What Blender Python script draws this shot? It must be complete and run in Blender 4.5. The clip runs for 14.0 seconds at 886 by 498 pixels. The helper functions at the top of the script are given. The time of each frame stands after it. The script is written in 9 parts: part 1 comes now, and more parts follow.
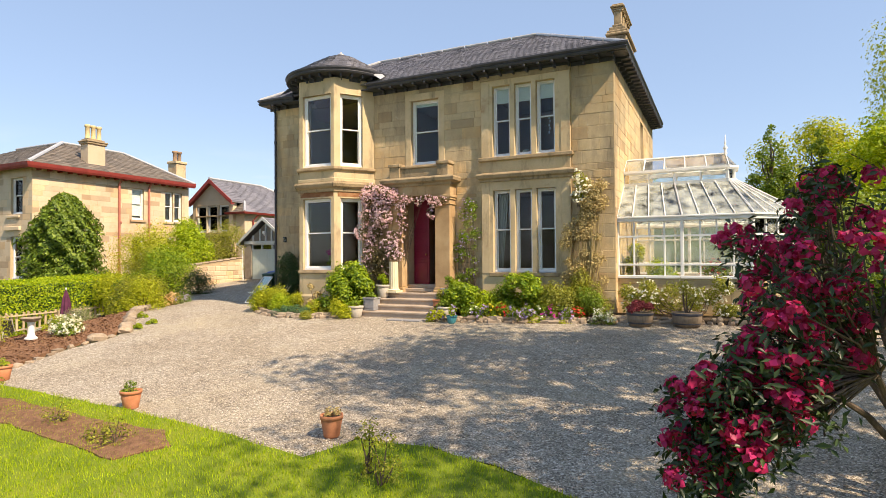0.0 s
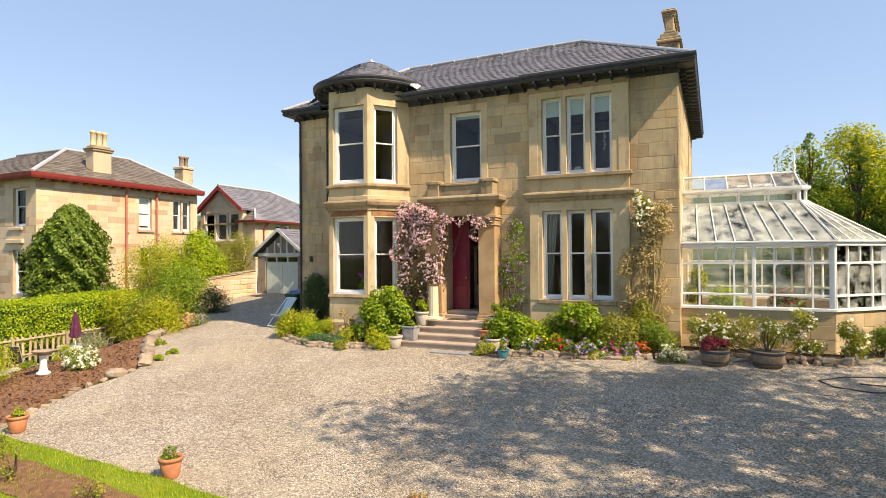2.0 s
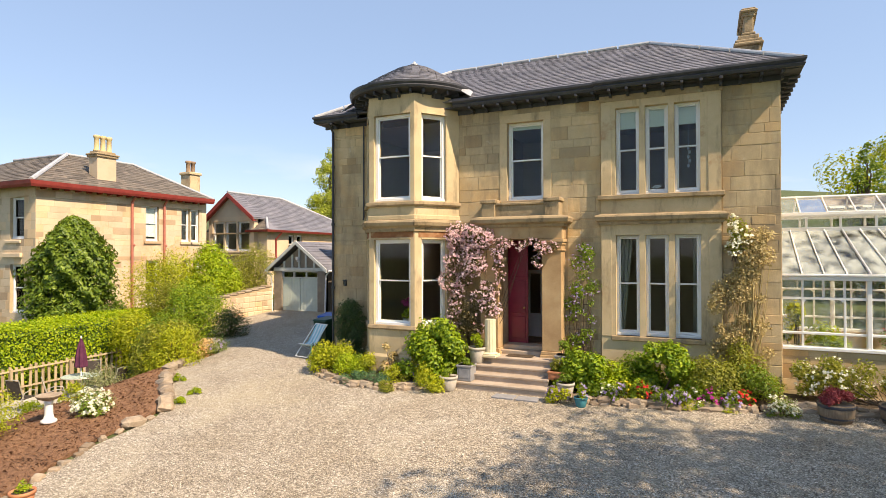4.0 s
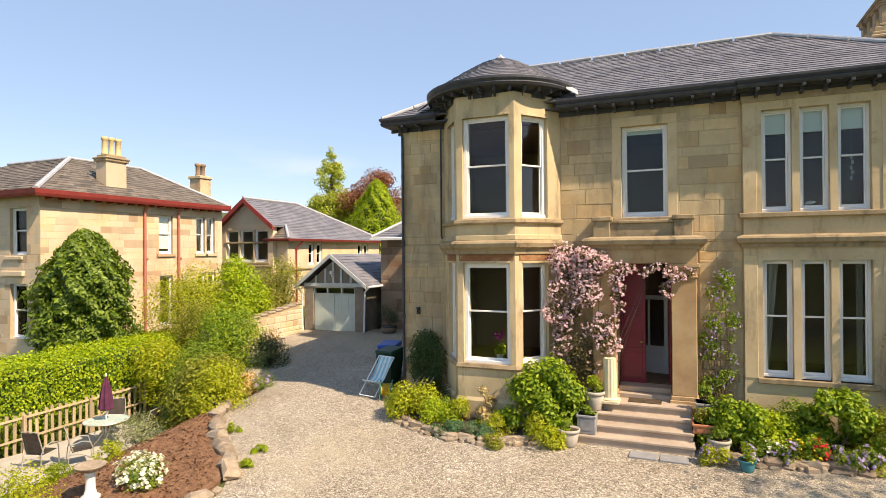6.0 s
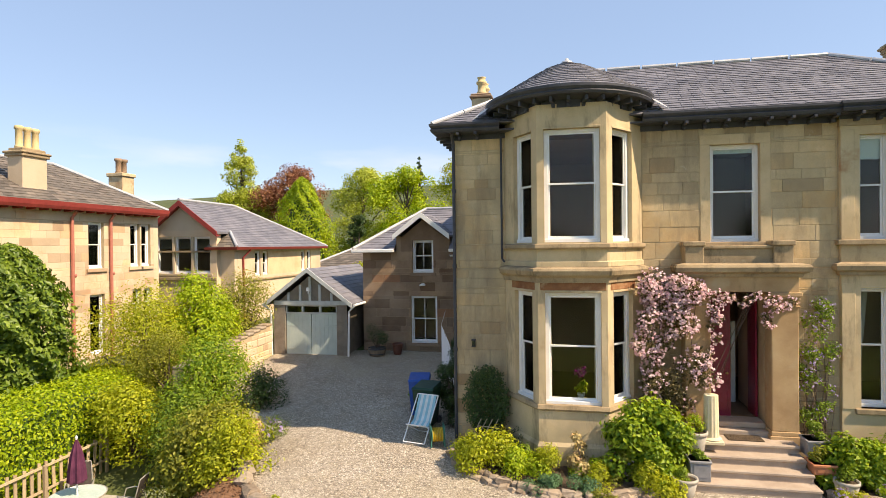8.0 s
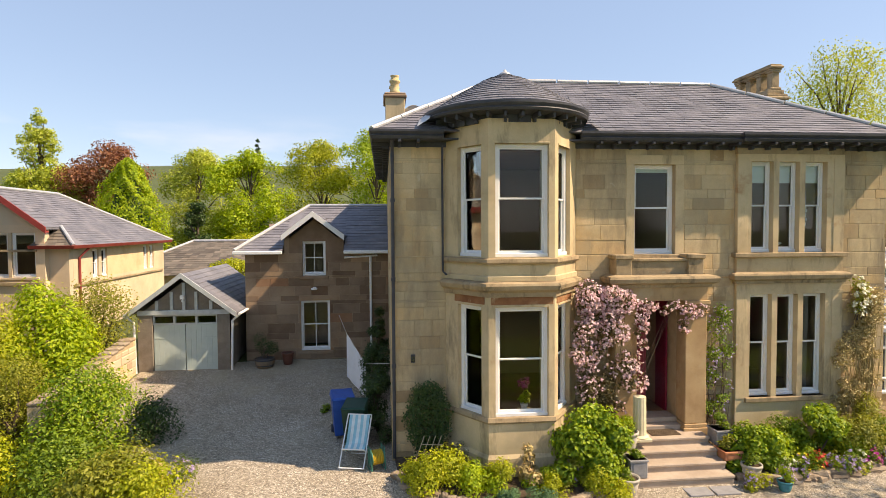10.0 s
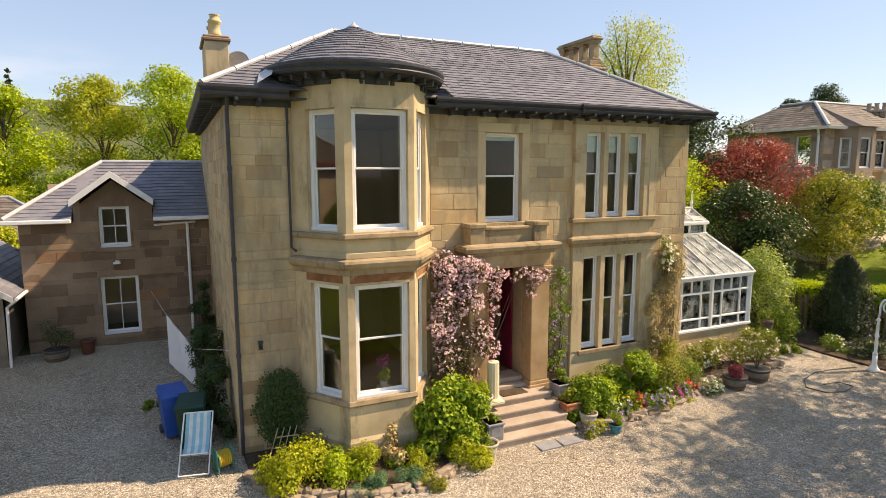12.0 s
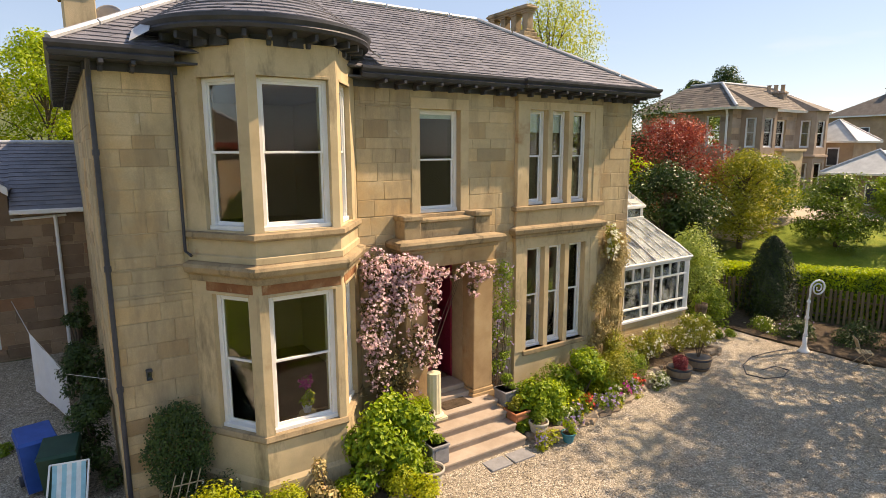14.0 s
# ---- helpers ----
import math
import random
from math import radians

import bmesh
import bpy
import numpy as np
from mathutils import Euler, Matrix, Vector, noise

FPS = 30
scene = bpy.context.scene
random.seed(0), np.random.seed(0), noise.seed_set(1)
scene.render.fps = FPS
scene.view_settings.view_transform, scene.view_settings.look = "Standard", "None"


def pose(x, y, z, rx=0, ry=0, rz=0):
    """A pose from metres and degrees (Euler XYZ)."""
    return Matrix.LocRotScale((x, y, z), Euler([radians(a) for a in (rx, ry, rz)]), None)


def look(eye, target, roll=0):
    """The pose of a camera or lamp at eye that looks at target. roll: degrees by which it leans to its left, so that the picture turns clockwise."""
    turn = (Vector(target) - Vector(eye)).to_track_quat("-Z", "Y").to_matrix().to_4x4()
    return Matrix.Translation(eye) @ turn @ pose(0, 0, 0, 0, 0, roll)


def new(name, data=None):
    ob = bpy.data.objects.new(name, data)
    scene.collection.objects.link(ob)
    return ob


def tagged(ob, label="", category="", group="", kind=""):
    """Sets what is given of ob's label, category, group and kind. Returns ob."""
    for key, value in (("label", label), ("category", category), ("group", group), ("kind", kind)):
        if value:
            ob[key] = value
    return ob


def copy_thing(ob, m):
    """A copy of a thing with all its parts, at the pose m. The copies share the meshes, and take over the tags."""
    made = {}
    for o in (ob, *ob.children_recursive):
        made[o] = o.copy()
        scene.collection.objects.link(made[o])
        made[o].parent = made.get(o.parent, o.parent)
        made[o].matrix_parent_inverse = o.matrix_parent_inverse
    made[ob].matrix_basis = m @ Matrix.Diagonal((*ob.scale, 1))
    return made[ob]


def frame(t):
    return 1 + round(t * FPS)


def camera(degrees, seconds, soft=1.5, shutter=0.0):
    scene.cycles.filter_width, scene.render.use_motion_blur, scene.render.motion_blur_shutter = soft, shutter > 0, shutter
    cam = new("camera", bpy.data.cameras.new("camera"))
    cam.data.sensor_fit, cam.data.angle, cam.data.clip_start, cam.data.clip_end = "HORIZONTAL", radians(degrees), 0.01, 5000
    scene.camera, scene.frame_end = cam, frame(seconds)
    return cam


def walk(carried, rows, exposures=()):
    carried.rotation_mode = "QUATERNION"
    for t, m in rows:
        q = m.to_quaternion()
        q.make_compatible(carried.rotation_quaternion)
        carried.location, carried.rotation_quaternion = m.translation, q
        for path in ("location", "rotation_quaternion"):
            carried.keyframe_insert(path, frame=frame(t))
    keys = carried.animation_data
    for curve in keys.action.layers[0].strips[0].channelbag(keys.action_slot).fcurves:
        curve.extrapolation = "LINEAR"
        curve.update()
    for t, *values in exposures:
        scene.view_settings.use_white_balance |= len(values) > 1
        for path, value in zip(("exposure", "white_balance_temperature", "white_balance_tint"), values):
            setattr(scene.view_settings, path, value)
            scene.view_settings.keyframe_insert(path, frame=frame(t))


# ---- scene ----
cam = camera(74.8, 14.0, soft=0.85)
PATH = [
    (0, (-0.18, -0.948, 1.851), (-1.043, 0.856, 1.885), -0.4),
    (0.5, (-0.626, -0.847, 2.043), (-1.485, 0.959, 2.075), -0.4),
    (1, (-1.096, -0.741, 2.25), (-1.951, 1.067, 2.28), -0.4),
    (1.5, (-1.571, -0.601, 2.486), (-2.422, 1.209, 2.511), -0.4),
    (2, (-2.029, -0.402, 2.701), (-2.877, 1.409, 2.723), -0.4),
    (2.5, (-2.504, -0.181, 2.85), (-3.348, 1.632, 2.876), -0.3),
    (3, (-3.025, 0.088, 3.059), (-3.865, 1.902, 3.083), -0.4),
    (3.2, (-3.244, 0.211, 3.102), (-4.085, 2.025, 3.132), -0.3),
    (5.3, (-6.533, 1.348, 4.042), (-7.34, 3.177, 4.047), -0.3),
    (5.5, (-6.859, 1.456, 4.049), (-7.664, 3.286, 4.058), -0.5),
    (6, (-7.993, 1.682, 4.183), (-8.77, 3.525, 4.193), -0.5),
    (6.5, (-9.248, 1.816, 4.361), (-9.97, 3.681, 4.367), -0.5),
    (7, (-10.502, 1.939, 4.53), (-11.144, 3.833, 4.534), -0.5),
    (7.2, (-10.988, 1.99, 4.588), (-11.59, 3.897, 4.594), -0.5),
    (9.3, (-14.569, 2.435, 5.498), (-14.581, 4.434, 5.452), -0.5),
    (9.5, (-14.811, 2.46, 5.531), (-14.766, 4.458, 5.481), -0.4),
    (10, (-15.372, 2.63, 5.628), (-15.168, 4.618, 5.553), -0.3),
    (10.5, (-15.737, 2.862, 5.751), (-15.384, 4.827, 5.63), -0.3),
    (11, (-15.978, 3.102, 5.891), (-15.474, 5.03, 5.721), -0.2),
    (11.5, (-16.143, 3.343, 6.035), (-15.478, 5.217, 5.816), -0.1),
    (12, (-16.17, 3.73, 6.155), (-15.338, 5.531, 5.893), -0.1),
    (12.5, (-16.096, 4.25, 6.241), (-15.131, 5.976, 5.941), -0.2),
    (13, (-15.953, 4.8, 6.285), (-14.913, 6.477, 5.959), -0.2),
    (13.5, (-15.8, 5.259, 6.279), (-14.73, 6.915, 5.944), -0.3),
    (14, (-15.648, 5.576, 6.252), (-14.567, 7.224, 5.918), -0.2),
]
walk(cam, [(t, look(eye, target, roll)) for t, eye, target, roll in PATH], [(0.0, 0.70, 7250, 16), (7.2, 0.70, 7250, 16), (10.0, 0.68, 7550, 17), (14.0, 0.66, 7900, 19)])

# ---- sky and sun ----
SUN_AZ, SUN_EL = radians(-15.0), radians(47.5)   # from +x, a little in front of the facade
world = bpy.data.worlds.new("sky")
scene.world = world
world.use_nodes = True
wn = world.node_tree.nodes
wl = world.node_tree.links
wn.clear()
sky = wn.new("ShaderNodeTexSky")
sky.sky_type, sky.sun_disc = "NISHITA", False
sky.sun_elevation, sky.sun_rotation = SUN_EL, radians(90.0) - SUN_AZ
sky.air_density, sky.dust_density, sky.ozone_density = 1.0, 0.25, 1.8
# thin bands of white cloud low over the hills
geo_w = wn.new("ShaderNodeTexCoord")
sep_w = wn.new("ShaderNodeSeparateXYZ")
wl.new(geo_w.outputs["Generated"], sep_w.inputs[0])
stretch = wn.new("ShaderNodeMapping")
stretch.inputs["Scale"].default_value = (1.6, 1.6, 7.0)
wl.new(geo_w.outputs["Generated"], stretch.inputs[0])
puff = wn.new("ShaderNodeTexNoise")
puff.inputs["Scale"].default_value, puff.inputs["Detail"].default_value = 2.2, 7.0
wl.new(stretch.outputs[0], puff.inputs["Vector"])
puff_ramp = wn.new("ShaderNodeMapRange")
puff_ramp.inputs["From Min"].default_value, puff_ramp.inputs["From Max"].default_value = 0.53, 0.74
wl.new(puff.outputs["Fac"], puff_ramp.inputs["Value"])
low = wn.new("ShaderNodeMapRange")
low.inputs["From Min"].default_value, low.inputs["From Max"].default_value = 0.19, 0.07
wl.new(sep_w.outputs["Z"], low.inputs["Value"])
amount = wn.new("ShaderNodeMath")
amount.operation = "MULTIPLY"
wl.new(puff_ramp.outputs[0], amount.inputs[0])
wl.new(low.outputs[0], amount.inputs[1])
cloud = wn.new("ShaderNodeMix")
cloud.data_type = "RGBA"
cloud.inputs["B"].default_value = (4.3, 4.6, 5.2, 1)
wl.new(amount.outputs[0], cloud.inputs["Factor"])
veil = wn.new("ShaderNodeMix")     # a thin even veil of high haze
veil.data_type = "RGBA"
veil.inputs["Factor"].default_value = 0.6
veil.inputs["B"].default_value = (1.55, 2.35, 3.65, 1)
wl.new(sky.outputs[0], veil.inputs["A"])
wl.new(veil.outputs["Result"], cloud.inputs["A"])
air = wn.new("ShaderNodeBackground")
air.inputs["Strength"].default_value = 0.15
wl.new(cloud.outputs["Result"], air.inputs["Color"])
sky_out = wn.new("ShaderNodeOutputWorld")
wl.new(air.outputs[0], sky_out.inputs[0])

sun_data = bpy.data.lights.new("sun", "SUN")
sun_data.energy, sun_data.angle, sun_data.color = 5.0, radians(0.6), (1.0, 0.87, 0.67)
sun = new("sun", sun_data)
SUN_DIR = Vector((math.cos(SUN_EL) * math.cos(SUN_AZ), math.cos(SUN_EL) * math.sin(SUN_AZ), math.sin(SUN_EL)))
sun.matrix_world = look(SUN_DIR * 60, (0, 0, 0))

# ---- materials ----
def nodes_of(name):
    m = bpy.data.materials.new(name)
    m.use_nodes = True
    return m, m.node_tree.nodes, m.node_tree.links, m.node_tree.nodes["Principled BSDF"]


def rnd_value(n, l):
    """One random number for each piece, whether it is an object or an island of a joined mesh."""
    info, geo = n.new("ShaderNodeObjectInfo"), n.new("ShaderNodeNewGeometry")
    add = n.new("ShaderNodeMath")
    add.operation = "ADD"
    l.new(info.outputs["Random"], add.inputs[0])
    l.new(geo.outputs["Random Per Island"], add.inputs[1])
    fr = n.new("ShaderNodeMath")
    fr.operation = "FRACT"
    l.new(add.outputs[0], fr.inputs[0])
    return fr.outputs[0]


def noise_tex(n, l, pos, scale, detail=5.0, rough=0.6, stretch=None):
    t = n.new("ShaderNodeTexNoise")
    t.inputs["Scale"].default_value, t.inputs["Detail"].default_value, t.inputs["Roughness"].default_value = scale, detail, rough
    if stretch:
        mp = n.new("ShaderNodeMapping")
        mp.inputs["Scale"].default_value = stretch
        l.new(pos, mp.inputs[0])
        l.new(mp.outputs[0], t.inputs["Vector"])
    else:
        l.new(pos, t.inputs["Vector"])
    return t.outputs["Fac"]


def ramp_of(n, l, fac, stops):
    r = n.new("ShaderNodeValToRGB")
    els = r.color_ramp.elements
    while len(els) < len(stops):
        els.new(0.5)
    for e, (p, c) in zip(els, stops):
        e.position, e.color = p, (*c, 1)
    l.new(fac, r.inputs[0])
    return r.outputs[0]


def mixed(n, l, fac, a, b, mode="MIX"):
    m = n.new("ShaderNodeMix")
    m.data_type, m.blend_type = "RGBA", mode
    for value, slot in ((fac, "Factor"), (a, "A"), (b, "B")):
        if isinstance(value, (int, float)):
            m.inputs[slot].default_value = value
        elif isinstance(value, tuple):
            m.inputs[slot].default_value = (*value, 1)
        else:
            l.new(value, m.inputs[slot])
    return m.outputs["Result"]


def stepped(n, l, fac, lo, hi):
    r = n.new("ShaderNodeMapRange")
    r.inputs["From Min"].default_value, r.inputs["From Max"].default_value = lo, hi
    l.new(fac, r.inputs["Value"])
    return r.outputs[0]


def surface(name, stops, scale=2.0, rough=0.8, bump=0.3, grain=40.0, vary=None, stains=(), metal=0.0, stretch=None, fine=0.25, dist=0.01, spec=0.3):
    """Colour ramp over noise at one scale, finer grain over it, stains with a shape of their own, and piece-by-piece variation."""
    m, n, l, b = nodes_of(name)
    pos = n.new("ShaderNodeNewGeometry").outputs["Position"]
    col = ramp_of(n, l, noise_tex(n, l, pos, scale, 6, 0.62, stretch), stops)
    g = noise_tex(n, l, pos, grain, 4, 0.7)
    col = mixed(n, l, fine, col, ramp_of(n, l, g, [(0.25, (0.55, 0.55, 0.55)), (0.75, (1.3, 1.3, 1.3))]), "MULTIPLY")
    if vary:
        r = rnd_value(n, l)
        col = mixed(n, l, 1.0, col, ramp_of(n, l, r, vary), "MULTIPLY")
    for colour, s, lo, hi, st in stains:
        f = stepped(n, l, noise_tex(n, l, pos, s, 6, 0.7, st), lo, hi)
        col = mixed(n, l, f, col, colour)
    l.new(col, b.inputs["Base Color"])
    b.inputs["Metallic"].default_value = metal
    b.inputs["Specular IOR Level"].default_value = spec
    rr = n.new("ShaderNodeMapRange")
    rr.inputs["To Min"].default_value, rr.inputs["To Max"].default_value = max(0.05, rough - 0.12), min(1, rough + 0.12)
    l.new(g, rr.inputs["Value"])
    l.new(rr.outputs[0], b.inputs["Roughness"])
    if bump:
        bp = n.new("ShaderNodeBump")
        bp.inputs["Strength"].default_value, bp.inputs["Distance"].default_value = bump, dist
        l.new(g, bp.inputs["Height"])
        l.new(bp.outputs[0], b.inputs["Normal"])
    return m


def leafy(name, dark, light, trans=0.35, rough=0.5):
    m, n, l, b = nodes_of(name)
    col = ramp_of(n, l, rnd_value(n, l), [(0.0, dark), (0.55, tuple((p + q) / 2 for p, q in zip(dark, light))), (1.0, light)])
    pos = n.new("ShaderNodeNewGeometry").outputs["Position"]
    col = mixed(n, l, 0.5, col, ramp_of(n, l, noise_tex(n, l, pos, 1.6, 3), [(0.3, (0.6, 0.66, 0.55)), (0.7, (1.3, 1.25, 1.1))]), "MULTIPLY")
    l.new(col, b.inputs["Base Color"])
    b.inputs["Roughness"].default_value, b.inputs["Specular IOR Level"].default_value = rough, 0.35
    tr = n.new("ShaderNodeBsdfTranslucent")
    l.new(mixed(n, l, 1.0, col, (1.25, 1.15, 0.6), "MULTIPLY"), tr.inputs["Color"])
    mx = n.new("ShaderNodeMixShader")
    mx.inputs[0].default_value = trans
    l.new(b.outputs[0], mx.inputs[1])
    l.new(tr.outputs[0], mx.inputs[2])
    l.new(mx.outputs[0], n["Material Output"].inputs[0])
    return m


def glassy(name, ior=1.6, tint=(0.9, 0.93, 0.92), rough=0.0, haze=0.0):
    m, n, l, b = nodes_of(name)
    tr, gl, fr, mx = n.new("ShaderNodeBsdfTransparent"), n.new("ShaderNodeBsdfGlossy"), n.new("ShaderNodeFresnel"), n.new("ShaderNodeMixShader")
    tr.inputs[0].default_value, gl.inputs["Roughness"].default_value, fr.inputs[0].default_value = (*tint, 1), rough, ior
    pos = n.new("ShaderNodeNewGeometry").outputs["Position"]
    bp = n.new("ShaderNodeBump")
    bp.inputs["Strength"].default_value, bp.inputs["Distance"].default_value = 0.06, 0.02
    l.new(noise_tex(n, l, pos, 1.7, 2), bp.inputs["Height"])
    l.new(bp.outputs[0], gl.inputs["Normal"])
    l.new(fr.outputs[0], mx.inputs[0])
    l.new(tr.outputs[0], mx.inputs[1])
    l.new(gl.outputs[0], mx.inputs[2])
    last = mx.outputs[0]
    # patchy white film painted into the glass, for mirrored sky and lit interior
    if haze:
        df, m2 = n.new("ShaderNodeBsdfDiffuse"), n.new("ShaderNodeMixShader")
        df.inputs[0].default_value = (0.75, 0.8, 0.78, 1)
        l.new(stepped(n, l, noise_tex(n, l, pos, 3.0, 5), 1.76 - 3.5 * haze, 3.16 - 3.5 * haze), m2.inputs[0])
        l.new(last, m2.inputs[1])
        l.new(df.outputs[0], m2.inputs[2])
        last = m2.outputs[0]
    l.new(last, n["Material Output"].inputs[0])
    return m


def plain(name, col, rough=0.5, metal=0.0, wear=0.25):
    return surface(name, [(0.3, tuple(c * (1 - wear) for c in col)), (0.7, col)], 5.0, rough, 0.15, 60.0, metal=metal, fine=0.15, dist=0.004)


STONE_VARY = [(0.0, (0.68, 0.60, 0.53)), (0.10, (0.84, 0.82, 0.80)), (0.25, (0.98, 0.98, 0.97)), (0.6, (1.03, 1.02, 1.0)), (0.8, (1.12, 1.08, 1.02)), (0.93, (1.18, 1.05, 0.88)), (1.0, (0.74, 0.66, 0.58))]
SOOT = [((0.33, 0.28, 0.185), 0.33, 0.42, 0.72, None), ((0.50, 0.31, 0.13), 0.45, 0.56, 0.80, None), ((0.16, 0.125, 0.09), 0.9, 0.51, 0.80, (1, 1, 0.25)), ((0.56, 0.50, 0.38), 2.6, 0.64, 0.80, None)]
stone = surface("sandstone_blocks", [(0.25, (0.44, 0.325, 0.19)), (0.5, (0.575, 0.445, 0.268)), (0.78, (0.665, 0.535, 0.34))], 1.1, 0.9, 0.5, 45.0, STONE_VARY, SOOT, fine=0.35)
dressed = surface("dressed_sandstone", [(0.25, (0.47, 0.35, 0.205)), (0.55, (0.59, 0.46, 0.28)), (0.8, (0.66, 0.53, 0.34))], 1.3, 0.88, 0.3, 55.0, None,
                  [((0.40, 0.34, 0.22), 0.5, 0.48, 0.75, None), ((0.17, 0.13, 0.085), 1.9, 0.54, 0.76, (1, 1, 0.25)), ((0.38, 0.19, 0.085), 1.0, 0.60, 0.76, None), ((0.58, 0.52, 0.40), 3.0, 0.66, 0.82, None)], fine=0.25)
sill_stone = surface("weathered_brown_sill_stone", [(0.25, (0.25, 0.185, 0.11)), (0.55, (0.37, 0.28, 0.17)), (0.8, (0.47, 0.37, 0.235))], 2.2, 0.92, 0.5, 40.0, None,
                     [((0.09, 0.075, 0.05), 2.6, 0.52, 0.72, (1, 1, 0.5)), ((0.40, 0.37, 0.26), 4.0, 0.62, 0.76, None)], fine=0.4)
orange_stone = surface("orange_brown_sandstone", [(0.25, (0.34, 0.21, 0.105)), (0.55, (0.47, 0.32, 0.17)), (0.8, (0.55, 0.41, 0.245))], 1.5, 0.9, 0.3, 50.0, None,
                       [((0.16, 0.10, 0.06), 1.8, 0.56, 0.78, (1, 1, 0.3)), ((0.48, 0.40, 0.26), 1.1, 0.58, 0.78, None)], fine=0.3)
rust_stone = surface("rust_red_sandstone", [(0.25, (0.17, 0.065, 0.03)), (0.55, (0.28, 0.125, 0.055)), (0.8, (0.45, 0.29, 0.16))], 2.4, 0.9, 0.3, 45.0, None, [((0.52, 0.40, 0.24), 2.2, 0.56, 0.74, (1, 1, 0.5))], fine=0.35)
mortar = surface("lime_mortar", [(0.3, (0.40, 0.305, 0.19)), (0.7, (0.51, 0.40, 0.255))], 4, 0.95, 0.3, 80.0)
brown_stone = surface("brown_rubble_stone", [(0.25, (0.20, 0.135, 0.09)), (0.5, (0.29, 0.205, 0.14)), (0.8, (0.37, 0.28, 0.20))], 1.2, 0.92, 0.5, 40.0,
                      [(0.0, (0.62, 0.54, 0.48)), (0.3, (0.9, 0.88, 0.86)), (0.7, (1.08, 1.04, 0.98)), (0.92, (1.2, 1.12, 1.0)), (1.0, (1.05, 0.72, 0.55))], fine=0.35)
pink_stone = surface("pale_pink_sandstone", [(0.25, (0.48, 0.37, 0.26)), (0.5, (0.60, 0.48, 0.34)), (0.8, (0.66, 0.54, 0.40))], 0.8, 0.9, 0.3, 40.0, STONE_VARY,
                     [((0.55, 0.30, 0.15), 0.35, 0.56, 0.75, None), ((0.25, 0.17, 0.11), 1.6, 0.66, 0.82, None)], fine=0.25)
slate = surface("blue_grey_slate", [(0.25, (0.120, 0.121, 0.142)), (0.55, (0.182, 0.181, 0.206)), (0.8, (0.24, 0.236, 0.258))], 1.3, 0.55, 0.4, 60.0,
                [(0.0, (0.86, 0.86, 0.88)), (0.5, (1, 1, 1)), (0.9, (1.08, 1.07, 1.06)), (1.0, (1.18, 1.15, 1.12))], [((0.17, 0.155, 0.12), 2.5, 0.66, 0.85, None)], spec=0.4)
old_slate = surface("weathered_brown_slate", [(0.25, (0.105, 0.088, 0.075)), (0.55, (0.155, 0.135, 0.115)), (0.8, (0.21, 0.185, 0.155))], 1.6, 0.75, 0.4, 40.0,
                    [(0.0, (0.65, 0.65, 0.65)), (0.5, (1, 1, 1)), (1.0, (1.3, 1.25, 1.2))], [((0.26, 0.24, 0.19), 2.0, 0.63, 0.85, None)])
lead = surface("pale_lead", [(0.3, (0.42, 0.43, 0.45)), (0.7, (0.58, 0.59, 0.60))], 4, 0.45, 0.2, 30.0, metal=0.3)
dark_paint = surface("dark_grey_eaves_paint", [(0.3, (0.040, 0.042, 0.052)), (0.7, (0.068, 0.070, 0.082))], 4, 0.5, 0.15, 50.0)
white_paint = surface("white_gloss_paint", [(0.3, (0.74, 0.74, 0.73)), (0.7, (0.82, 0.82, 0.81))], 3, 0.35, 0.1, 70.0, None, [((0.55, 0.53, 0.48), 3.0, 0.68, 0.9, (1, 1, 0.4))], fine=0.08)
red_paint = surface("dark_red_fascia_paint", [(0.3, (0.22, 0.035, 0.03)), (0.7, (0.32, 0.055, 0.045))], 3, 0.5, 0.15, 50.0)
pink_paint = plain("faded_red_pipe_paint", (0.50, 0.18, 0.13), 0.6)
door_red = surface("crimson_gloss_paint", [(0.3, (0.16, 0.006, 0.028)), (0.7, (0.23, 0.012, 0.045))], 3, 0.3, 0.1, 60.0, spec=0.5)
garage_green = surface("pale_sage_paint", [(0.3, (0.42, 0.50, 0.46)), (0.7, (0.52, 0.60, 0.55))], 2.0, 0.5, 0.1, 50.0, None, [((0.33, 0.36, 0.31), 2.0, 0.68, 0.9, (1, 1, 0.4))], fine=0.1)
glass = glassy("window_glass", 1.38)
# haze whitens both glasses in place of a light interior and reflected sky
cons_glass = glassy("conservatory_glass", 1.45, (0.95, 0.97, 0.96), 0.02, 0.385)
roof_glass = glassy("white_film_roof_glass", 1.7, (0.9, 0.94, 0.92), 0.05, 0.41)
room_paint = surface("dim_room_paint", [(0.3, (0.54, 0.38, 0.27)), (0.7, (0.64, 0.46, 0.33))], 1.0, 0.9, 0.1, 20.0)
room_floor = surface("dark_floorboards", [(0.3, (0.20, 0.115, 0.06)), (0.7, (0.30, 0.175, 0.10))], 2.0, 0.6, 0.1, 30.0)
blind_cloth = surface("pale_green_blind", [(0.3, (0.76, 0.80, 0.72)), (0.7, (0.82, 0.85, 0.78))], 4, 0.9, 0.1, 90.0)
curtain_cloth = surface("cream_curtain", [(0.3, (0.50, 0.47, 0.41)), (0.7, (0.62, 0.58, 0.51))], 3, 0.95, 0.2, 60.0, stretch=(6, 6, 0.4))
terracotta = surface("terracotta", [(0.3, (0.40, 0.15, 0.07)), (0.7, (0.55, 0.235, 0.12))], 6, 0.85, 0.2, 60.0, None, [((0.6, 0.45, 0.36), 5.0, 0.65, 0.85, None)])
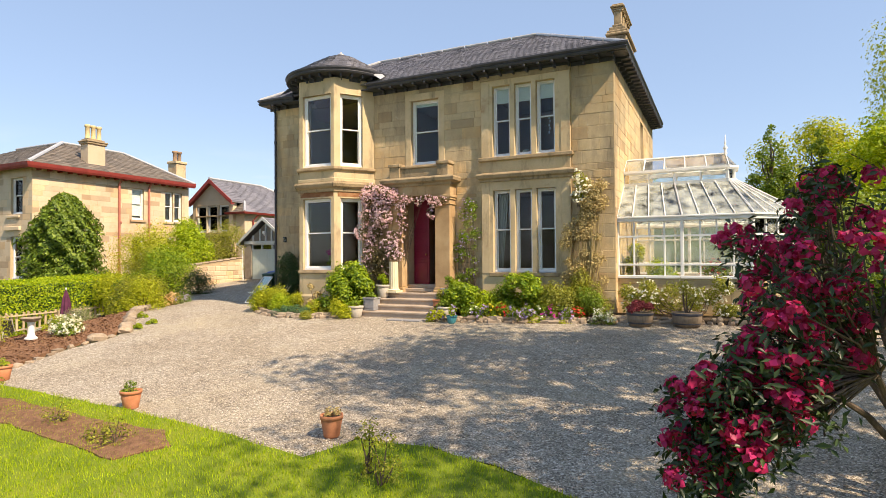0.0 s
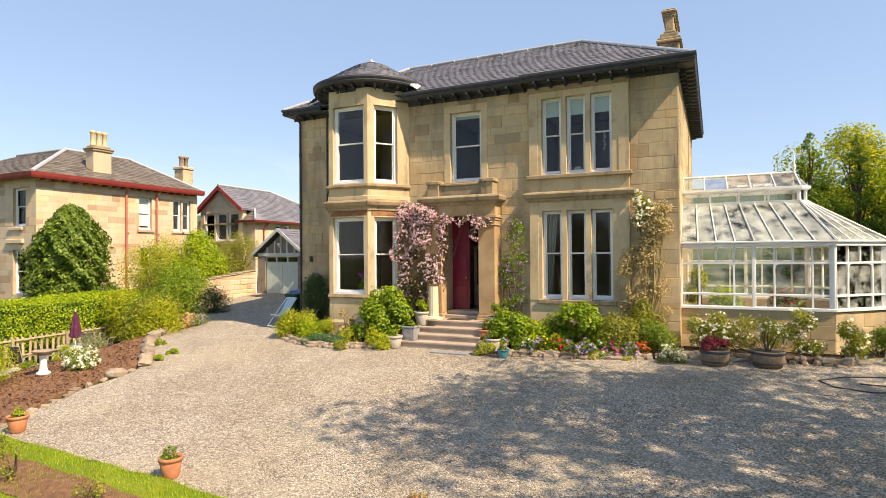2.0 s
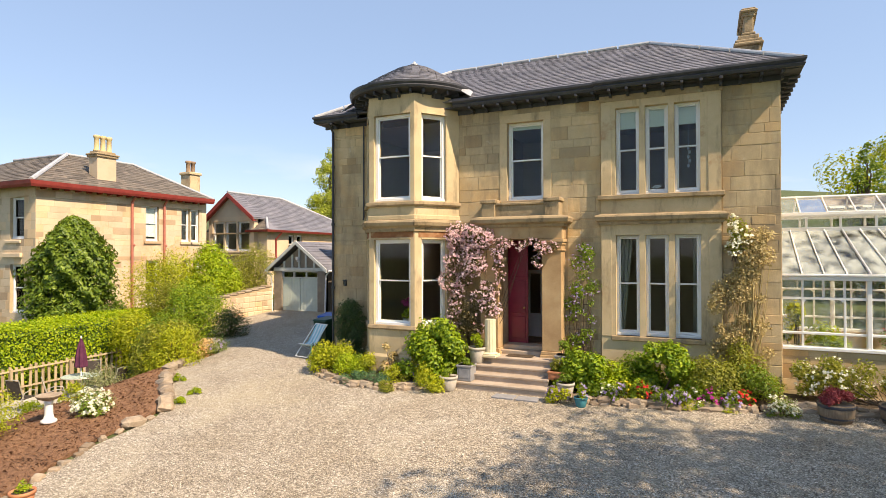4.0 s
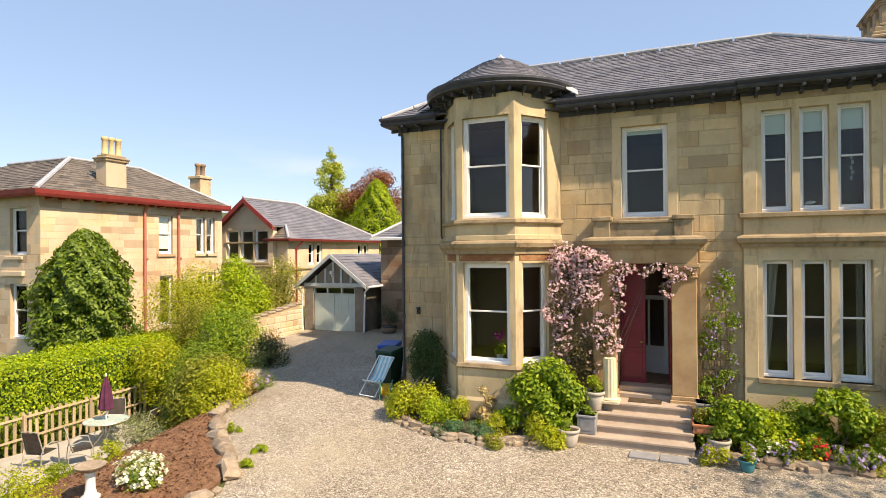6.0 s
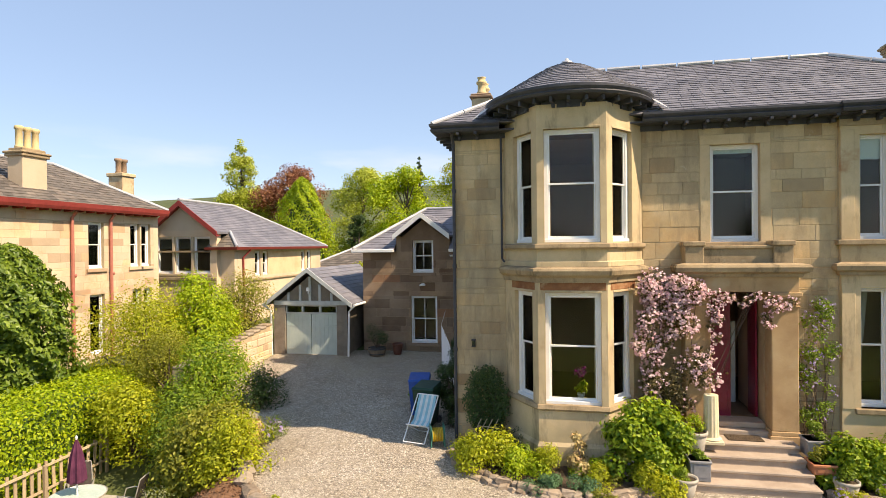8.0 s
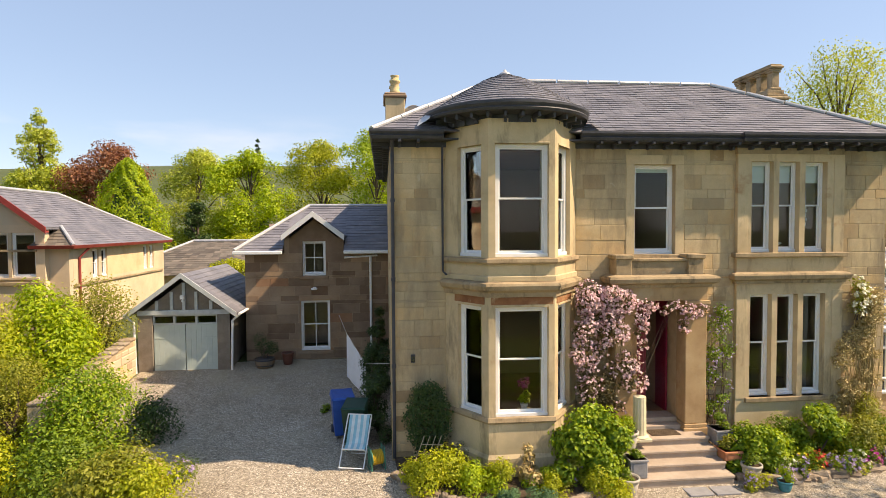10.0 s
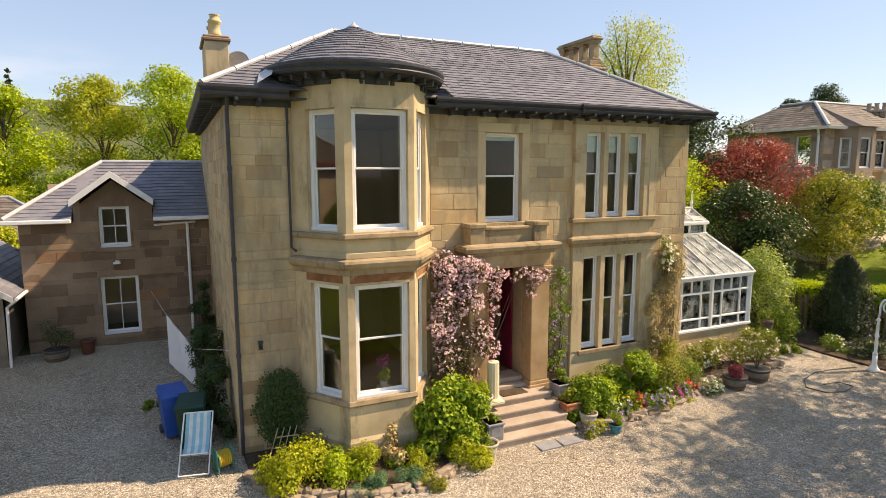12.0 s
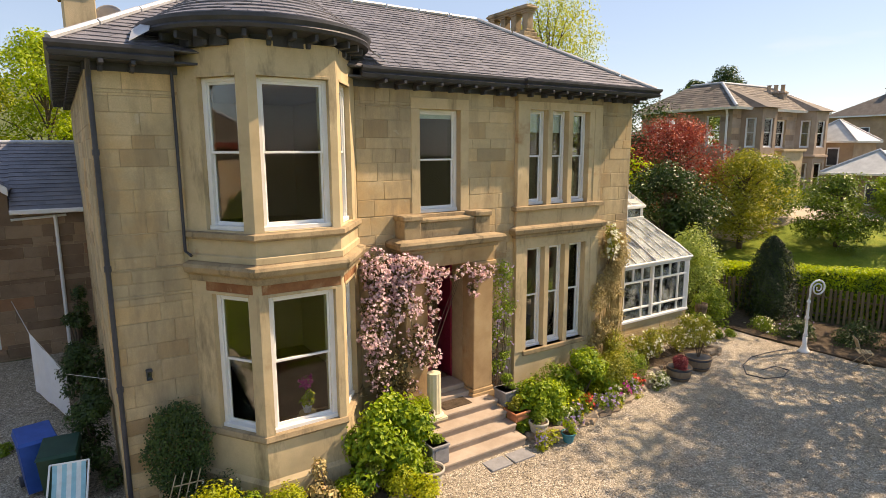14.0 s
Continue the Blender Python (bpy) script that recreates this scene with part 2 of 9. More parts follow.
step_stone = surface("pinkish_step_stone", [(0.3, (0.33, 0.26, 0.20)), (0.7, (0.46, 0.375, 0.30))], 2.0, 0.85, 0.25, 50.0, None, [((0.27, 0.20, 0.15), 1.6, 0.62, 0.85, None)])
clay_pot = surface("buff_clay_pot", [(0.3, (0.52, 0.40, 0.20)), (0.7, (0.62, 0.50, 0.28))], 4, 0.85, 0.2, 50.0)
bark = surface("grey_brown_bark", [(0.3, (0.07, 0.05, 0.035)), (0.7, (0.16, 0.12, 0.09))], 5, 0.95, 0.8, 30.0, stretch=(3, 3, 0.5), dist=0.02)
pale_wood = surface("weathered_fence_wood", [(0.3, (0.36, 0.28, 0.18)), (0.7, (0.50, 0.41, 0.28))], 4, 0.9, 0.4, 50.0, [(0, (0.75, 0.72, 0.7)), (1, (1.15, 1.12, 1.05))], stretch=(4, 4, 0.5))


# ---- mesh tools ----
class Form:
    """Collects vertices and faces of one mesh."""

    def __init__(self):
        self.v, self.f = [], []

    def add(self, verts, faces):
        k = len(self.v)
        self.v.extend(tuple(p) for p in verts)
        self.f.extend(tuple(i + k for i in face) for face in faces)
        return self

    def box(self, a, b, c=0.0, fr=None):
        """A box from corner a to corner b with edges chamfered by c, in the frame fr."""
        (x0, y0, z0), (x1, y1, z1) = a, b
        x0, x1, y0, y1, z0, z1 = min(x0, x1), max(x0, x1), min(y0, y1), max(y0, y1), min(z0, z1), max(z0, z1)
        if c <= 0:
            vs = [(x, y, z) for z in (z0, z1) for y in (y0, y1) for x in (x0, x1)]
            fs = [(0, 2, 3, 1), (4, 5, 7, 6), (0, 1, 5, 4), (2, 6, 7, 3), (0, 4, 6, 2), (1, 3, 7, 5)]
        else:
            c = min(c, 0.45 * min(x1 - x0, y1 - y0, z1 - z0))
            vs, idx = [], {}
            for i, x in enumerate((x0, x1)):
                for j, y in enumerate((y0, y1)):
                    for k, z in enumerate((z0, z1)):
                        sx, sy, sz = (c if i == 0 else -c), (c if j == 0 else -c), (c if k == 0 else -c)
                        for ax, p in enumerate(((x, y + sy, z + sz), (x + sx, y, z + sz), (x + sx, y + sy, z))):
                            idx[i, j, k, ax] = len(vs)
                            vs.append(p)
            fs = []
            for s in (0, 1):
                q = [idx[s, 0, 0, 0], idx[s, 1, 0, 0], idx[s, 1, 1, 0], idx[s, 0, 1, 0]]
                fs.append(tuple(q if s else q[::-1]))
                q = [idx[0, s, 0, 1], idx[1, s, 0, 1], idx[1, s, 1, 1], idx[0, s, 1, 1]]
                fs.append(tuple(q[::-1] if s else q))
                q = [idx[0, 0, s, 2], idx[1, 0, s, 2], idx[1, 1, s, 2], idx[0, 1, s, 2]]
                fs.append(tuple(q if s else q[::-1]))
            for a_ in (0, 1):
                for b_ in (0, 1):
                    flip = a_ != b_
                    q = [idx[a_, b_, 0, 0], idx[a_, b_, 0, 1], idx[a_, b_, 1, 1], idx[a_, b_, 1, 0]]
                    fs.append(tuple(q if flip else q[::-1]))
                    q = [idx[a_, 0, b_, 2], idx[a_, 0, b_, 0], idx[a_, 1, b_, 0], idx[a_, 1, b_, 2]]
                    fs.append(tuple(q if flip else q[::-1]))
                    q = [idx[0, a_, b_, 1], idx[0, a_, b_, 2], idx[1, a_, b_, 2], idx[1, a_, b_, 1]]
                    fs.append(tuple(q if flip else q[::-1]))
                    for k in (0, 1):
                        t3 = (idx[a_, b_, k, 0], idx[a_, b_, k, 1], idx[a_, b_, k, 2])
                        fs.append(t3 if (a_ + b_ + k) % 2 else t3[::-1])
        if fr:
            vs = [fr(*p) for p in vs]
        return self.add(vs, fs)

    def tube(self, pts, radii, n=8, caps=True):
        """A round tube along points with a radius at each."""
        pts = [Vector(p) for p in pts]
        if isinstance(radii, (int, float)):
            radii = [radii] * len(pts)
        rings, ref = [], None
        for i, p in enumerate(pts):
            d = (pts[min(i + 1, len(pts) - 1)] - pts[max(i - 1, 0)])
            d = d.normalized() if d.length > 1e-9 else Vector((0, 0, 1))
            if ref is None:
                ref = d.orthogonal().normalized()
            ref = (ref - d * ref.dot(d))
            ref = ref.normalized() if ref.length > 1e-6 else d.orthogonal().normalized()
            w = d.cross(ref)
            rings.append([p + (ref * math.cos(2 * math.pi * k / n) + w * math.sin(2 * math.pi * k / n)) * radii[i] for k in range(n)])
        vs = [q for r in rings for q in r]
        fs = [(i * n + k, i * n + (k + 1) % n, (i + 1) * n + (k + 1) % n, (i + 1) * n + k) for i in range(len(pts) - 1) for k in range(n)]
        if caps:
            fs += [tuple(range(n))[::-1], tuple((len(pts) - 1) * n + k for k in range(n))]
        return self.add(vs, fs)

    def lathe(self, profile, at=(0, 0, 0), n=20, sx=1.0, sy=1.0):
        """A turned shape: (radius, height) from bottom to top."""
        vs = [(at[0] + sx * r * math.cos(2 * math.pi * k / n), at[1] + sy * r * math.sin(2 * math.pi * k / n), at[2] + z) for r, z in profile for k in range(n)]
        fs = [(i * n + k, i * n + (k + 1) % n, (i + 1) * n + (k + 1) % n, (i + 1) * n + k) for i in range(len(profile) - 1) for k in range(n)]
        fs += [tuple(range(n))[::-1], tuple((len(profile) - 1) * n + k for k in range(n))]
        return self.add(vs, fs)

    def prism(self, pts, z0, z1):
        n = len(pts)
        vs = [(x, y, z0) for x, y in pts] + [(x, y, z1) for x, y in pts]
        fs = [tuple(range(n))[::-1], tuple(range(n, 2 * n))] + [(i, (i + 1) % n, (i + 1) % n + n, i + n) for i in range(n)]
        return self.add(vs, fs)

    def solid(self, bottom, top):
        """A solid between two loops of equally many points."""
        n = len(bottom)
        fs = [tuple(range(n))[::-1], tuple(range(n, 2 * n))] + [(i, (i + 1) % n, (i + 1) % n + n, i + n) for i in range(n)]
        return self.add(list(bottom) + list(top), fs)

    def sweep(self, path, profile, closed=False):
        """A moulding: profile points (out, z) carried along a plan path, out to the right of the way."""
        m, k = len(path), len(profile)
        vs = []
        for i in range(m):
            def direction(a, b):
                d = Vector((path[b][0] - path[a][0], path[b][1] - path[a][1]))
                return d.normalized()
            if closed:
                d0, d1 = direction((i - 1) % m, i), direction(i, (i + 1) % m)
            else:
                d0 = direction(max(i - 1, 0), max(i, 1))
                d1 = direction(min(i, m - 2), min(i + 1, m - 1))
            n0, n1 = Vector((d0.y, -d0.x)), Vector((d1.y, -d1.x))
            s = n0 + n1
            s = s / max(1e-6, s.dot(n0))
            vs += [(path[i][0] + s.x * o, path[i][1] + s.y * o, z) for o, z in profile]
        fs = []
        for i in range(m if closed else m - 1):
            j = (i + 1) % m
            fs += [(i * k + a, j * k + a, j * k + (a + 1) % k, i * k + (a + 1) % k) for a in range(k)]
        if not closed:
            fs += [tuple(range(k))[::-1], tuple((m - 1) * k + a for a in range(k))]
        return self.add(vs, fs)

    def mesh(self, name, mat=None, smooth=False, weld=False):
        me = bpy.data.meshes.new(name)
        me.from_pydata(self.v, [], self.f)
        bm = bmesh.new()
        bm.from_mesh(me)
        if weld:
            bmesh.ops.remove_doubles(bm, verts=bm.verts, dist=0.0005)
        bmesh.ops.recalc_face_normals(bm, faces=bm.faces)
        bm.to_mesh(me)
        bm.free()
        if smooth:
            me.polygons.foreach_set("use_smooth", [True] * len(me.polygons))
        if mat:
            me.materials.append(mat)
        return me


def quick_mesh(name, verts, faces, mat):
    """A mesh from numpy arrays: verts (n, 3), faces (m, 3 or 4)."""
    me = bpy.data.meshes.new(name)
    k = faces.shape[1]
    me.vertices.add(len(verts))
    me.vertices.foreach_set("co", np.ascontiguousarray(verts, dtype=np.float32).ravel())
    me.loops.add(faces.size)
    me.loops.foreach_set("vertex_index", np.ascontiguousarray(faces, dtype=np.int32).ravel())
    me.polygons.add(len(faces))
    me.polygons.foreach_set("loop_start", np.arange(0, faces.size, k, dtype=np.int32))
    me.update(calc_edges=True)
    me.materials.append(mat)
    return me


PLACED = {}


def thing(name, at, label, category, group="", kind="", turn=0.0):
    """An Empty at the base of a thing; its parts are given in the world's coordinates, or in its own if local."""
    ob = new(name)
    ob.empty_display_size = 0.2
    ob.matrix_basis = pose(*at, 0, 0, turn)
    PLACED[ob] = ob.matrix_basis.inverted()
    return tagged(ob, label, category, group, kind)


def part(name, shape, mat, parent, label="", smooth=False, local=False, at=None, kind=""):
    """One mesh object under a thing or a part."""
    me = shape.mesh(name, mat, smooth, name.endswith(("_wall", "_panel", "wall"))) if isinstance(shape, Form) else shape
    ob = new(name, me)
    ob.parent = parent
    if parent in PLACED and not local:
        ob.matrix_parent_inverse = PLACED[parent]
    if at is not None:
        ob.matrix_basis = at
    return tagged(ob, label, kind=kind)


def solo(name, shape, mat, label="", category="", kind="", group="", smooth=False):
    me = shape.mesh(name, mat, smooth) if isinstance(shape, Form) else shape
    return tagged(new(name, me), label, category, group, kind)


def side(p, q):
    """The frame of a wall from p to q in plan: along it, outward, up."""
    d = Vector((q[0] - p[0], q[1] - p[1]))
    length = d.length
    d /= length
    def fr(u, w, z):
        return (p[0] + d.x * u + d.y * w, p[1] + d.y * u - d.x * w, z)
    fr.length = length
    return fr


def cells(u0, u1, z0, z1, holes):
    """Rectangles that fill a wall around its openings."""
    zs = sorted({z0, z1, *[min(max(h[k], z0), z1) for h in holes for k in (2, 3)]})
    out = []
    for a, b in zip(zs, zs[1:]):
        mid = (a + b) / 2
        cuts = sorted((max(h[0], u0), min(h[1], u1)) for h in holes if h[2] < mid < h[3] and h[1] > u0 and h[0] < u1)
        at = u0
        for c, d in cuts:
            if c > at + 1e-4:
                out.append((at, c, a, b))
            at = max(at, d)
        if at < u1 - 1e-4:
            out.append((at, u1, a, b))
    return out


def backing(fr, u0, u1, z0, z1, holes, thick=0.45, out=0.0):
    form = Form()
    for a, b, c, d in cells(u0, u1, z0, z1, holes):
        form.box((a, out - thick, c), (b, out, d), 0, fr)
    return form


def courses(rng, u0, u1, z0, z1, holes, height=0.3, wide=(0.4, 0.95), joint=0.006):
    """Rectangles of laid stones, cut at the openings."""
    z, out = z0, []
    while z < z1 - 0.05:
        h = height * rng.uniform(0.6, 1.2)
        if z + h > z1 - 0.1:
            h = z1 - z
        u = u0 - rng.uniform(0, wide[0])
        while u < u1:
            w = rng.uniform(*wide)
            for a, b, c, d in cells(max(u, u0), min(u + w, u1), z, z + h, holes):
                if b - a > 0.03 and d - c > 0.03:
                    out.append((a + joint / 2, b - joint / 2, c + joint / 2, d - joint / 2))
            u += w
        z += h
    return out


def stone_face(form, fr, r, proud, c=0.007, depth=0.02):
    """One dressed stone: a front face with chamfered edges."""
    a, b, z0, z1 = r
    c = min(c, (b - a) * 0.3, (z1 - z0) * 0.3)
    vs = [fr(a, -depth, z0), fr(b, -depth, z0), fr(b, -depth, z1), fr(a, -depth, z1),
          fr(a, proud - c * 0.6, z0), fr(b, proud - c * 0.6, z0), fr(b, proud - c * 0.6, z1), fr(a, proud - c * 0.6, z1),
          fr(a + c, proud, z0 + c), fr(b - c, proud, z0 + c), fr(b - c, proud, z1 - c), fr(a + c, proud, z1 - c)]
    fs = []
    for k in (0, 4):
        fs += [(k + i, k + (i + 1) % 4, k + 4 + (i + 1) % 4, k + 4 + i) for i in range(4)]
    fs.append((8, 9, 10, 11))
    form.add(vs, fs)


def stonework(parent, fr, u0, u1, z0, z1, holes, mat, rng, height=0.3, wide=(0.4, 0.95), singles=0, proud=0.012):
    """Stones over a wall: the first ones as pieces of their own, the rest joined."""
    rects = courses(rng, u0, u1, z0, z1, holes, height, wide)
    rng.shuffle(rects)
    for r in rects[:singles]:
        f = Form()
        stone_face(f, fr, r, proud * rng.uniform(0.5, 1.3))
        part("stone", f, mat, parent)
    f = Form()
    for r in rects[singles:]:
        stone_face(f, fr, r, proud * rng.uniform(0.5, 1.3))
    if f.v:
        part("stonework", f, mat, parent, kind="stuff")


def slates(parent, quad, mat, rng, tall=0.2, wide=0.3, singles=0, name="slate", lift=0.0):
    """Slates laid in courses over a sloping four-cornered (or three-cornered) plane: eave left, eave right, top right, top left."""
    el, er, tr, tl = [Vector(p) for p in quad]
    n = (er - el).cross(tl - el if (tl - el).length > (tr - er).length * 0.2 else tr - er).normalized()
    if n.z < 0:
        n = -n
    rows = max(1, int(((tl + tr) / 2 - (el + er) / 2).length / tall))
    verts = []
    for i in range(rows):
        s0, s1 = i / rows, min(1, (i + 1.12) / rows)
        a0, b0, a1, b1 = el.lerp(tl, s0), er.lerp(tr, s0), el.lerp(tl, s1), er.lerp(tr, s1)
        length = (b0 - a0).length
        k = max(1, int(length / wide))
        cut = [0.0] + [(j + (0.5 if i % 2 else 0.0) + rng.uniform(-0.06, 0.06)) / k for j in range(1 - i % 2, k)] + [1.0]
        for p, q in zip(cut, cut[1:]):
            g = 0.004 / max(length, 0.1)
            lo = 0.022 + rng.uniform(-0.004, 0.007) + lift
            hi = 0.006 + lift
            c = [a0.lerp(b0, p + g) + n * lo, a0.lerp(b0, q - g) + n * lo, a1.lerp(b1, q - g) + n * hi, a1.lerp(b1, p + g) + n * hi]
            d = [a0.lerp(b0, p + g) + n * (lo - 0.014), a0.lerp(b0, q - g) + n * (lo - 0.014)]
            verts.append(c + d)
    order = list(range(len(verts)))
    rng.shuffle(order)
    faces = [(0, 1, 2, 3), (4, 5, 1, 0)]
    for i in order[:singles]:
        part(name, Form().add(verts[i], faces), mat, parent)
    f = Form()
    for i in order[singles:]:
        f.add(verts[i], faces)
    if f.v:
        part("slating", f, mat, parent, kind="stuff")


def window(parent, fr, u0, u1, z0, z1, recess=0.13, rail=0.52, bars=0, casing=0.075, mat=None, label="white painted sash window", blind=0.0, sill=True, bar_rows=0):
    """A sash window in an opening of the wall fr: casing, two sashes, two panes, timber sill."""
    mat = mat or white_paint
    w1 = -recess
    w0 = w1 - 0.11
    f = Form()
    f.box((u0, w0, z0), (u0 + casing, w1, z1), 0.006, fr).box((u1 - casing, w0, z0), (u1, w1, z1), 0.006, fr)
    f.box((u0 + casing, w0, z1 - casing * 0.8), (u1 - casing, w1, z1), 0.006, fr)
    win = part("window", f, mat, parent, label)
    if sill:
        part("sill", Form().box((u0 + 0.003, w0, z0), (u1 - 0.003, w1 + 0.035, z0 + 0.075), 0.008, fr), mat, win)
    a, b = u0 + casing, u1 - casing
    bot, top, mid = z0 + 0.075, z1 - casing * 0.8, z0 + (z1 - z0) * rail
    for (c, d, off) in ((mid - 0.02, top, w1 - 0.03), (bot, mid + 0.02, w1 - 0.062)):
        s = Form()
        t, e = 0.035, 0.026
        s.box((a, off - e, c), (a + t, off, d), 0.004, fr).box((b - t, off - e, c), (b, off, d), 0.004, fr)
        s.box((a + t, off - e, c), (b - t, off, c + (0.06 if c == bot else 0.04)), 0.004, fr).box((a + t, off - e, d - 0.04), (b - t, off, d), 0.004, fr)
        for k in range(bars):
            x = a + (b - a) * (k + 1) / (bars + 1)
            s.box((x - 0.012, off - e + 0.002, c + 0.03), (x + 0.012, off - 0.002, d - 0.03), 0.003, fr)
        for k in range(bar_rows):
            z = c + (d - c) * (k + 1) / (bar_rows + 1)
            s.box((a + 0.02, off - e + 0.003, z - 0.012), (b - 0.02, off - 0.003, z + 0.012), 0.003, fr)
        part("sash", s, mat, win)
        p = part("pane", Form().box((a + 0.02, off - 0.016, c + 0.02), (b - 0.02, off - 0.011, d - 0.02), 0, fr), glass, win, "clear reflecting glass")
        p.visible_shadow = False
    if blind:
        part("blind", Form().box((a + 0.01, w1 - 0.10, top - (top - bot) * blind), (b - 0.01, w1 - 0.094, top + 0.03), 0, fr), blind_cloth, win, "pale green roller blind, part drawn")
    return win


# ---- ground ----
from mathutils import geometry


def smooth(t):
    t = min(1.0, max(0.0, t))
    return t * t * (3 - 2 * t)


def ground_z(x, y):
    """The forecourt climbs gently to the house; the patio beyond the kerb lies lower."""
    if y < 13:
        z = -0.03 + 0.128 * (max(y, -3.0) - 13)
    elif y < 27:
        z = -0.03 + 0.085 * (y - 13)
    else:
        z = 1.16 + 0.03 * (min(y, 120) - 27)
    z += 1.6 * smooth((x - 9.5) / 10) * smooth((y - 9) / 7)      # the other garden lies higher
    drop = smooth((-19.3 - x) / 2.6) * smooth((16.8 - y) / 1.6)
    z = z * (1 - drop) - 1.22 * drop
    return z


def inside(p, poly):
    hit, n = False, len(poly)
    for i in range(n):
        (x0, y0), (x1, y1) = poly[i], poly[i - 1]
        if (y0 > p[1]) != (y1 > p[1]) and p[0] < (x1 - x0) * (p[1] - y0) / (y1 - y0) + x0:
            hit = not hit
    return hit


def curved(poly, step=0.4, wobble=0.04, seed=3):
    """The outline with points every step or so, a little uneven."""
    rng, out = random.Random(seed), []
    for i, a in enumerate(poly):
        b = poly[(i + 1) % len(poly)]
        k = max(1, int(math.dist(a, b) / step))
        for j in range(k):
            t = j / k
            out.append((a[0] + (b[0] - a[0]) * t + rng.uniform(-wobble, wobble), a[1] + (b[1] - a[1]) * t + rng.uniform(-wobble, wobble)))
    return out


def sheet(name, poly, lift, mat, step=0.5, wobble=0.04, skirt=0.0, bumpy=0.0, label="", category="", kind="structure", seed=3):
    """A piece of ground with its own surface that follows the slope, with a turned-down edge."""
    edge = curved(poly, step, wobble, seed)
    xs, ys = [p[0] for p in edge], [p[1] for p in edge]
    pts = [Vector(p) for p in edge]
    x = min(xs) + step / 2
    while x < max(xs):
        y = min(ys) + step / 2
        while y < max(ys):
            if inside((x, y), edge) and min((x - a) ** 2 + (y - b) ** 2 for a, b in edge) > (step * 0.45) ** 2:
                pts.append(Vector((x, y)))
            y += step
        x += step
    n = len(edge)
    co, _, tris, *_ = geometry.delaunay_2d_cdt(pts, [(i, (i + 1) % n) for i in range(n)], [], 1, 1e-5)
    f = Form()
    vs = [(p.x, p.y, ground_z(p.x, p.y) + lift + (bumpy * (noise.noise((p.x * 1.7, p.y * 1.7, 0.3)) + 0.3) if i >= n else 0)) for i, p in enumerate(co)]
    f.add(vs, [tuple(t) for t in tris if inside(((co[t[0]].x + co[t[1]].x + co[t[2]].x) / 3, (co[t[0]].y + co[t[1]].y + co[t[2]].y) / 3), edge)])
    if skirt:
        ring = [(a, b, ground_z(a, b) + lift) for a, b in edge]
        low = [(a, b, ground_z(a, b) + lift - skirt) for a, b in edge]
        f.add(ring + low, [(i, (i + 1) % n, n + (i + 1) % n, n + i) for i in range(n)])
    return solo(name, f, mat, label, category, kind, smooth=not skirt)


def gravel_material():
    m, n, l, b = nodes_of("grey_buff_gravel")
    pos = n.new("ShaderNodeNewGeometry").outputs["Position"]
    v = n.new("ShaderNodeTexVoronoi")
    v.inputs["Scale"].default_value = 46.0
    l.new(pos, v.inputs["Vector"])
    sp = n.new("ShaderNodeSeparateColor")
    l.new(v.outputs["Color"], sp.inputs[0])
    col = ramp_of(n, l, sp.outputs[0], [(0.0, (0.135, 0.122, 0.102)), (0.25, (0.27, 0.243, 0.201)), (0.6, (0.39, 0.355, 0.296)), (0.85, (0.51, 0.472, 0.404)), (1.0, (0.72, 0.69, 0.625))])
    big = noise_tex(n, l, pos, 0.55, 6, 0.6)
    col = mixed(n, l, 1.0, col, ramp_of(n, l, big, [(0.3, (0.86, 0.80, 0.72)), (0.7, (1.12, 1.1, 1.08))]), "MULTIPLY")
    mid = noise_tex(n, l, pos, 6.0, 5, 0.7)
    col = mixed(n, l, 0.6, col, ramp_of(n, l, mid, [(0.3, (0.7, 0.68, 0.66)), (0.7, (1.22, 1.2, 1.18))]), "MULTIPLY")
    col = mixed(n, l, stepped(n, l, noise_tex(n, l, pos, 0.9, 6, 0.7), 0.66, 0.85), col, (0.17, 0.16, 0.075))
    col = mixed(n, l, stepped(n, l, noise_tex(n, l, pos, 0.28, 5, 0.65), 0.5, 0.8), col, (0.43, 0.37, 0.255))
    l.new(col, b.inputs["Base Color"])
    b.inputs["Roughness"].default_value, b.inputs["Specular IOR Level"].default_value = 0.9, 0.25
    bp = n.new("ShaderNodeBump")
    bp.inputs["Strength"].default_value, bp.inputs["Distance"].default_value = 0.9, 0.02
    bp.invert = True
    l.new(v.outputs["Distance"], bp.inputs["Height"])
    l.new(bp.outputs[0], b.inputs["Normal"])
    return m


gravel = gravel_material()
grass_soil = surface("lawn_turf", [(0.25, (0.09, 0.14, 0.010)), (0.5, (0.16, 0.22, 0.014)), (0.75, (0.27, 0.29, 0.03))], 1.3, 0.95, 0.6, 70.0, None, [((0.23, 0.22, 0.06), 1.1, 0.60, 0.8, None)], fine=0.5, dist=0.03)
rough_ground = surface("rough_green_ground", [(0.25, (0.045, 0.065, 0.02)), (0.5, (0.08, 0.10, 0.03)), (0.75, (0.12, 0.135, 0.05))], 0.35, 0.95, 0.5, 12.0, fine=0.4)
mulch = surface("red_brown_bark_mulch", [(0.25, (0.12, 0.06, 0.033)), (0.5, (0.24, 0.125, 0.068)), (0.8, (0.36, 0.21, 0.12))], 9.0, 0.95, 1.0, 55.0, None, [((0.05, 0.03, 0.02), 2.0, 0.6, 0.8, None)], fine=0.6, dist=0.03)
bed_soil = surface("dark_bed_soil", [(0.25, (0.05, 0.035, 0.022)), (0.7, (0.12, 0.085, 0.055))], 7.0, 0.95, 1.0, 50.0, fine=0.5, dist=0.03)
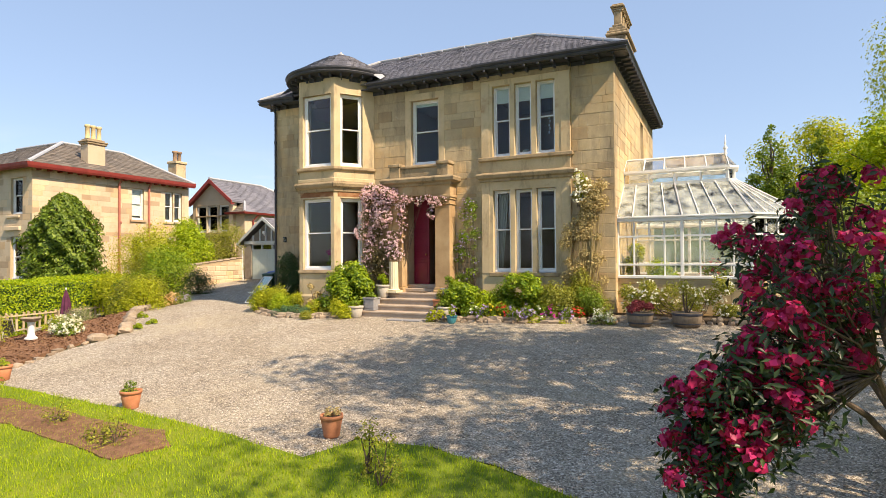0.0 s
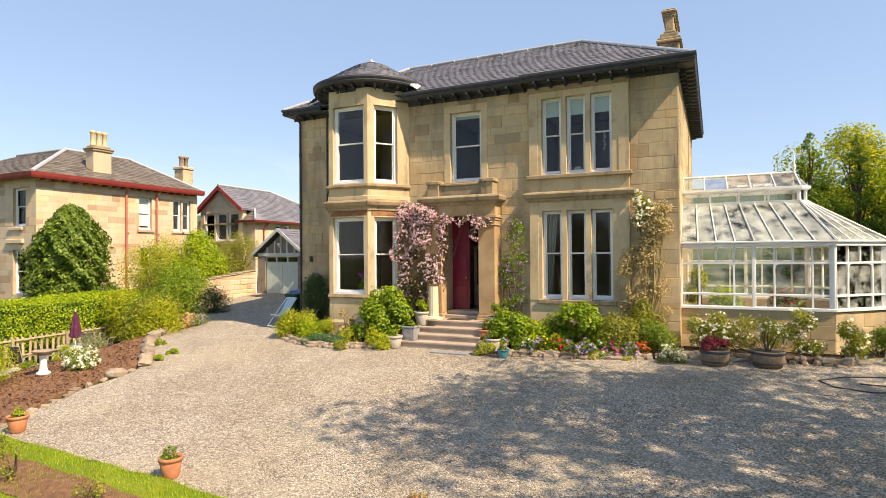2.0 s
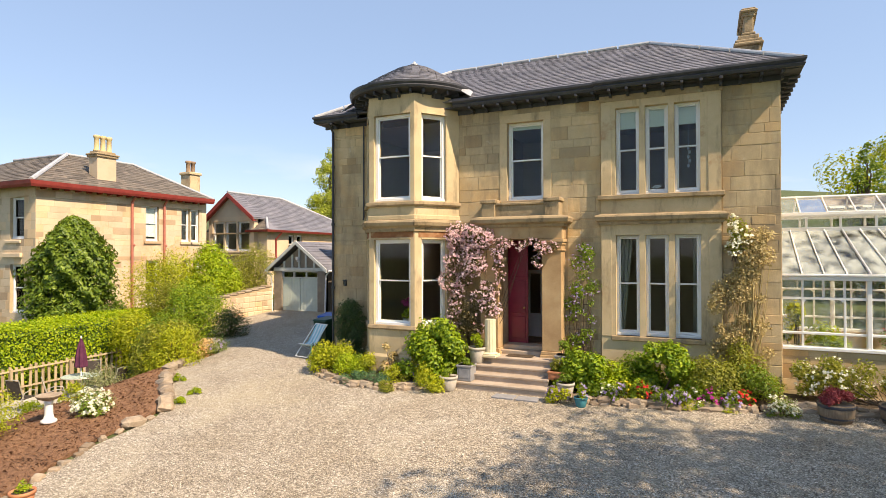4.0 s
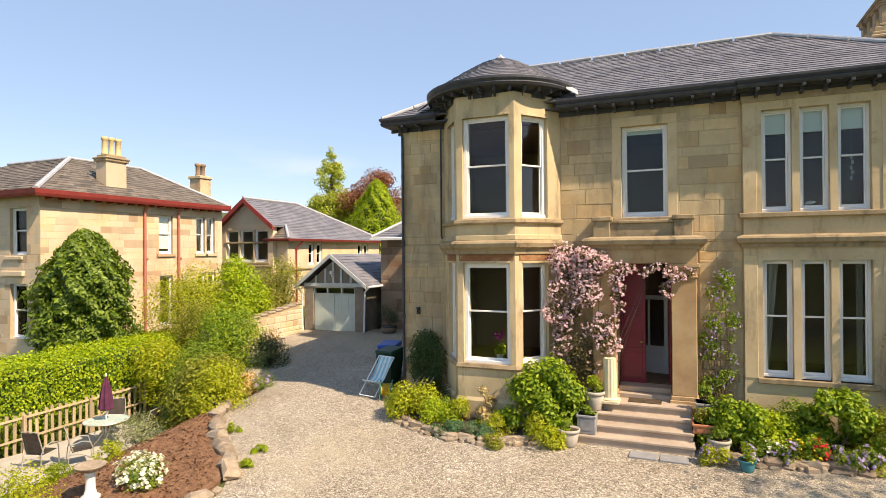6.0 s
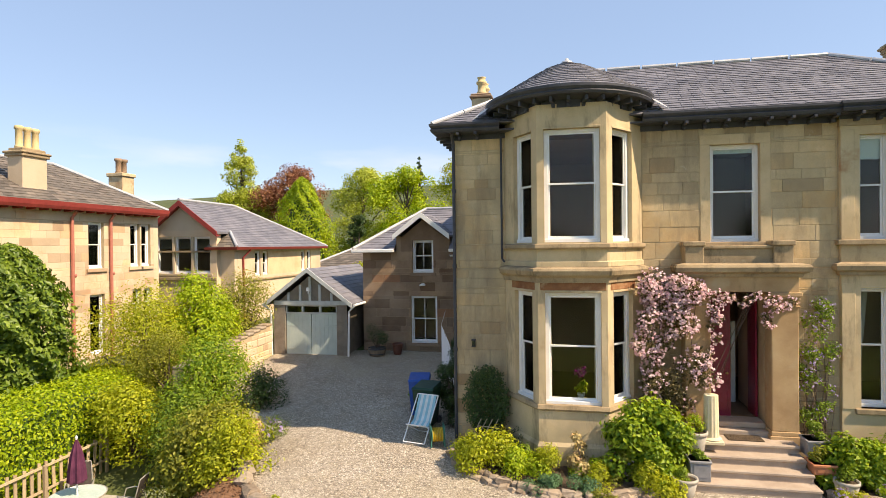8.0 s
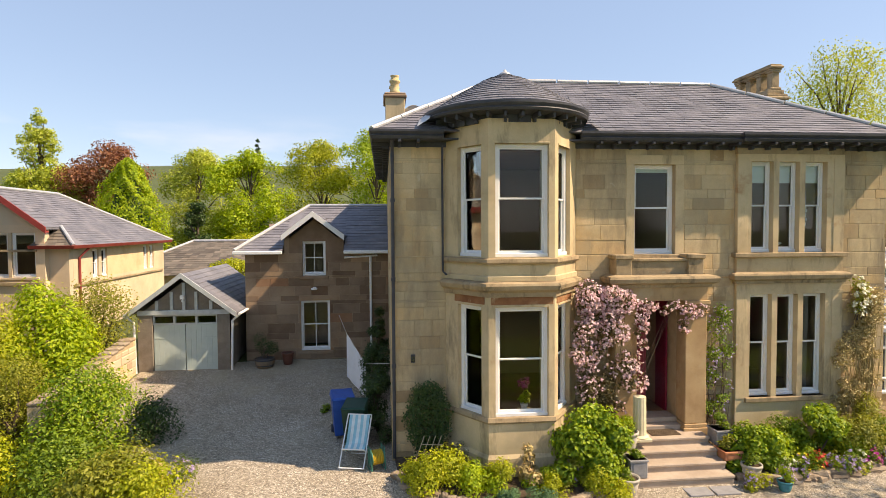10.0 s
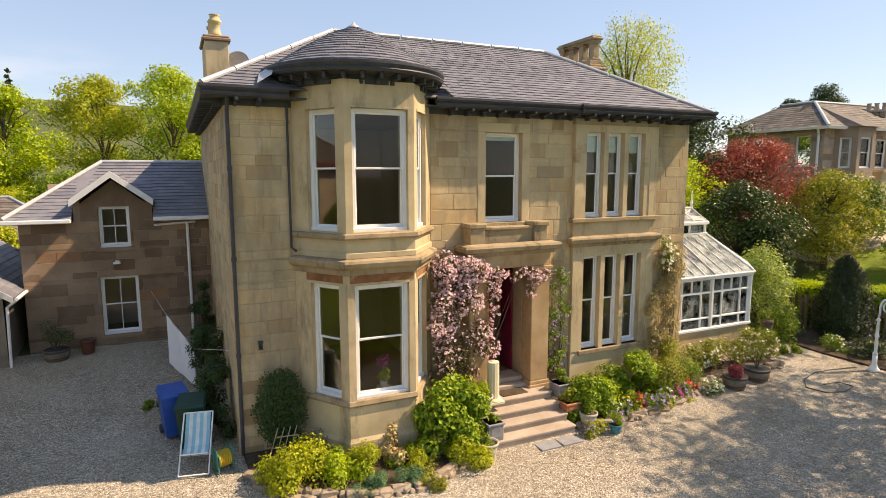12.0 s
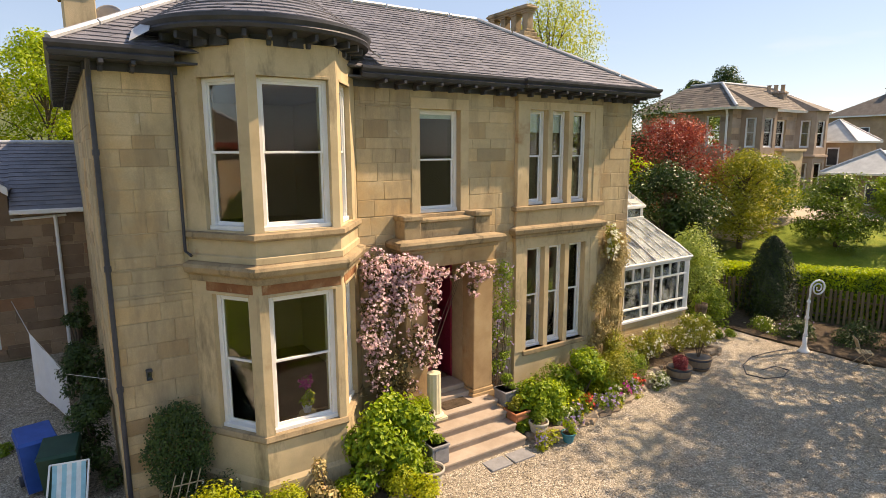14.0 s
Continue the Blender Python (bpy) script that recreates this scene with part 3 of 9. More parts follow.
paving = surface("pale_patio_paving", [(0.3, (0.36, 0.33, 0.28)), (0.7, (0.48, 0.45, 0.39))], 2.0, 0.9, 0.4, 40.0)
rough_stone = surface("mossy_kerb_stone", [(0.25, (0.20, 0.155, 0.11)), (0.5, (0.32, 0.26, 0.195)), (0.8, (0.45, 0.385, 0.30))], 5.0, 0.92, 0.7, 35.0, [(0, (0.75, 0.68, 0.62)), (0.5, (1, 1, 1)), (1, (1.15, 1.08, 1.0))], [((0.13, 0.13, 0.07), 5.0, 0.62, 0.8, None)], dist=0.02)


def ground_grid():
    xs = [-900, -400, -200, -120, -80, -60, -50] + [-45 + 1.5 * i for i in range(60)] + [50, 65, 90, 130, 220, 420, 900]
    ys = [-900, -300, -120, -60, -30, -18] + [-12 + 1.2 * i for i in range(60)] + [70, 85, 105, 140, 220, 420, 900]
    f = Form()
    def hill(x, y):
        far = smooth((y - 70) / 500)
        return ground_z(x, y) + far * (58 + 9 * math.sin(x * 0.006 + 1.0)) * smooth((500 - x) / 700)
    vs = [(x, y, hill(x, y) - 0.03) for y in ys for x in xs]
    w = len(xs)
    f.add(vs, [(j * w + i, j * w + i + 1, (j + 1) * w + i + 1, (j + 1) * w + i) for j in range(len(ys) - 1) for i in range(w - 1)])
    return f


solo("ground", ground_grid(), rough_ground, "rough green ground that climbs to distant hills", "ground", "structure", smooth=True)
FORECOURT = [(-23.5, 23.0), (-23.7, 19.5), (-21.6, 16.6), (-20.0, 14.6), (-19.1, 12.9), (-17.9, 11.9), (-16.7, 11.0), (-16.3, 10.2), (-16.3, 8.8), (-15.9, 7.6), (-15.6, 6.5), (-14.2, 6.3),
             (-12.0, 6.25), (-10.0, 6.15), (-7.6, 5.95), (-5.5, 5.6), (-5.2, 6.45), (-4.0, 6.55), (-2.9, 6.3), (0.0, 5.2), (3.0, 5.6), (5.5, 8.0), (4.6, 11.4), (3.9, 12.6), (3.4, 14.0), (3.0, 15.4), (2.9, 17.4), (2.4, 21.0), (0.0, 21.5), (-2.0, 16.2), (-15.0, 16.2), (-15.0, 23.8), (-20.0, 23.8)]
sheet("gravel_forecourt", FORECOURT, 0.0, gravel, 0.5, 0.06, label="pale grey and buff gravel forecourt with worn patches", category="gravel")
LAWN = [(-5.5, 5.6), (-7.6, 5.95), (-10.0, 6.15), (-12.0, 6.25), (-14.2, 6.3), (-15.6, 6.4), (-18, 5.2), (-20, 0), (-20, -12), (8, -12), (8, 4), (3.0, 5.5), (0.0, 5.1), (-2.9, 6.2), (-4.0, 6.45), (-5.15, 6.35)]
sheet("lawn", LAWN, 0.045, grass_soil, 0.5, 0.05, 0.09, 0.02, label="bright green mown lawn with yellowed patches", category="lawn")


# ---- the stone villa ----
RNG = random.Random(11)
villa = thing("villa", (-9.0, 20.0, 0.2), "two-storey honey sandstone villa with slate roof and round-roofed bay", "house")
FY, XL, XR, YB, WT = 15.95, -15.2, -2.85, 26.0, 7.62
north = side((XL, FY), (XR, FY))


def fx(x):
    return x - XL


BAY = [(-13.95, FY), (-13.15, 14.8), (-11.70, 14.8), (-10.85, FY)]
front_holes = [(fx(-13.9), fx(-10.9), 0.9, 7.5), (fx(-9.41), fx(-8.39), 4.95, 7.1), (fx(-9.52), fx(-8.33), 0.6, 3.9), (fx(-6.55), fx(-4.45), 1.42, 3.95), (fx(-6.55), fx(-4.45), 4.95, 7.2)]
wall_f = part("front_wall", backing(north, 0, north.length, -0.6, WT, front_holes, 0.5), mortar, villa)
skip = front_holes + [(fx(-13.95), fx(-10.85), -0.6, 7.9), (fx(-6.88), fx(-4.06), -0.6, 7.9), (fx(-10.1), fx(-7.75), -0.6, 4.4)]
stonework(wall_f, north, 0, north.length, -0.5, 7.5, skip, stone, RNG, 0.33, (0.3, 0.85), 290)

east = side((XR, FY), (XR, YB))
wall_e = part("side_wall", backing(east, 0.5, east.length, -0.6, WT, [(6.0, 7.0, 4.9, 7.0)], 0.5), mortar, villa)
stonework(wall_e, east, 0, east.length, -0.5, 7.5, [(6.0, 7.0, 4.9, 7.0)], stone, RNG, 0.33, (0.3, 0.85))
window(villa, east, 6.0, 7.0, 4.9, 7.0)
west = side((XL, YB), (XL, FY))
wall_w = part("side_wall", backing(west, 0, west.length - 0.5, -0.6, WT, [], 0.5), mortar, villa)
stonework(wall_w, west, 0, west.length, -0.5, 7.5, [], stone, RNG, 0.33, (0.3, 0.85))
part("back_wall", Form().box((XL, YB, -0.6), (XR, YB + 0.5, WT)), stone, villa)
part("floor_slab", Form().box((XL + 0.5, FY + 0.5, 0.85), (XR - 0.5, YB, 1.0)).box((XL + 0.5, FY + 0.5, 4.35), (XR - 0.5, YB, 4.6)), room_floor, villa)
part("room_ceiling", Form().box((XL + 0.5, FY + 0.5, 7.45), (XR - 0.5, YB, 7.58)).box((XL + 0.51, FY + 0.51, 4.22), (XR - 0.51, YB, 4.345)), room_paint, villa)
rooms = Form().box((XL + 0.51, 20.5, 1.0), (XR - 0.51, 20.65, 7.4))
for x in (-10.4, -7.3):
    rooms.box((x - 0.08, FY + 0.5, 1.0), (x + 0.08, 20.5, 4.2)).box((x - 0.08, FY + 0.5, 4.6), (x + 0.08, 20.5, 7.4))
part("room_wall", rooms, room_paint, villa)

# quoins and margins of the single first-floor window
for a, b, c, d in ((-9.62, -9.41, 4.95, 7.1), (-8.39, -8.18, 4.95, 7.1), (-9.62, -8.18, 7.1, 7.32)):
    part("window_margin", Form().box((fx(a), 0.0, c), (fx(b), 0.022, d), 0.008, north), dressed, villa)
window(villa, north, fx(-9.41), fx(-8.39), 4.95, 7.1, 0.14, blind=0.06)
part("window_sill", Form().box((fx(-9.6), -0.1, 4.83), (fx(-8.2), 0.07, 4.95), 0.012, north), sill_stone, villa)

# projecting panel with two rows of three windows
PO = 0.10
holes3 = [(fx(a), fx(b), z0, z1) for z0, z1 in ((1.42, 3.95), (4.97, 7.18)) for a, b in ((-6.50, -5.93), (-5.79, -5.25), (-5.11, -4.53))]
for a, b, c, d in cells(fx(-6.86), fx(-4.08), -0.6, 7.62, holes3):
    part("panel_stone", Form().box((a, -0.36, c), (b, PO, d), 0, north), dressed, villa)
for z0, z1 in ((1.42, 3.95), (4.97, 7.18)):
    for a, b in ((-6.86, -6.60), (-4.36, -4.08)):
        part("window_margin", Form().box((fx(a), PO, z0 - 0.02), (fx(b), PO + 0.015, z1 + 0.1), 0.006, north), dressed, villa)
for (u0, u1, z0, z1) in holes3:
    window(villa, north, u0, u1, z0, z1, 0.06, blind=0.22 if z0 > 4 else 0.0, casing=0.06)
part("window_sill", Form().box((fx(-6.95), -0.1, 4.86), (fx(-4.0), PO + 0.09, 4.97), 0.015, north), sill_stone, villa)
part("window_sill", Form().box((fx(-6.62), -0.1, 1.30), (fx(-4.44), PO + 0.06, 1.42), 0.015, north), sill_stone, villa)
CORN = [(0.0, 4.22), (0.05, 4.22), (0.06, 4.29), (0.13, 4.33), (0.15, 4.42), (0.13, 4.46), (0.0, 4.50)]
ys = FY - PO
part("string_course", Form().sweep([(-6.86, FY), (-6.86, ys), (-4.08, ys), (-4.08, FY)], CORN), sill_stone, villa)
part("string_course", Form().sweep([(-6.86, FY), (-6.86, ys), (-4.08, ys), (-4.08, FY)], [(0.0, 7.36), (0.03, 7.36), (0.03, 7.50), (0.0, 7.50)]), sill_stone, villa)

# two-storey canted bay
bay_mat = dressed
walls = [side(p, q) for p, q in zip(BAY, BAY[1:])]
for k, fr in enumerate(walls):
    L = fr.length
    if k == 1:
        a, b = 0.15, L - 0.13
    elif k == 0:
        a, b = 0.42, L - 0.22
    else:
        a, b = 0.22, L - 0.42
    hs = [(a, b, 1.50, 3.90), (a, b, 4.98, 7.40)]
    f = Form()
    for c in cells(0, L, -0.6, 7.93, hs):
        f.box((c[0], -0.34, c[2]), (c[1], 0, c[3]), 0, fr)
    part("bay_wall", f, bay_mat, villa, "dressed honey sandstone bay wall")
    for h in hs:
        window(villa, fr, *h, 0.10, casing=0.085, label="tall white sash window of the bay")
    for h in hs:
        part("window_margin", Form().box((a - 0.012, -0.05, h[3]), (b + 0.012, 0.012, h[3] + 0.05), 0.006, fr), dressed, villa)
    part("lintel", Form().box((a - 0.10, -0.05, 3.955), (b + 0.10, 0.010, 4.115), 0.005, fr), rust_stone, villa, "rust-stained sandstone lintel")
plan = BAY
part("plinth", Form().sweep(plan, [(0, -0.6), (0.05, -0.6), (0.05, 0.62), (0.0, 0.70)]), dressed, villa)
part("window_sill", Form().sweep(plan, [(-0.12, 1.38), (0.03, 1.38), (0.055, 1.42), (0.03, 1.50), (-0.12, 1.515)]), sill_stone, villa)
part("string_course", Form().sweep(plan, [(0, 4.12), (0.04, 4.12), (0.05, 4.22), (0.14, 4.28), (0.17, 4.37), (0.15, 4.42), (0, 4.46)]), sill_stone, villa)
part("bay_panel", Form().sweep(plan, [(0, 4.46), (0.035, 4.46), (0.035, 4.56), (0.0, 4.58)]), dressed, villa)
part("window_sill", Form().sweep(plan, [(-0.12, 4.83), (0.06, 4.83), (0.09, 4.87), (0.08, 4.94), (-0.12, 4.985)]), sill_stone, villa)
inner = [(-13.6, 16.4), (-12.95, 15.2), (-11.9, 15.2), (-11.2, 16.4)]
part("bay_floor", Form().prism(inner, 0.85, 1.0).prism(inner, 4.35, 4.6).prism(inner, 7.45, 7.58), room_floor, villa)

# round roof over the bay
CX, CY, CR = -12.47, 16.3, 1.90
arc = [(CX + CR * math.cos(t), CY + CR * math.sin(t)) for t in [radians(178 + 184 * i / 40) for i in range(41)]]
part("curved_gutter", Form().sweep(arc, [(-0.14, 8.05), (0.0, 8.05), (0.03, 8.10), (0.01, 8.13), (0.05, 8.19), (0.05, 8.24), (-0.14, 8.24)]), dark_paint, villa, smooth=False)
soff = Form()
soff.sweep(arc, [(-0.75, 7.97), (-0.10, 8.05), (-0.10, 8.10), (-0.75, 8.10)])
part("curved_soffit", soff, dark_paint, villa)
part("curved_frieze", Form().sweep([(p[0] * 0.80 + CX * 0.20, p[1] * 0.80 + CY * 0.20) for p in arc], [(-0.3, 7.85), (0.0, 7.85), (0.0, 8.03), (-0.3, 8.03)]), dark_paint, villa)
for i in range(15):
    t = radians(188 + 164 * i / 14)
    d = Vector((math.cos(t), math.sin(t)))
    fr = side((CX + d.x * 1.45 + d.y * 0.0, CY + d.y * 1.45), (CX + d.x * 1.45 - d.y, CY + d.y * 1.45 + d.x))
    part("eaves_bracket", Form().box((-0.035, 0.0, 7.93), (0.035, 0.36, 8.045), 0.01, fr).box((-0.035, 0.0, 7.85), (0.035, 0.14, 7.935), 0.01, fr), dark_paint, villa)
cone = Form()
CN = 48
APEX = (CX, CY + 0.05, 9.24)
rings = [(CR, 8.18), (CR * 0.62, 8.66), (CR * 0.3, 9.02), (0.02, 9.24)]
cone.add([(CX + r * math.cos(2 * math.pi * k / CN), CY + r * math.sin(2 * math.pi * k / CN), z) for r, z in rings for k in range(CN)],
         [(i * CN + k, i * CN + (k + 1) % CN, (i + 1) * CN + (k + 1) % CN, (i + 1) * CN + k) for i in range(3) for k in range(CN)])
bay_roof = part("bay_roof", cone, slate, villa, "conical slate roof over the bay")
pieces = []
rows = 16


def cone_at(s):
    """Radius and height at a share of the way up the roof."""
    prof = [(0.0, CR + 0.03, 8.19), (0.42, CR * 0.62, 8.67), (0.76, CR * 0.30, 9.03), (1.0, 0.03, 9.25)]
    for (a, r0, z0), (b, r1, z1) in zip(prof, prof[1:]):
        if s <= b:
            t = (s - a) / (b - a)
            return r0 + (r1 - r0) * t, z0 + (z1 - z0) * t
    return 0.03, 9.25


for i in range(rows):
    (r0, z0), (r1, z1) = cone_at(i / rows), cone_at(min(1, (i + 1.1) / rows))
    k = max(8, int(2 * math.pi * r0 / 0.24))
    for j in range(k):
        t0, t1 = 2 * math.pi * (j + 0.5 * (i % 2)) / k, 2 * math.pi * (j + 0.97 + 0.5 * (i % 2)) / k
        if math.sin((t0 + t1) / 2) > 0.55:
            continue
        up = 0.024 + RNG.uniform(-0.004, 0.006)
        vs = [(CX + r * math.cos(t), CY + r * math.sin(t), z) for r, t, z in ((r0 + 0.012, t0, z0 + up), (r0 + 0.012, t1, z0 + up), (r1, t1, z1 + 0.006), (r1, t0, z1 + 0.006), (r0 + 0.008, t0, z0 + up - 0.016), (r0 + 0.008, t1, z0 + up - 0.016))]
        pieces.append(vs)
for vs in pieces[:300]:
    part("slate", Form().add(vs, [(0, 1, 2, 3), (4, 5, 1, 0)]), slate, bay_roof)
rest = Form()
for vs in pieces[300:]:
    rest.add(vs, [(0, 1, 2, 3), (4, 5, 1, 0)])
if rest.v:
    part("slating", rest, slate, bay_roof, kind="stuff")
part("finial_cap", Form().lathe([(0.17, -0.05), (0.12, 0.03), (0.05, 0.06), (0.03, 0.11)], (APEX[0], APEX[1] - 0.05, APEX[2]), 12), lead, villa, "lead cap on the bay roof", smooth=True)
for sx in (-1, 1):
    fl = [(CX + sx * 1.86, 15.55, 8.05), (CX + sx * 2.15, 15.5, 7.86), (CX + sx * 2.05, 15.95, 8.10), (CX + sx * 1.75, 16.0, 8.32)]
    part("flashing", Form().solid([(x, y, z - 0.012) for x, y, z in fl], fl), lead, villa, "pale lead flashing beside the bay roof")

# main roof, flat-topped behind the ridge
EO = 0.42
EX0, EX1, EY0, EY1, EZ = XL - EO, XR + EO, FY - EO, YB + EO, 7.76
RX0, RX1, RY0, RY1, RZ = -12.3, -5.9, 18.75, 23.2, 9.68
EV = [(EX0, EY0, EZ), (EX1, EY0, EZ), (EX1, EY1, EZ), (EX0, EY1, EZ)]
RV = [(RX0, RY0, RZ), (RX1, RY0, RZ), (RX1, RY1, RZ), (RX0, RY1, RZ)]
roof = part("roof", Form().add(EV + RV, [(0, 1, 5, 4), (1, 2, 6, 5), (2, 3, 7, 6), (3, 0, 4, 7), (4, 5, 6, 7), (3, 2, 1, 0)]), slate, villa, "blue-grey slate hipped roof")
slates(roof, (EV[0], EV[1], RV[1], RV[0]), slate, RNG, 0.155, 0.24, 290)
slates(roof, (EV[1], EV[2], RV[2], RV[1]), slate, RNG, 0.155, 0.24)
slates(roof, (EV[3], EV[0], RV[0], RV[3]), slate, RNG, 0.155, 0.24)
for a, b in ((RV[0], RV[1]), (EV[0], RV[0]), (EV[1], RV[1]), (RV[1], RV[2]), (RV[0], RV[3])):
    a, b = Vector(a), Vector(b)
    k = max(3, int((b - a).length / 0.9))
    for i in range(k):
        p, q = a.lerp(b, i / k + 0.004), a.lerp(b, (i + 1) / k - 0.004)
        part("ridge_roll", Form().tube([p + Vector((0, 0, 0.045)), q + Vector((0, 0, 0.045 + 0.008 * (i % 2)))], 0.055, 8), lead, villa, "pale lead ridge roll")
GUT = [(-0.10, 7.60), (0.0, 7.60), (0.03, 7.66), (0.0, 7.69), (0.05, 7.75), (0.05, 7.80), (-0.10, 7.80)]
part("gutter", Form().sweep([(EX0, 21.0), (EX0, EY0), (CX - 1.55, EY0)], GUT), dark_paint, villa)
part("gutter", Form().sweep([(CX + 1.60, EY0), (-6.95, EY0), (-6.95, EY0 - 0.09), (EX1, EY0 - 0.09), (EX1, EY1)], GUT), dark_paint, villa)
part("gutter", Form().sweep([(EX0, EY1), (EX0, 21.0)], GUT), dark_paint, villa)
part("soffit", Form().box((EX0 + 0.03, EY0 + 0.03, 7.585), (EX1 - 0.03, FY, 7.62)).box((XR, FY, 7.585), (EX1 - 0.03, EY1, 7.62)).box((EX0 + 0.03, FY, 7.585), (XL, EY1, 7.62)), dark_paint, villa)
part("fascia_board", Form().box((XL - 0.02, FY - 0.035, 7.46), (-13.8, FY - 0.002, 7.60), 0.005).box((-11.0, FY - 0.035, 7.46), (-6.9, FY - 0.002, 7.60), 0.005).box((-6.9, FY - 0.135, 7.50), (-4.06, FY - 0.102, 7.60), 0.005).box((-4.06, FY - 0.035, 7.46), (XR + 0.02, FY - 0.002, 7.60), 0.005).box((XR + 0.002, FY, 7.46), (XR + 0.03, YB, 7.60)).box((XL - 0.03, FY, 7.46), (XL - 0.002, YB, 7.60)), dark_paint, villa)
bracket = Form().box((-0.035, -0.40, 7.52), (0.035, 0.0, 7.59), 0.01).box((-0.035, -0.16, 7.44), (0.035, 0.0, 7.525), 0.01).mesh("eaves_bracket", dark_paint)
for x in [XL + 0.2 + 0.42 * i for i in range(30)]:
    if -14.2 < x < -10.75:
        continue
    part("eaves_bracket", bracket, None, villa, at=pose(x, FY - (0.13 if -6.9 < x < -4.0 else 0.03), 0))
for y in [FY + 0.2 + 0.42 * i for i in range(24)]:
    part("eaves_bracket", bracket, None, villa, at=pose(XR + 0.03, y, 0, 0, 0, 90))
    part("eaves_bracket", bracket, None, villa, at=pose(XL - 0.03, y, 0, 0, 0, -90))

# chimneys
ch = thing("chimney", (-3.3, 20.30, 9.0), "sandstone chimney stack with a row of square flues", "chimney")
base = Form().box((-3.58, 19.50, 7.9), (-2.97, 21.50, 9.50), 0.02).box((-3.66, 19.42, 9.50), (-2.89, 21.58, 9.60), 0.03).box((-3.62, 19.46, 9.60), (-2.93, 21.54, 9.68), 0.02).box((-3.55, 19.53, 9.68), (-3.00, 21.47, 9.82), 0.02)
part("shaft", base, sill_stone, ch)
for i in range(4):
    y = 19.70 + 0.535 * i
    part("flue", Form().box((-3.39, y - 0.12, 9.82), (-3.14, y + 0.12, 10.42), 0.02).box((-3.44, y - 0.16, 9.82), (-3.09, y + 0.16, 9.90), 0.02).box((-3.43, y - 0.15, 10.36), (-3.10, y + 0.15, 10.42), 0.015), sill_stone, ch)
part("cap", Form().box((-3.45, 19.54, 10.42), (-3.08, 21.46, 10.48), 0.02).box((-3.50, 19.49, 10.48), (-3.03, 21.51, 10.56), 0.03).box((-3.45, 19.54, 10.56), (-3.08, 21.46, 10.61), 0.02), sill_stone, ch)
ch2 = thing("chimney", (-15.0, 20.0, 8.0), "smooth rendered chimney with one buff clay pot", "chimney")
part("shaft", Form().box((-15.28, 19.72, 7.7), (-14.72, 21.0, 9.42), 0.015), dressed, ch2)
part("cap", Form().box((-15.34, 19.66, 9.42), (-14.66, 21.06, 9.50), 0.02).box((-15.31, 19.69, 9.50), (-14.69, 21.03, 9.56), 0.02), brown_stone, ch2)
for y in (19.95, 20.7):
    part("chimney_pot", Form().lathe([(0.15, 0), (0.16, 0.06), (0.125, 0.12), (0.12, 0.30), (0.16, 0.34), (0.16, 0.40), (0.12, 0.41), (0.115, 0.5), (0.14, 0.53), (0.09, 0.53), (0.085, 0.2)], (-15.0, y, 9.56), 16), clay_pot, ch2, smooth=True)
dish = thing("satellite_dish", (-14.4, 20.3, 8.3), "grey satellite dish on the roof", "satellite dish")
d = Form()
d.lathe([(0.02, 0.0), (0.15, 0.012), (0.27, 0.045), (0.34, 0.08), (0.335, 0.09), (0.26, 0.058), (0.14, 0.026), (0.01, 0.014)], (0, 0, 0), 24)
dm = d.mesh("reflector", plain("grey_dish_metal", (0.42, 0.43, 0.44), 0.5), True)
part("reflector", dm, None, dish, at=pose(-14.45, 20.3, 8.98, 75, 0, -25))
part("mast", Form().tube([(-14.4, 20.35, 8.1), (-14.4, 20.35, 8.95), (-14.43, 20.32, 8.98)], 0.022), lead, dish)

# rainwater pipes
for pts, lab in (([(-15.16, FY - 0.30, 7.6), (-15.16, FY - 0.07, 7.35), (-15.16, FY - 0.07, 0.3)], "dark downpipe"), ([(-14.02, FY - 0.07, 7.5), (-14.02, FY - 0.07, 4.62), (-13.95, FY - 0.2, 4.55)], "thin dark pipe beside the bay")):
    f = Form().tube(pts, 0.038 if "thin" not in lab else 0.025, 8)
    for z in (6.2, 4.4, 2.4):
        if lab == "dark downpipe":
            f.tube([(pts[0][0], FY - 0.07, z), (pts[0][0], FY - 0.07, z + 0.09)], 0.052, 8)
    part("downpipe", f, dark_paint, villa, lab)

# portico
PF = 15.5
portico = thing("portico", (-8.95, 15.4, 0.7), "sandstone porch with square pilasters and a panelled parapet", "porch")
for x0, x1 in ((-10.04, -9.52), (-8.33, -7.81)):
    shaft = part("pilaster", Form().box((x0, PF, 0.95), (x1, FY - 0.001, 3.72), 0.015), orange_stone, portico)
    for nm, g, za, zb in (("plinth", 0.05, 0.70, 0.86), ("base_moulding", 0.025, 0.86, 0.95), ("necking", 0.03, 3.56, 3.60), ("capital", 0.03, 3.72, 3.79), ("abacus", 0.06, 3.79, 3.88)):
        part(nm, Form().box((x0 - g, PF - g, za), (x1 + g, FY - 0.001, zb), 0.012), orange_stone, shaft)
part("entablature", Form().box((-10.06, PF, 3.88), (-7.79, FY - 0.001, 4.24), 0.012), orange_stone, portico)
part("cornice", Form().sweep([(-10.06, FY), (-10.06, PF), (-7.79, PF), (-7.79, FY)], [(0, 4.20), (0.05, 4.20), (0.07, 4.27), (0.18, 4.32), (0.20, 4.41), (0.17, 4.46), (0, 4.50)]), sill_stone, portico)
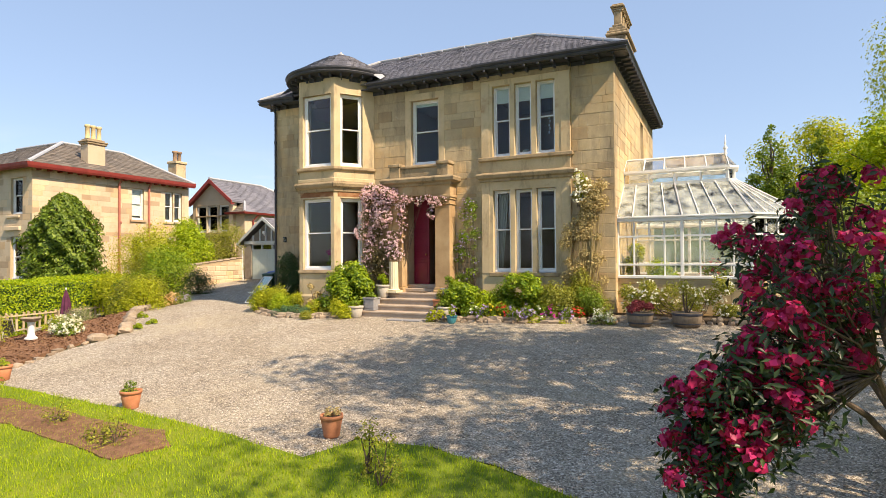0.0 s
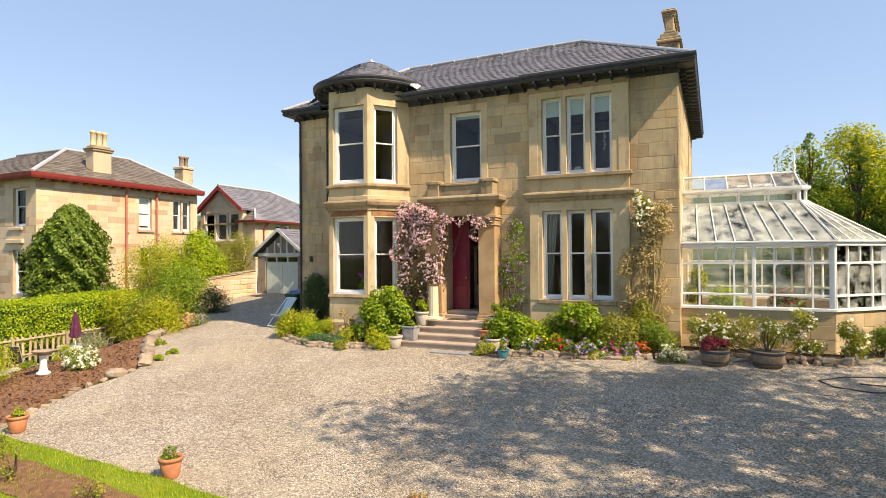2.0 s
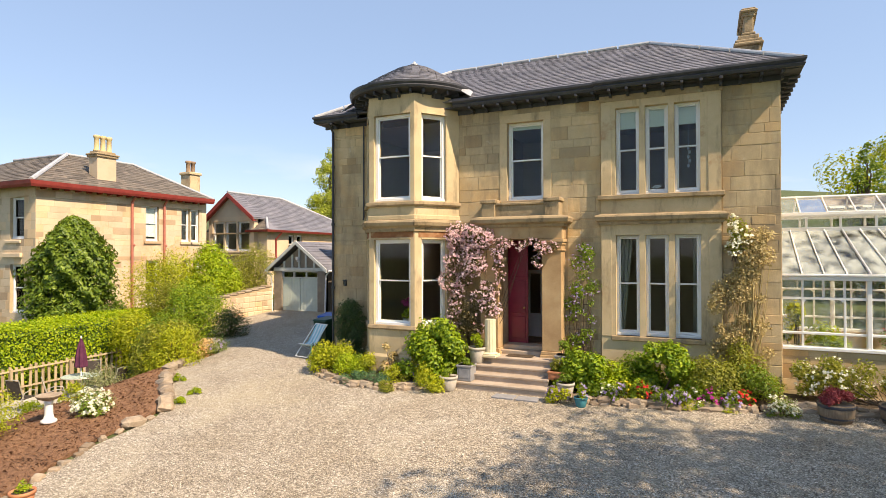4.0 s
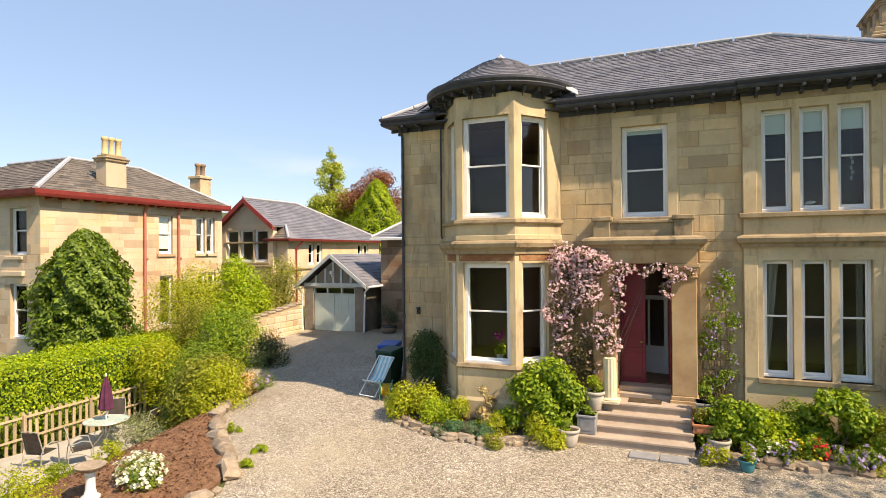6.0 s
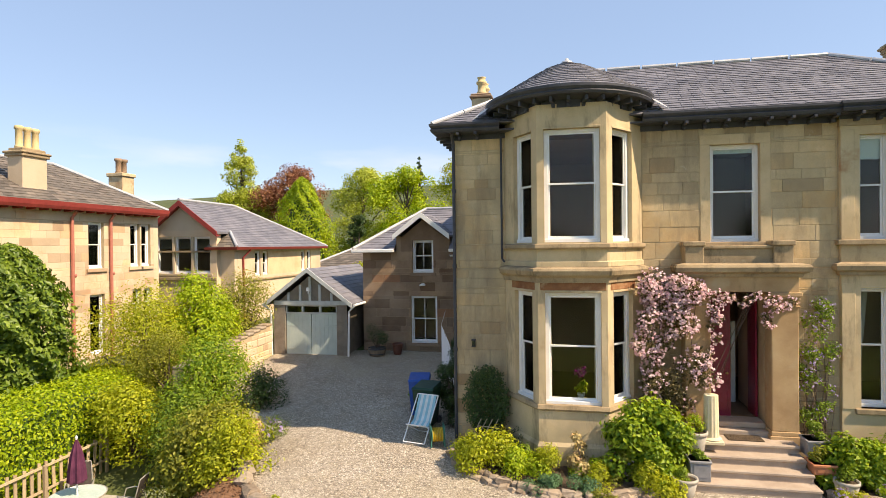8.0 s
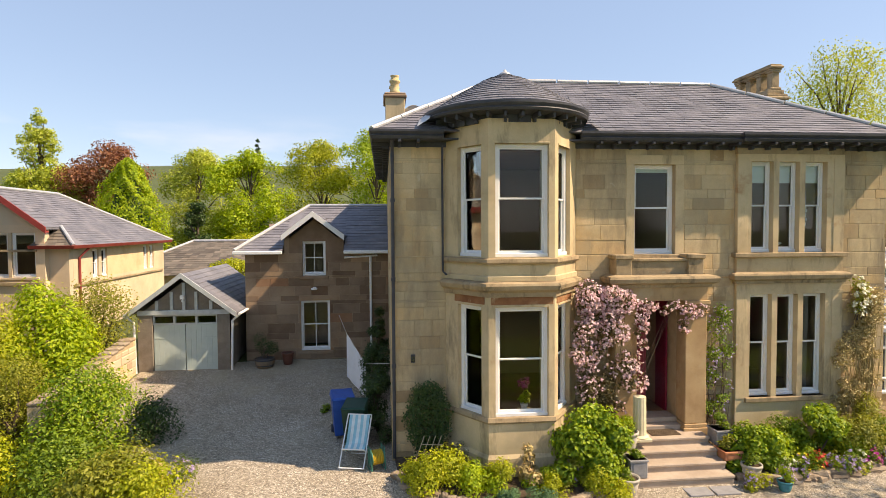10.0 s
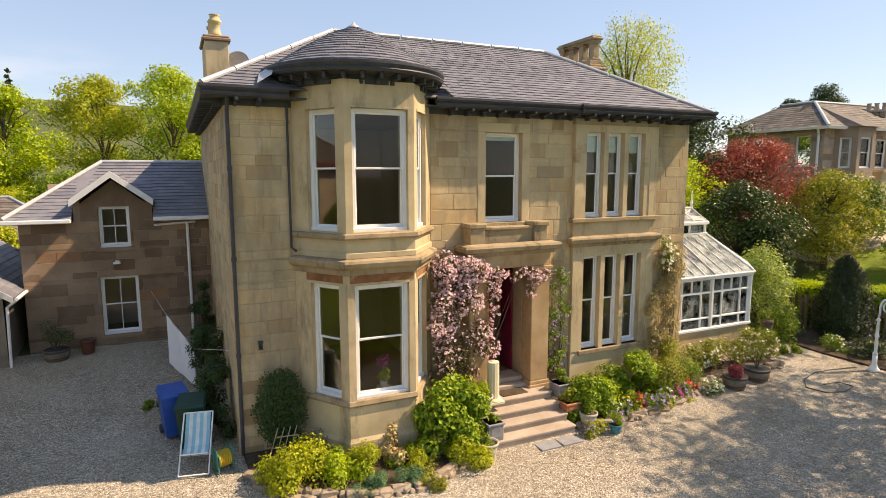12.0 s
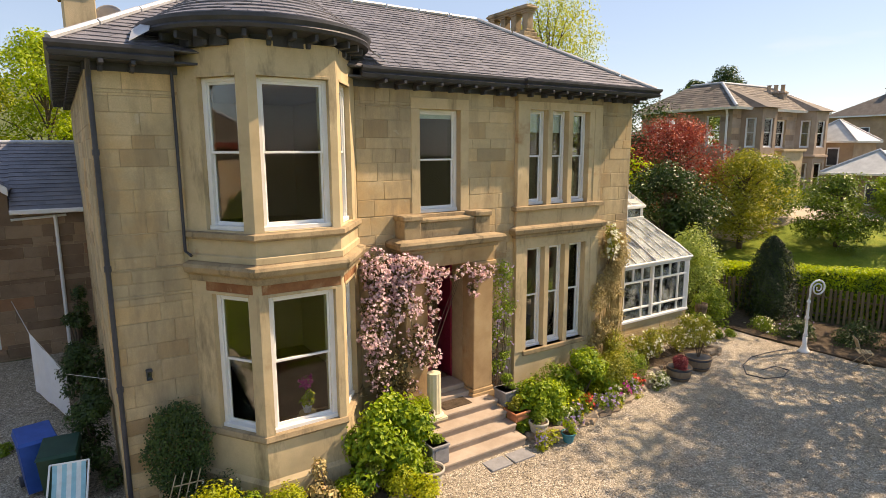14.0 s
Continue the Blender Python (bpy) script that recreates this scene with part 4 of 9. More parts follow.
part("parapet", Form().box((-9.66, 15.62, 4.46), (-8.24, FY - 0.001, 4.80), 0.01).box((-9.66, 15.58, 4.80), (-8.24, FY - 0.001, 4.87), 0.015), sill_stone, portico)
for x0, x1 in ((-10.02, -9.64), (-8.26, -7.88)):
    part("pedestal", Form().box((x0, 15.54, 4.46), (x1, FY - 0.001, 4.86), 0.012).box((x0 - 0.04, 15.50, 4.86), (x1 + 0.04, FY - 0.001, 4.97), 0.02), sill_stone, portico)
part("reveal", Form().box((-9.60, FY + 0.5, 0.6), (-9.52, 17.9, 4.0)).box((-8.33, FY + 0.5, 0.6), (-8.25, 17.9, 4.0)).box((-9.6, FY + 0.5, 3.9), (-8.25, 17.9, 4.0)), room_paint, portico)
part("vestibule_floor", Form().box((-9.52, 15.95, 0.80), (-8.33, 17.9, 0.98)), step_stone, portico)
part("threshold", Form().box((-9.50, 15.62, 0.78), (-8.35, 16.30, 0.90), 0.015).box((-9.50, 15.82, 0.90), (-8.35, 16.30, 1.02), 0.015), step_stone, portico)
door = thing("front_door", (-9.2, 16.3, 1.0), "crimson panelled storm door, one leaf closed and one folded back", "door")


def door_leaf(fr, w):
    f = Form().box((0, -0.045, 1.02), (w, 0, 3.86), 0.005, fr)
    lf = part("leaf", f, door_red, door)
    for z0, z1 in ((1.15, 1.75), (1.85, 2.75), (2.85, 3.70)):
        part("panel", Form().box((0.07, 0.0, z0), (w - 0.07, 0.016, z1), 0.014, fr), door_red, lf)
    return lf


lf = door_leaf(side((-9.50, 16.28), (-8.93, 16.28)), 0.57)
part("knob", Form().lathe([(0.012, 0), (0.012, 0.03), (0.03, 0.045), (0.03, 0.065), (0.01, 0.075)], (0, 0, 0), 12).mesh("knob", plain("worn_brass", (0.6, 0.42, 0.16), 0.35, 0.9), True), None, lf, "brass knob", at=pose(-9.02, 16.27, 2.0, 90, 0, 0))
door_leaf(side((-8.36, 16.32), (-8.36, 16.88)), 0.55)
inner_door = thing("vestibule_door", (-8.9, 17.8, 1.0), "white part-glazed inner door ajar in the vestibule", "door")
idf = Form()
fr = side((-9.4, 17.8), (-8.45, 17.6))
idf.box((0, -0.04, 1.0), (0.1, 0, 3.0), 0.004, fr).box((0.85, -0.04, 1.0), (0.95, 0, 3.0), 0.004, fr).box((0.1, -0.04, 1.0), (0.85, 0, 1.7), 0.004, fr).box((0.1, -0.04, 2.9), (0.85, 0, 3.0), 0.004, fr).box((0.45, -0.04, 1.7), (0.5, 0, 2.9), 0.004, fr)
part("leaf", idf, white_paint, inner_door)
part("pane", Form().box((0.1, -0.025, 1.7), (0.85, -0.02, 2.9), 0, fr), glass, inner_door)

# entrance steps
steps = thing("entrance_steps", (-9.1, 14.8, 0.1), "four broad pinkish stone steps up to the porch", "steps")
for i in range(4):
    x0, x1, y0 = -10.25 + 0.10 * i, -7.90 - 0.02 * i, 14.22 + 0.30 * i
    z = 0.10 + 0.175 * i
    part("step", Form().box((x0, y0, z - 0.25), (x1, 15.95, z + 0.095)).box((x0 - 0.02, y0 - 0.025, z + 0.095), (x1 + 0.02, min(15.94, y0 + 1.8), z + 0.165), 0.018), step_stone, steps)


# ---- conservatory on the side of the villa ----
cons = thing("conservatory", (-0.5, 18.2, 0.3), "white-painted Victorian glass conservatory on a low stone base", "conservatory")
CP = [(XR, 16.3), (0.60, 16.3), (1.88, 17.55), (1.88, 19.3), (0.6, 20.6), (XR, 20.6)]
SILL, TRANS, MIDR, EAVE = 1.32, 2.42, 1.62, 2.86
for p, q in zip(CP, CP[1:]):
    fr = side(p, q)
    L = fr.length
    f = Form().box((0, -0.28, -0.5), (L, 0, SILL - 0.06), 0, fr)
    base = part("base_wall", f, mortar, cons)
    stonework(base, fr, 0, L, -0.3, SILL - 0.07, [], stone, RNG, 0.3, (0.4, 0.9))
    part("sill", Form().box((-0.03, -0.2, SILL - 0.06), (L + 0.03, 0.07, SILL + 0.02), 0.012, fr), white_paint, cons)
    part("head_beam", Form().box((-0.04, -0.16, EAVE), (L + 0.04, 0.08, EAVE + 0.10), 0.015, fr).box((-0.06, -0.1, EAVE + 0.10), (L + 0.06, 0.13, EAVE + 0.15), 0.01, fr), white_paint, cons)
    bays = max(1, round(L / 1.65))
    for i in range(bays + 1):
        u = L * i / bays
        part("post", Form().box((u - 0.045, -0.12, SILL + 0.02), (u + 0.045, 0.035, EAVE), 0.012, fr), white_paint, cons)
    for i in range(bays):
        a, b = L * i / bays + 0.045, L * (i + 1) / bays - 0.045
        for z in (MIDR, TRANS):
            part("rail", Form().box((a, -0.08, z), (b, 0.01, z + 0.055), 0.008, fr), white_paint, cons)
        w = b - a
        for s in (0.25, 0.75):
            part("mullion", Form().box((a + w * s - 0.022, -0.07, SILL + 0.02), (a + w * s + 0.022, 0.005, EAVE), 0.006, fr), white_paint, cons)
        part("mullion", Form().box((a + w * 0.5 - 0.02, -0.07, TRANS + 0.05), (a + w * 0.5 + 0.02, 0.004, EAVE), 0.006, fr), white_paint, cons)
        cut = [0, 0.25, 0.75, 1]
        for s0, s1 in zip(cut, cut[1:]):
            for z0, z1 in ((SILL + 0.02, MIDR), (MIDR + 0.05, TRANS), (TRANS + 0.05, EAVE)):
                g = part("pane", Form().box((a + w * s0 + 0.015, -0.04, z0), (a + w * s1 - 0.015, -0.035, z1), 0, fr), cons_glass, cons)
                g.visible_shadow = False
        for s0, s1 in ((0.25, 0.75),):
            # rounded upper corners of the wide light
            for uu, sg in ((a + w * s0 + 0.02, 1), (a + w * s1 - 0.02, -1)):
                pts = [(uu, TRANS)] + [(uu + sg * (0.11 - 0.11 * math.sin(t)), TRANS - 0.11 + 0.11 * math.cos(t)) for t in [math.pi / 2 * k / 5 for k in range(6)]]
                c = Form()
                c.solid([fr(x, -0.06, z) for x, z in pts], [fr(x, 0.0, z) for x, z in pts])
                part("corner_piece", c, white_paint, cons)
# lower glass roof to the lantern
LE = [(XR, 16.23, 2.99), (0.63, 16.23, 2.99), (1.95, 17.52, 2.99), (1.95, 19.33, 2.99), (0.63, 20.67, 2.99), (XR, 20.67, 2.99)]
LT = [(XR, 17.72, 4.08), (0.05, 17.72, 4.08), (0.22, 17.9, 4.08), (0.22, 18.7, 4.08), (0.05, 18.88, 4.08), (XR, 18.88, 4.08)]
for i in range(5):
    a, b, c, d = [Vector(v) for v in (LE[i], LE[i + 1], LT[i + 1], LT[i])]
    nrm = (b - a).cross(d - a).normalized()
    nrm = nrm if nrm.z > 0 else -nrm
    k = max(2, round((b - a).length / 0.42))
    for j in range(k + 1):
        p, q = a.lerp(b, j / k), d.lerp(c, j / k)
        dark = j in (0, k) and i > 0 or (i == 0 and j == k // 2)
        part("glazing_bar", Form().tube([p + nrm * 0.03, q + nrm * 0.03], 0.026 if dark else 0.017, 6), lead if dark else white_paint, cons)
    for j in range(k):
        for s0, s1 in ((0.0, 0.26), (0.26, 0.50), (0.50, 0.74), (0.74, 1.0)):
            up = 0.008 * (1 - s0)
            quad = [a.lerp(d, s0).lerp(b.lerp(c, s0), (j + e) / k) for e in (0.03, 0.97)] + [a.lerp(d, s1).lerp(b.lerp(c, s1), (j + e) / k) for e in (0.97, 0.03)]
            quad = [v + nrm * (up + 0.004) for v in quad]
            g = part("roof_pane", Form().solid(quad, [v + nrm * 0.005 for v in quad]), roof_glass, cons)
            g.visible_shadow = False
# lantern: upright strip of lights and a little hipped roof
UP = [(XR, 17.72), (0.05, 17.72), (0.22, 17.9), (0.22, 18.7), (0.05, 18.88), (XR, 18.88)]
part("lantern_rail", Form().sweep(UP, [(-0.06, 4.04), (0.06, 4.04), (0.08, 4.12), (-0.06, 4.14)]), white_paint, cons)
part("lantern_rail", Form().sweep(UP, [(-0.06, 4.40), (0.05, 4.40), (0.12, 4.44), (0.12, 4.50), (-0.06, 4.52)]), white_paint, cons)
for p, q in zip(UP, UP[1:]):
    fr = side(p, q)
    k = max(1, round(fr.length / 0.72))
    for j in range(k + 1):
        part("lantern_post", Form().box((fr.length * j / k - 0.025, -0.05, 4.12), (fr.length * j / k + 0.025, 0.03, 4.42), 0.006, fr), white_paint, cons)
    for j in range(k):
        part("pane", Form().box((fr.length * j / k + 0.025, -0.015, 4.13), (fr.length * (j + 1) / k - 0.025, -0.01, 4.41), 0, fr), cons_glass, cons).visible_shadow = False
UE = [(XR, 17.66, 4.50), (0.08, 17.66, 4.50), (0.30, 17.88, 4.50), (0.30, 18.72, 4.50), (0.08, 18.94, 4.50), (XR, 18.94, 4.50)]
UR = [(XR, 18.3, 4.92), (0.0, 18.3, 4.92)]
part("ridge", Form().tube([(XR, 18.3, 4.94), (0.02, 18.3, 4.94)], 0.035, 8), white_paint, cons)
quads = [(UE[0], UE[1], UR[1], UR[0]), (UE[5], UE[4], UR[1], UR[0])]
for a, b, c, d in [[Vector(v) for v in qd] for qd in quads]:
    for j in range(6):
        part("glazing_bar", Form().tube([a.lerp(b, j / 5) + Vector((0, 0, 0.02)), d.lerp(c, j / 5) + Vector((0, 0, 0.02))], 0.02, 6), white_paint, cons)
        if j < 5:
            part("roof_pane", Form().add([a.lerp(b, (j + 0.03) / 5), a.lerp(b, (j + 0.97) / 5), d.lerp(c, (j + 0.97) / 5), d.lerp(c, (j + 0.03) / 5)], [(0, 1, 2, 3)]), roof_glass, cons).visible_shadow = False
part("roof_end", Form().add([UE[1], UE[2], UE[3], UE[4], UR[1]], [(0, 1, 4), (1, 2, 4), (2, 3, 4)]), roof_glass, cons)
part("finial", Form().lathe([(0.05, 0), (0.06, 0.03), (0.025, 0.08), (0.055, 0.16), (0.06, 0.20), (0.02, 0.27), (0.025, 0.33), (0.004, 0.62)], (0.0, 18.3, 4.92), 12), white_paint, cons, smooth=True)
part("floor", Form().prism([(x, y) for x, y in CP], 0.5, 0.6), step_stone, cons)

# ---- rear wing of the villa ----
wing = thing("wing", (-17.8, 26.0, 0.8), "lower rear wing of brown rubble stone with a wall-head dormer", "house wing")
WF, WX0, WX1, WE = 23.9, -20.3, XL, 4.72
wf = side((WX0, WF), (WX1, WF))
wholes = [(-18.37 - WX0, -17.33 - WX0, 1.18, 3.0), (-18.29 - WX0, -17.46 - WX0, 3.9, 5.15)]
ww = part("front_wall", backing(wf, 0, wf.length, -0.3, WE, wholes, 0.45), mortar, wing)
stonework(ww, wf, 0, wf.length, 0.0, WE, wholes, brown_stone, RNG, 0.33, (0.4, 1.0))
gable = Form()
gb = [(-18.75 - WX0, WE), (-17.0 - WX0, WE), (-17.0 - WX0, 5.25), (-17.87 - WX0, 5.95), (-18.75 - WX0, 5.25)]
for a, b, c, d in cells(-18.75 - WX0, -17.0 - WX0, WE, 5.25, wholes):
    gable.box((a, -0.3, c), (b, 0.0, d), 0, wf)
gable.solid([wf(u, -0.3, z) for u, z in gb[2:]], [wf(u, 0.0, z) for u, z in gb[2:]])
part("dormer_wall", gable, brown_stone, wing)
for h in wholes:
    window(wing, wf, *h, 0.1, bars=1, casing=0.06, bar_rows=0)
    part("window_sill", Form().box((h[0] - 0.1, -0.05, h[2] - 0.12), (h[1] + 0.1, 0.06, h[2]), 0.01, wf), brown_stone, wing)
dc = -17.87
for sx in (-1, 1):
    part("bargeboard", Form().solid([(dc, 23.50, 6.02), (dc, 23.50, 6.22), (dc + sx * 1.10, 23.50, 5.38), (dc + sx * 1.10, 23.50, 5.18)], [(dc, 23.575, 6.02), (dc, 23.575, 6.22), (dc + sx * 1.10, 23.575, 5.38), (dc + sx * 1.10, 23.575, 5.18)]), white_paint, wing)
    dr = part("dormer_roof", Form().solid([(dc, 23.58, 6.12), (dc + sx * 1.10, 23.58, 5.26), (dc + sx * 1.10, 25.0, 5.26), (dc, 26.2, 6.12)], [(dc, 23.58, 6.18), (dc + sx * 1.12, 23.58, 5.32), (dc + sx * 1.12, 25.0, 5.32), (dc, 26.2, 6.18)]), slate, wing)
    slates(dr, ((dc, 23.58, 6.18), (dc, 25.6, 6.18), (dc + sx * 1.12, 25.0, 5.32), (dc + sx * 1.12, 23.58, 5.32))[::-1], slate, RNG, 0.2, 0.27)
    for k in range(3):
        part("eaves_bracket", Form().box((dc + sx * (0.3 + 0.3 * k) - 0.03, 23.60, 5.86 - 0.24 * k), (dc + sx * (0.3 + 0.3 * k) + 0.03, 23.9, 5.95 - 0.24 * k), 0.01), white_paint, wing)
part("inner_wall", Form().box((WX0 + 0.46, 26.0, -0.2), (WX1, 26.1, 5.8)), room_paint, wing)
part("inner_floor", Form().box((WX0 + 0.46, 24.36, 3.2), (WX1, 25.99, 3.3)), room_floor, wing)
for ca, cb in ((-18.93, -18.74), (-17.01, -16.82)):
    part("dormer_cheek", Form().box((ca, 23.905, 4.6), (cb, 25.3, 5.32)), brown_stone, wing)
wl_ = side((WX0, 29.3), (WX0, WF))
part("side_wall", backing(wl_, 0, wl_.length, -0.3, WE, [], 0.45), brown_stone, wing)
WEV = [(WX0 - 0.3, WF - 0.3, WE + 0.08), (WX1, WF - 0.3, WE + 0.08), (WX1, 29.5, WE + 0.08), (WX0 - 0.3, 29.5, WE + 0.08)]
WRV = [(-18.35, 26.6, 6.5), (WX1, 26.6, 6.5)]
NA, NB_, NM = (-18.95, 25.8, 6.05), (-16.8, 26.6, 6.5), 24.05
wr = part("roof", Form().add([WEV[0], (-18.95, WEV[0][1], WE + 0.08), NA], [(0, 1, 2)]).add([(-16.8, WEV[0][1], WE + 0.08), WEV[1], WRV[1], NB_], [(0, 1, 2, 3)]).add([(-18.95, NM, 5.06), (-16.8, NM, 5.06), NB_, WRV[0], NA], [(0, 1, 2, 3, 4)]).add(WEV + WRV, [(2, 3, 4, 5), (3, 0, 4)]), slate, wing)
slates(wr, (WEV[0], (-18.95, WEV[0][1], WE + 0.08), NA, NA), slate, RNG, 0.2, 0.27)
slates(wr, ((-16.8, WEV[0][1], WE + 0.08), WEV[1], WRV[1], NB_), slate, RNG, 0.2, 0.27)
slates(wr, ((-18.95, NM, 5.06), (-16.8, NM, 5.06), NB_, WRV[0]), slate, RNG, 0.2, 0.27)
slates(wr, (WEV[3], WEV[0], WRV[0], WRV[0]), slate, RNG, 0.2, 0.27)
part("ridge_roll", Form().tube([Vector(WRV[0]) + Vector((0, 0, 0.04)), Vector(WRV[1]) + Vector((0, 0, 0.04))], 0.06), lead, wing)
part("ridge_roll", Form().tube([Vector(WEV[0]) + Vector((0, 0, 0.06)), Vector(WRV[0]) + Vector((0, 0, 0.04))], 0.06), lead, wing)
part("gutter", Form().box((WX0 - 0.35, WF - 0.38, WE - 0.02), (-18.95, WF - 0.27, WE + 0.1), 0.02), white_paint, wing)
part("gutter", Form().box((-16.8, WF - 0.38, WE - 0.02), (WX1, WF - 0.27, WE + 0.1), 0.02), white_paint, wing)
part("soffit", Form().box((WX0 - 0.3, WF - 0.3, WE), (-18.95, WF, WE + 0.07)).box((-16.8, WF - 0.3, WE), (WX1, WF, WE + 0.07)).box((WX0 - 0.3, WF, WE), (WX0, 29.4, WE + 0.07)), dark_paint, wing)
part("downpipe", Form().tube([(-15.85, WF - 0.07, WE - 0.1), (-15.85, WF - 0.07, 0.7)], 0.045).tube([(-16.8, WF - 0.06, 4.55), (-15.6, WF - 0.06, 4.62)], 0.035), white_paint, wing, "white-painted rainwater pipe")
lampf = thing("wall_lamp", (-17.87, 23.8, 3.45), "small pale lamp on the wing wall", "lamp")
part("bracket", Form().box((-17.93, WF - 0.06, 3.42), (-17.81, WF - 0.012, 3.50), 0.01), white_paint, lampf)
part("head", Form().box((-17.98, WF - 0.2, 3.40), (-17.76, WF - 0.06, 3.47), 0.02), white_paint, lampf)

# ---- garage ----
gar = thing("garage", (-22.1, 25.0, 0.7), "small gabled garage with pale sage double doors", "garage")
GX0, GX1, GF, GE = -23.6, -20.6, 22.9, 2.75
gf = side((GX0, GF), (GX1, GF))
harl = surface("grey_brown_harling", [(0.3, (0.20, 0.165, 0.13)), (0.7, (0.29, 0.25, 0.20))], 3.0, 0.95, 0.9, 70.0, fine=0.5, dist=0.02)
grey_paint = plain("pale_grey_paint", (0.55, 0.58, 0.57), 0.5)
part("front_wall", backing(gf, 0, 3.0, 0.2, GE, [(0.46, 2.58, 0.0, 2.72)], 0.25), harl, gar)
part("side_wall", Form().box((GX1 - 0.25, GF + 0.001, 0.2), (GX1, 28.0, GE)), harl, gar)
part("side_wall", Form().box((GX0, GF + 0.001, 0.2), (GX0 + 0.25, 28.0, GE)), harl, gar)
part("back_wall", Form().box((GX0, 28.0, 0.2), (GX1, 28.2, GE + 0.8)), harl, gar)
part("gable_panel", Form().solid([gf(0.05, -0.14, GE), gf(2.95, -0.14, GE), gf(1.5, -0.14, 3.86)], [gf(0.05, -0.04, GE), gf(2.95, -0.04, GE), gf(1.5, -0.04, 3.86)]), harl, gar)
part("tie_beam", Form().box((0.0, -0.04, 2.72), (3.0, 0.03, 2.88), 0.01, gf), grey_paint, gar)
for u, h in ((0.62, 3.2), (1.1, 3.5), (1.5, 3.8), (1.9, 3.5), (2.38, 3.2)):
    part("gable_stud", Form().box((u - 0.05, -0.04, 2.88), (u + 0.05, 0.012, h), 0.006, gf), grey_paint, gar)
for sx in (-1, 1):
    c0, e0 = gf(1.5, 0.28, 3.98), gf(1.5 + sx * 1.78, 0.28, 2.64)
    c1, e1 = gf(1.5, 0.22, 3.98), gf(1.5 + sx * 1.78, 0.22, 2.64)
    part("bargeboard", Form().solid([c0, e0, (e0[0], e0[1], e0[2] + 0.17), (c0[0], c0[1], c0[2] + 0.17)], [c1, e1, (e1[0], e1[1], e1[2] + 0.17), (c1[0], c1[1], c1[2] + 0.17)]), grey_paint, gar)
    rq = [(-22.1 + sx * 1.8, GF - 0.24, 2.78), (-22.1 + sx * 1.8, 28.3, 2.78), (-22.1, 28.3, 4.12), (-22.1, GF - 0.24, 4.12)]
    rp = part("roof", Form().solid([(x, y, z - 0.08) for x, y, z in rq], rq), slate, gar)
    slates(rp, rq if sx > 0 else [rq[1], rq[0], rq[3], rq[2]], slate, RNG, 0.2, 0.28)
    part("gutter", Form().tube([(-22.1 + sx * 1.86, GF - 0.2, 2.74), (-22.1 + sx * 1.86, 28.2, 2.74)], 0.05), white_paint, gar)
    part("downpipe", Form().tube([(-22.1 + sx * 1.86, GF - 0.16, 2.72), (-22.1 + sx * 1.60, GF - 0.06, 2.50), (-22.1 + sx * 1.56, GF - 0.06, 0.75), (-22.1 + sx * 1.50, GF - 0.16, 0.72)], 0.04), white_paint, gar)
for u0, u1 in ((0.48, 1.50), (1.52, 2.56)):
    lf = part("door_leaf", Form().box((u0, -0.16, 0.78), (u1, -0.10, 2.38), 0.008, gf), garage_green, gar)
    k = 6
    for j in range(k):
        a = u0 + (u1 - u0) * j / k
        part("board", Form().box((a + 0.004, -0.10, 0.80), (a + (u1 - u0) / k - 0.004, -0.092, 2.36), 0.003, gf), garage_green, lf)
    for z in (1.0, 1.9):
        part("hinge", Form().box((u0 + 0.02 if u0 < 1 else u1 - 0.45, -0.092, z), (u0 + 0.45 if u0 < 1 else u1 - 0.02, -0.084, z + 0.04), 0.003, gf), garage_green, lf)
part("transom_frame", Form().box((0.46, -0.18, 2.38), (2.58, -0.06, 2.43), 0.006, gf).box((0.46, -0.18, 2.66), (2.58, -0.06, 2.72), 0.006, gf).box((0.46, -0.18, 2.43), (0.52, -0.06, 2.66), 0.006, gf).box((1.12, -0.18, 2.43), (1.20, -0.06, 2.66), 0.006, gf).box((1.84, -0.18, 2.43), (1.92, -0.06, 2.66), 0.006, gf).box((2.52, -0.18, 2.43), (2.58, -0.06, 2.66), 0.006, gf), grey_paint, gar)
for a, b in ((0.52, 1.12), (1.20, 1.84), (1.92, 2.52)):
    part("pane", Form().box((a, -0.13, 2.43), (b, -0.125, 2.66), 0, gf), glass, gar)
fl_ = thing("flood_lamp", (-22.1, 22.8, 3.3), "small white floodlight on the garage gable", "lamp")
part("head", Form().box((-22.17, 22.72, 3.26), (-22.03, 22.84, 3.40), 0.015), white_paint, fl_)
part("sensor", Form().box((-22.13, 22.76, 3.16), (-22.07, 22.84, 3.25), 0.015), white_paint, fl_)

# ---- neighbour on the far side of the hedge ----
nb = thing("neighbour_house", (-35.0, 21.0, 0.0), "pale pink sandstone villa with dark red gutters and grey slates", "house")
BX, BY0, BY1, BE = -30.2, 15.75, 24.6, 6.45
be = side((BX, BY0), (BX, BY1))
bh = [(21.02 - BY0, 21.78 - BY0, 4.2, 5.98), (23.2 - BY0, 23.75 - BY0, 4.2, 6.0), (23.85 - BY0, 24.4 - BY0, 4.2, 6.0), (21.05 - BY0, 21.78 - BY0, 0.9, 3.2), (23.3 - BY0, 23.8 - BY0, 2.0, 3.25), (23.95 - BY0, 24.45 - BY0, 2.0, 3.25)]
bw = part("side_wall", backing(be, 0, be.length, -1.5, BE, bh, 0.4), mortar, nb)
stonework(bw, be, 0, be.length, -1.3, BE - 0.05, bh, pink_stone, RNG, 0.34, (0.45, 1.1), 0, 0.006)
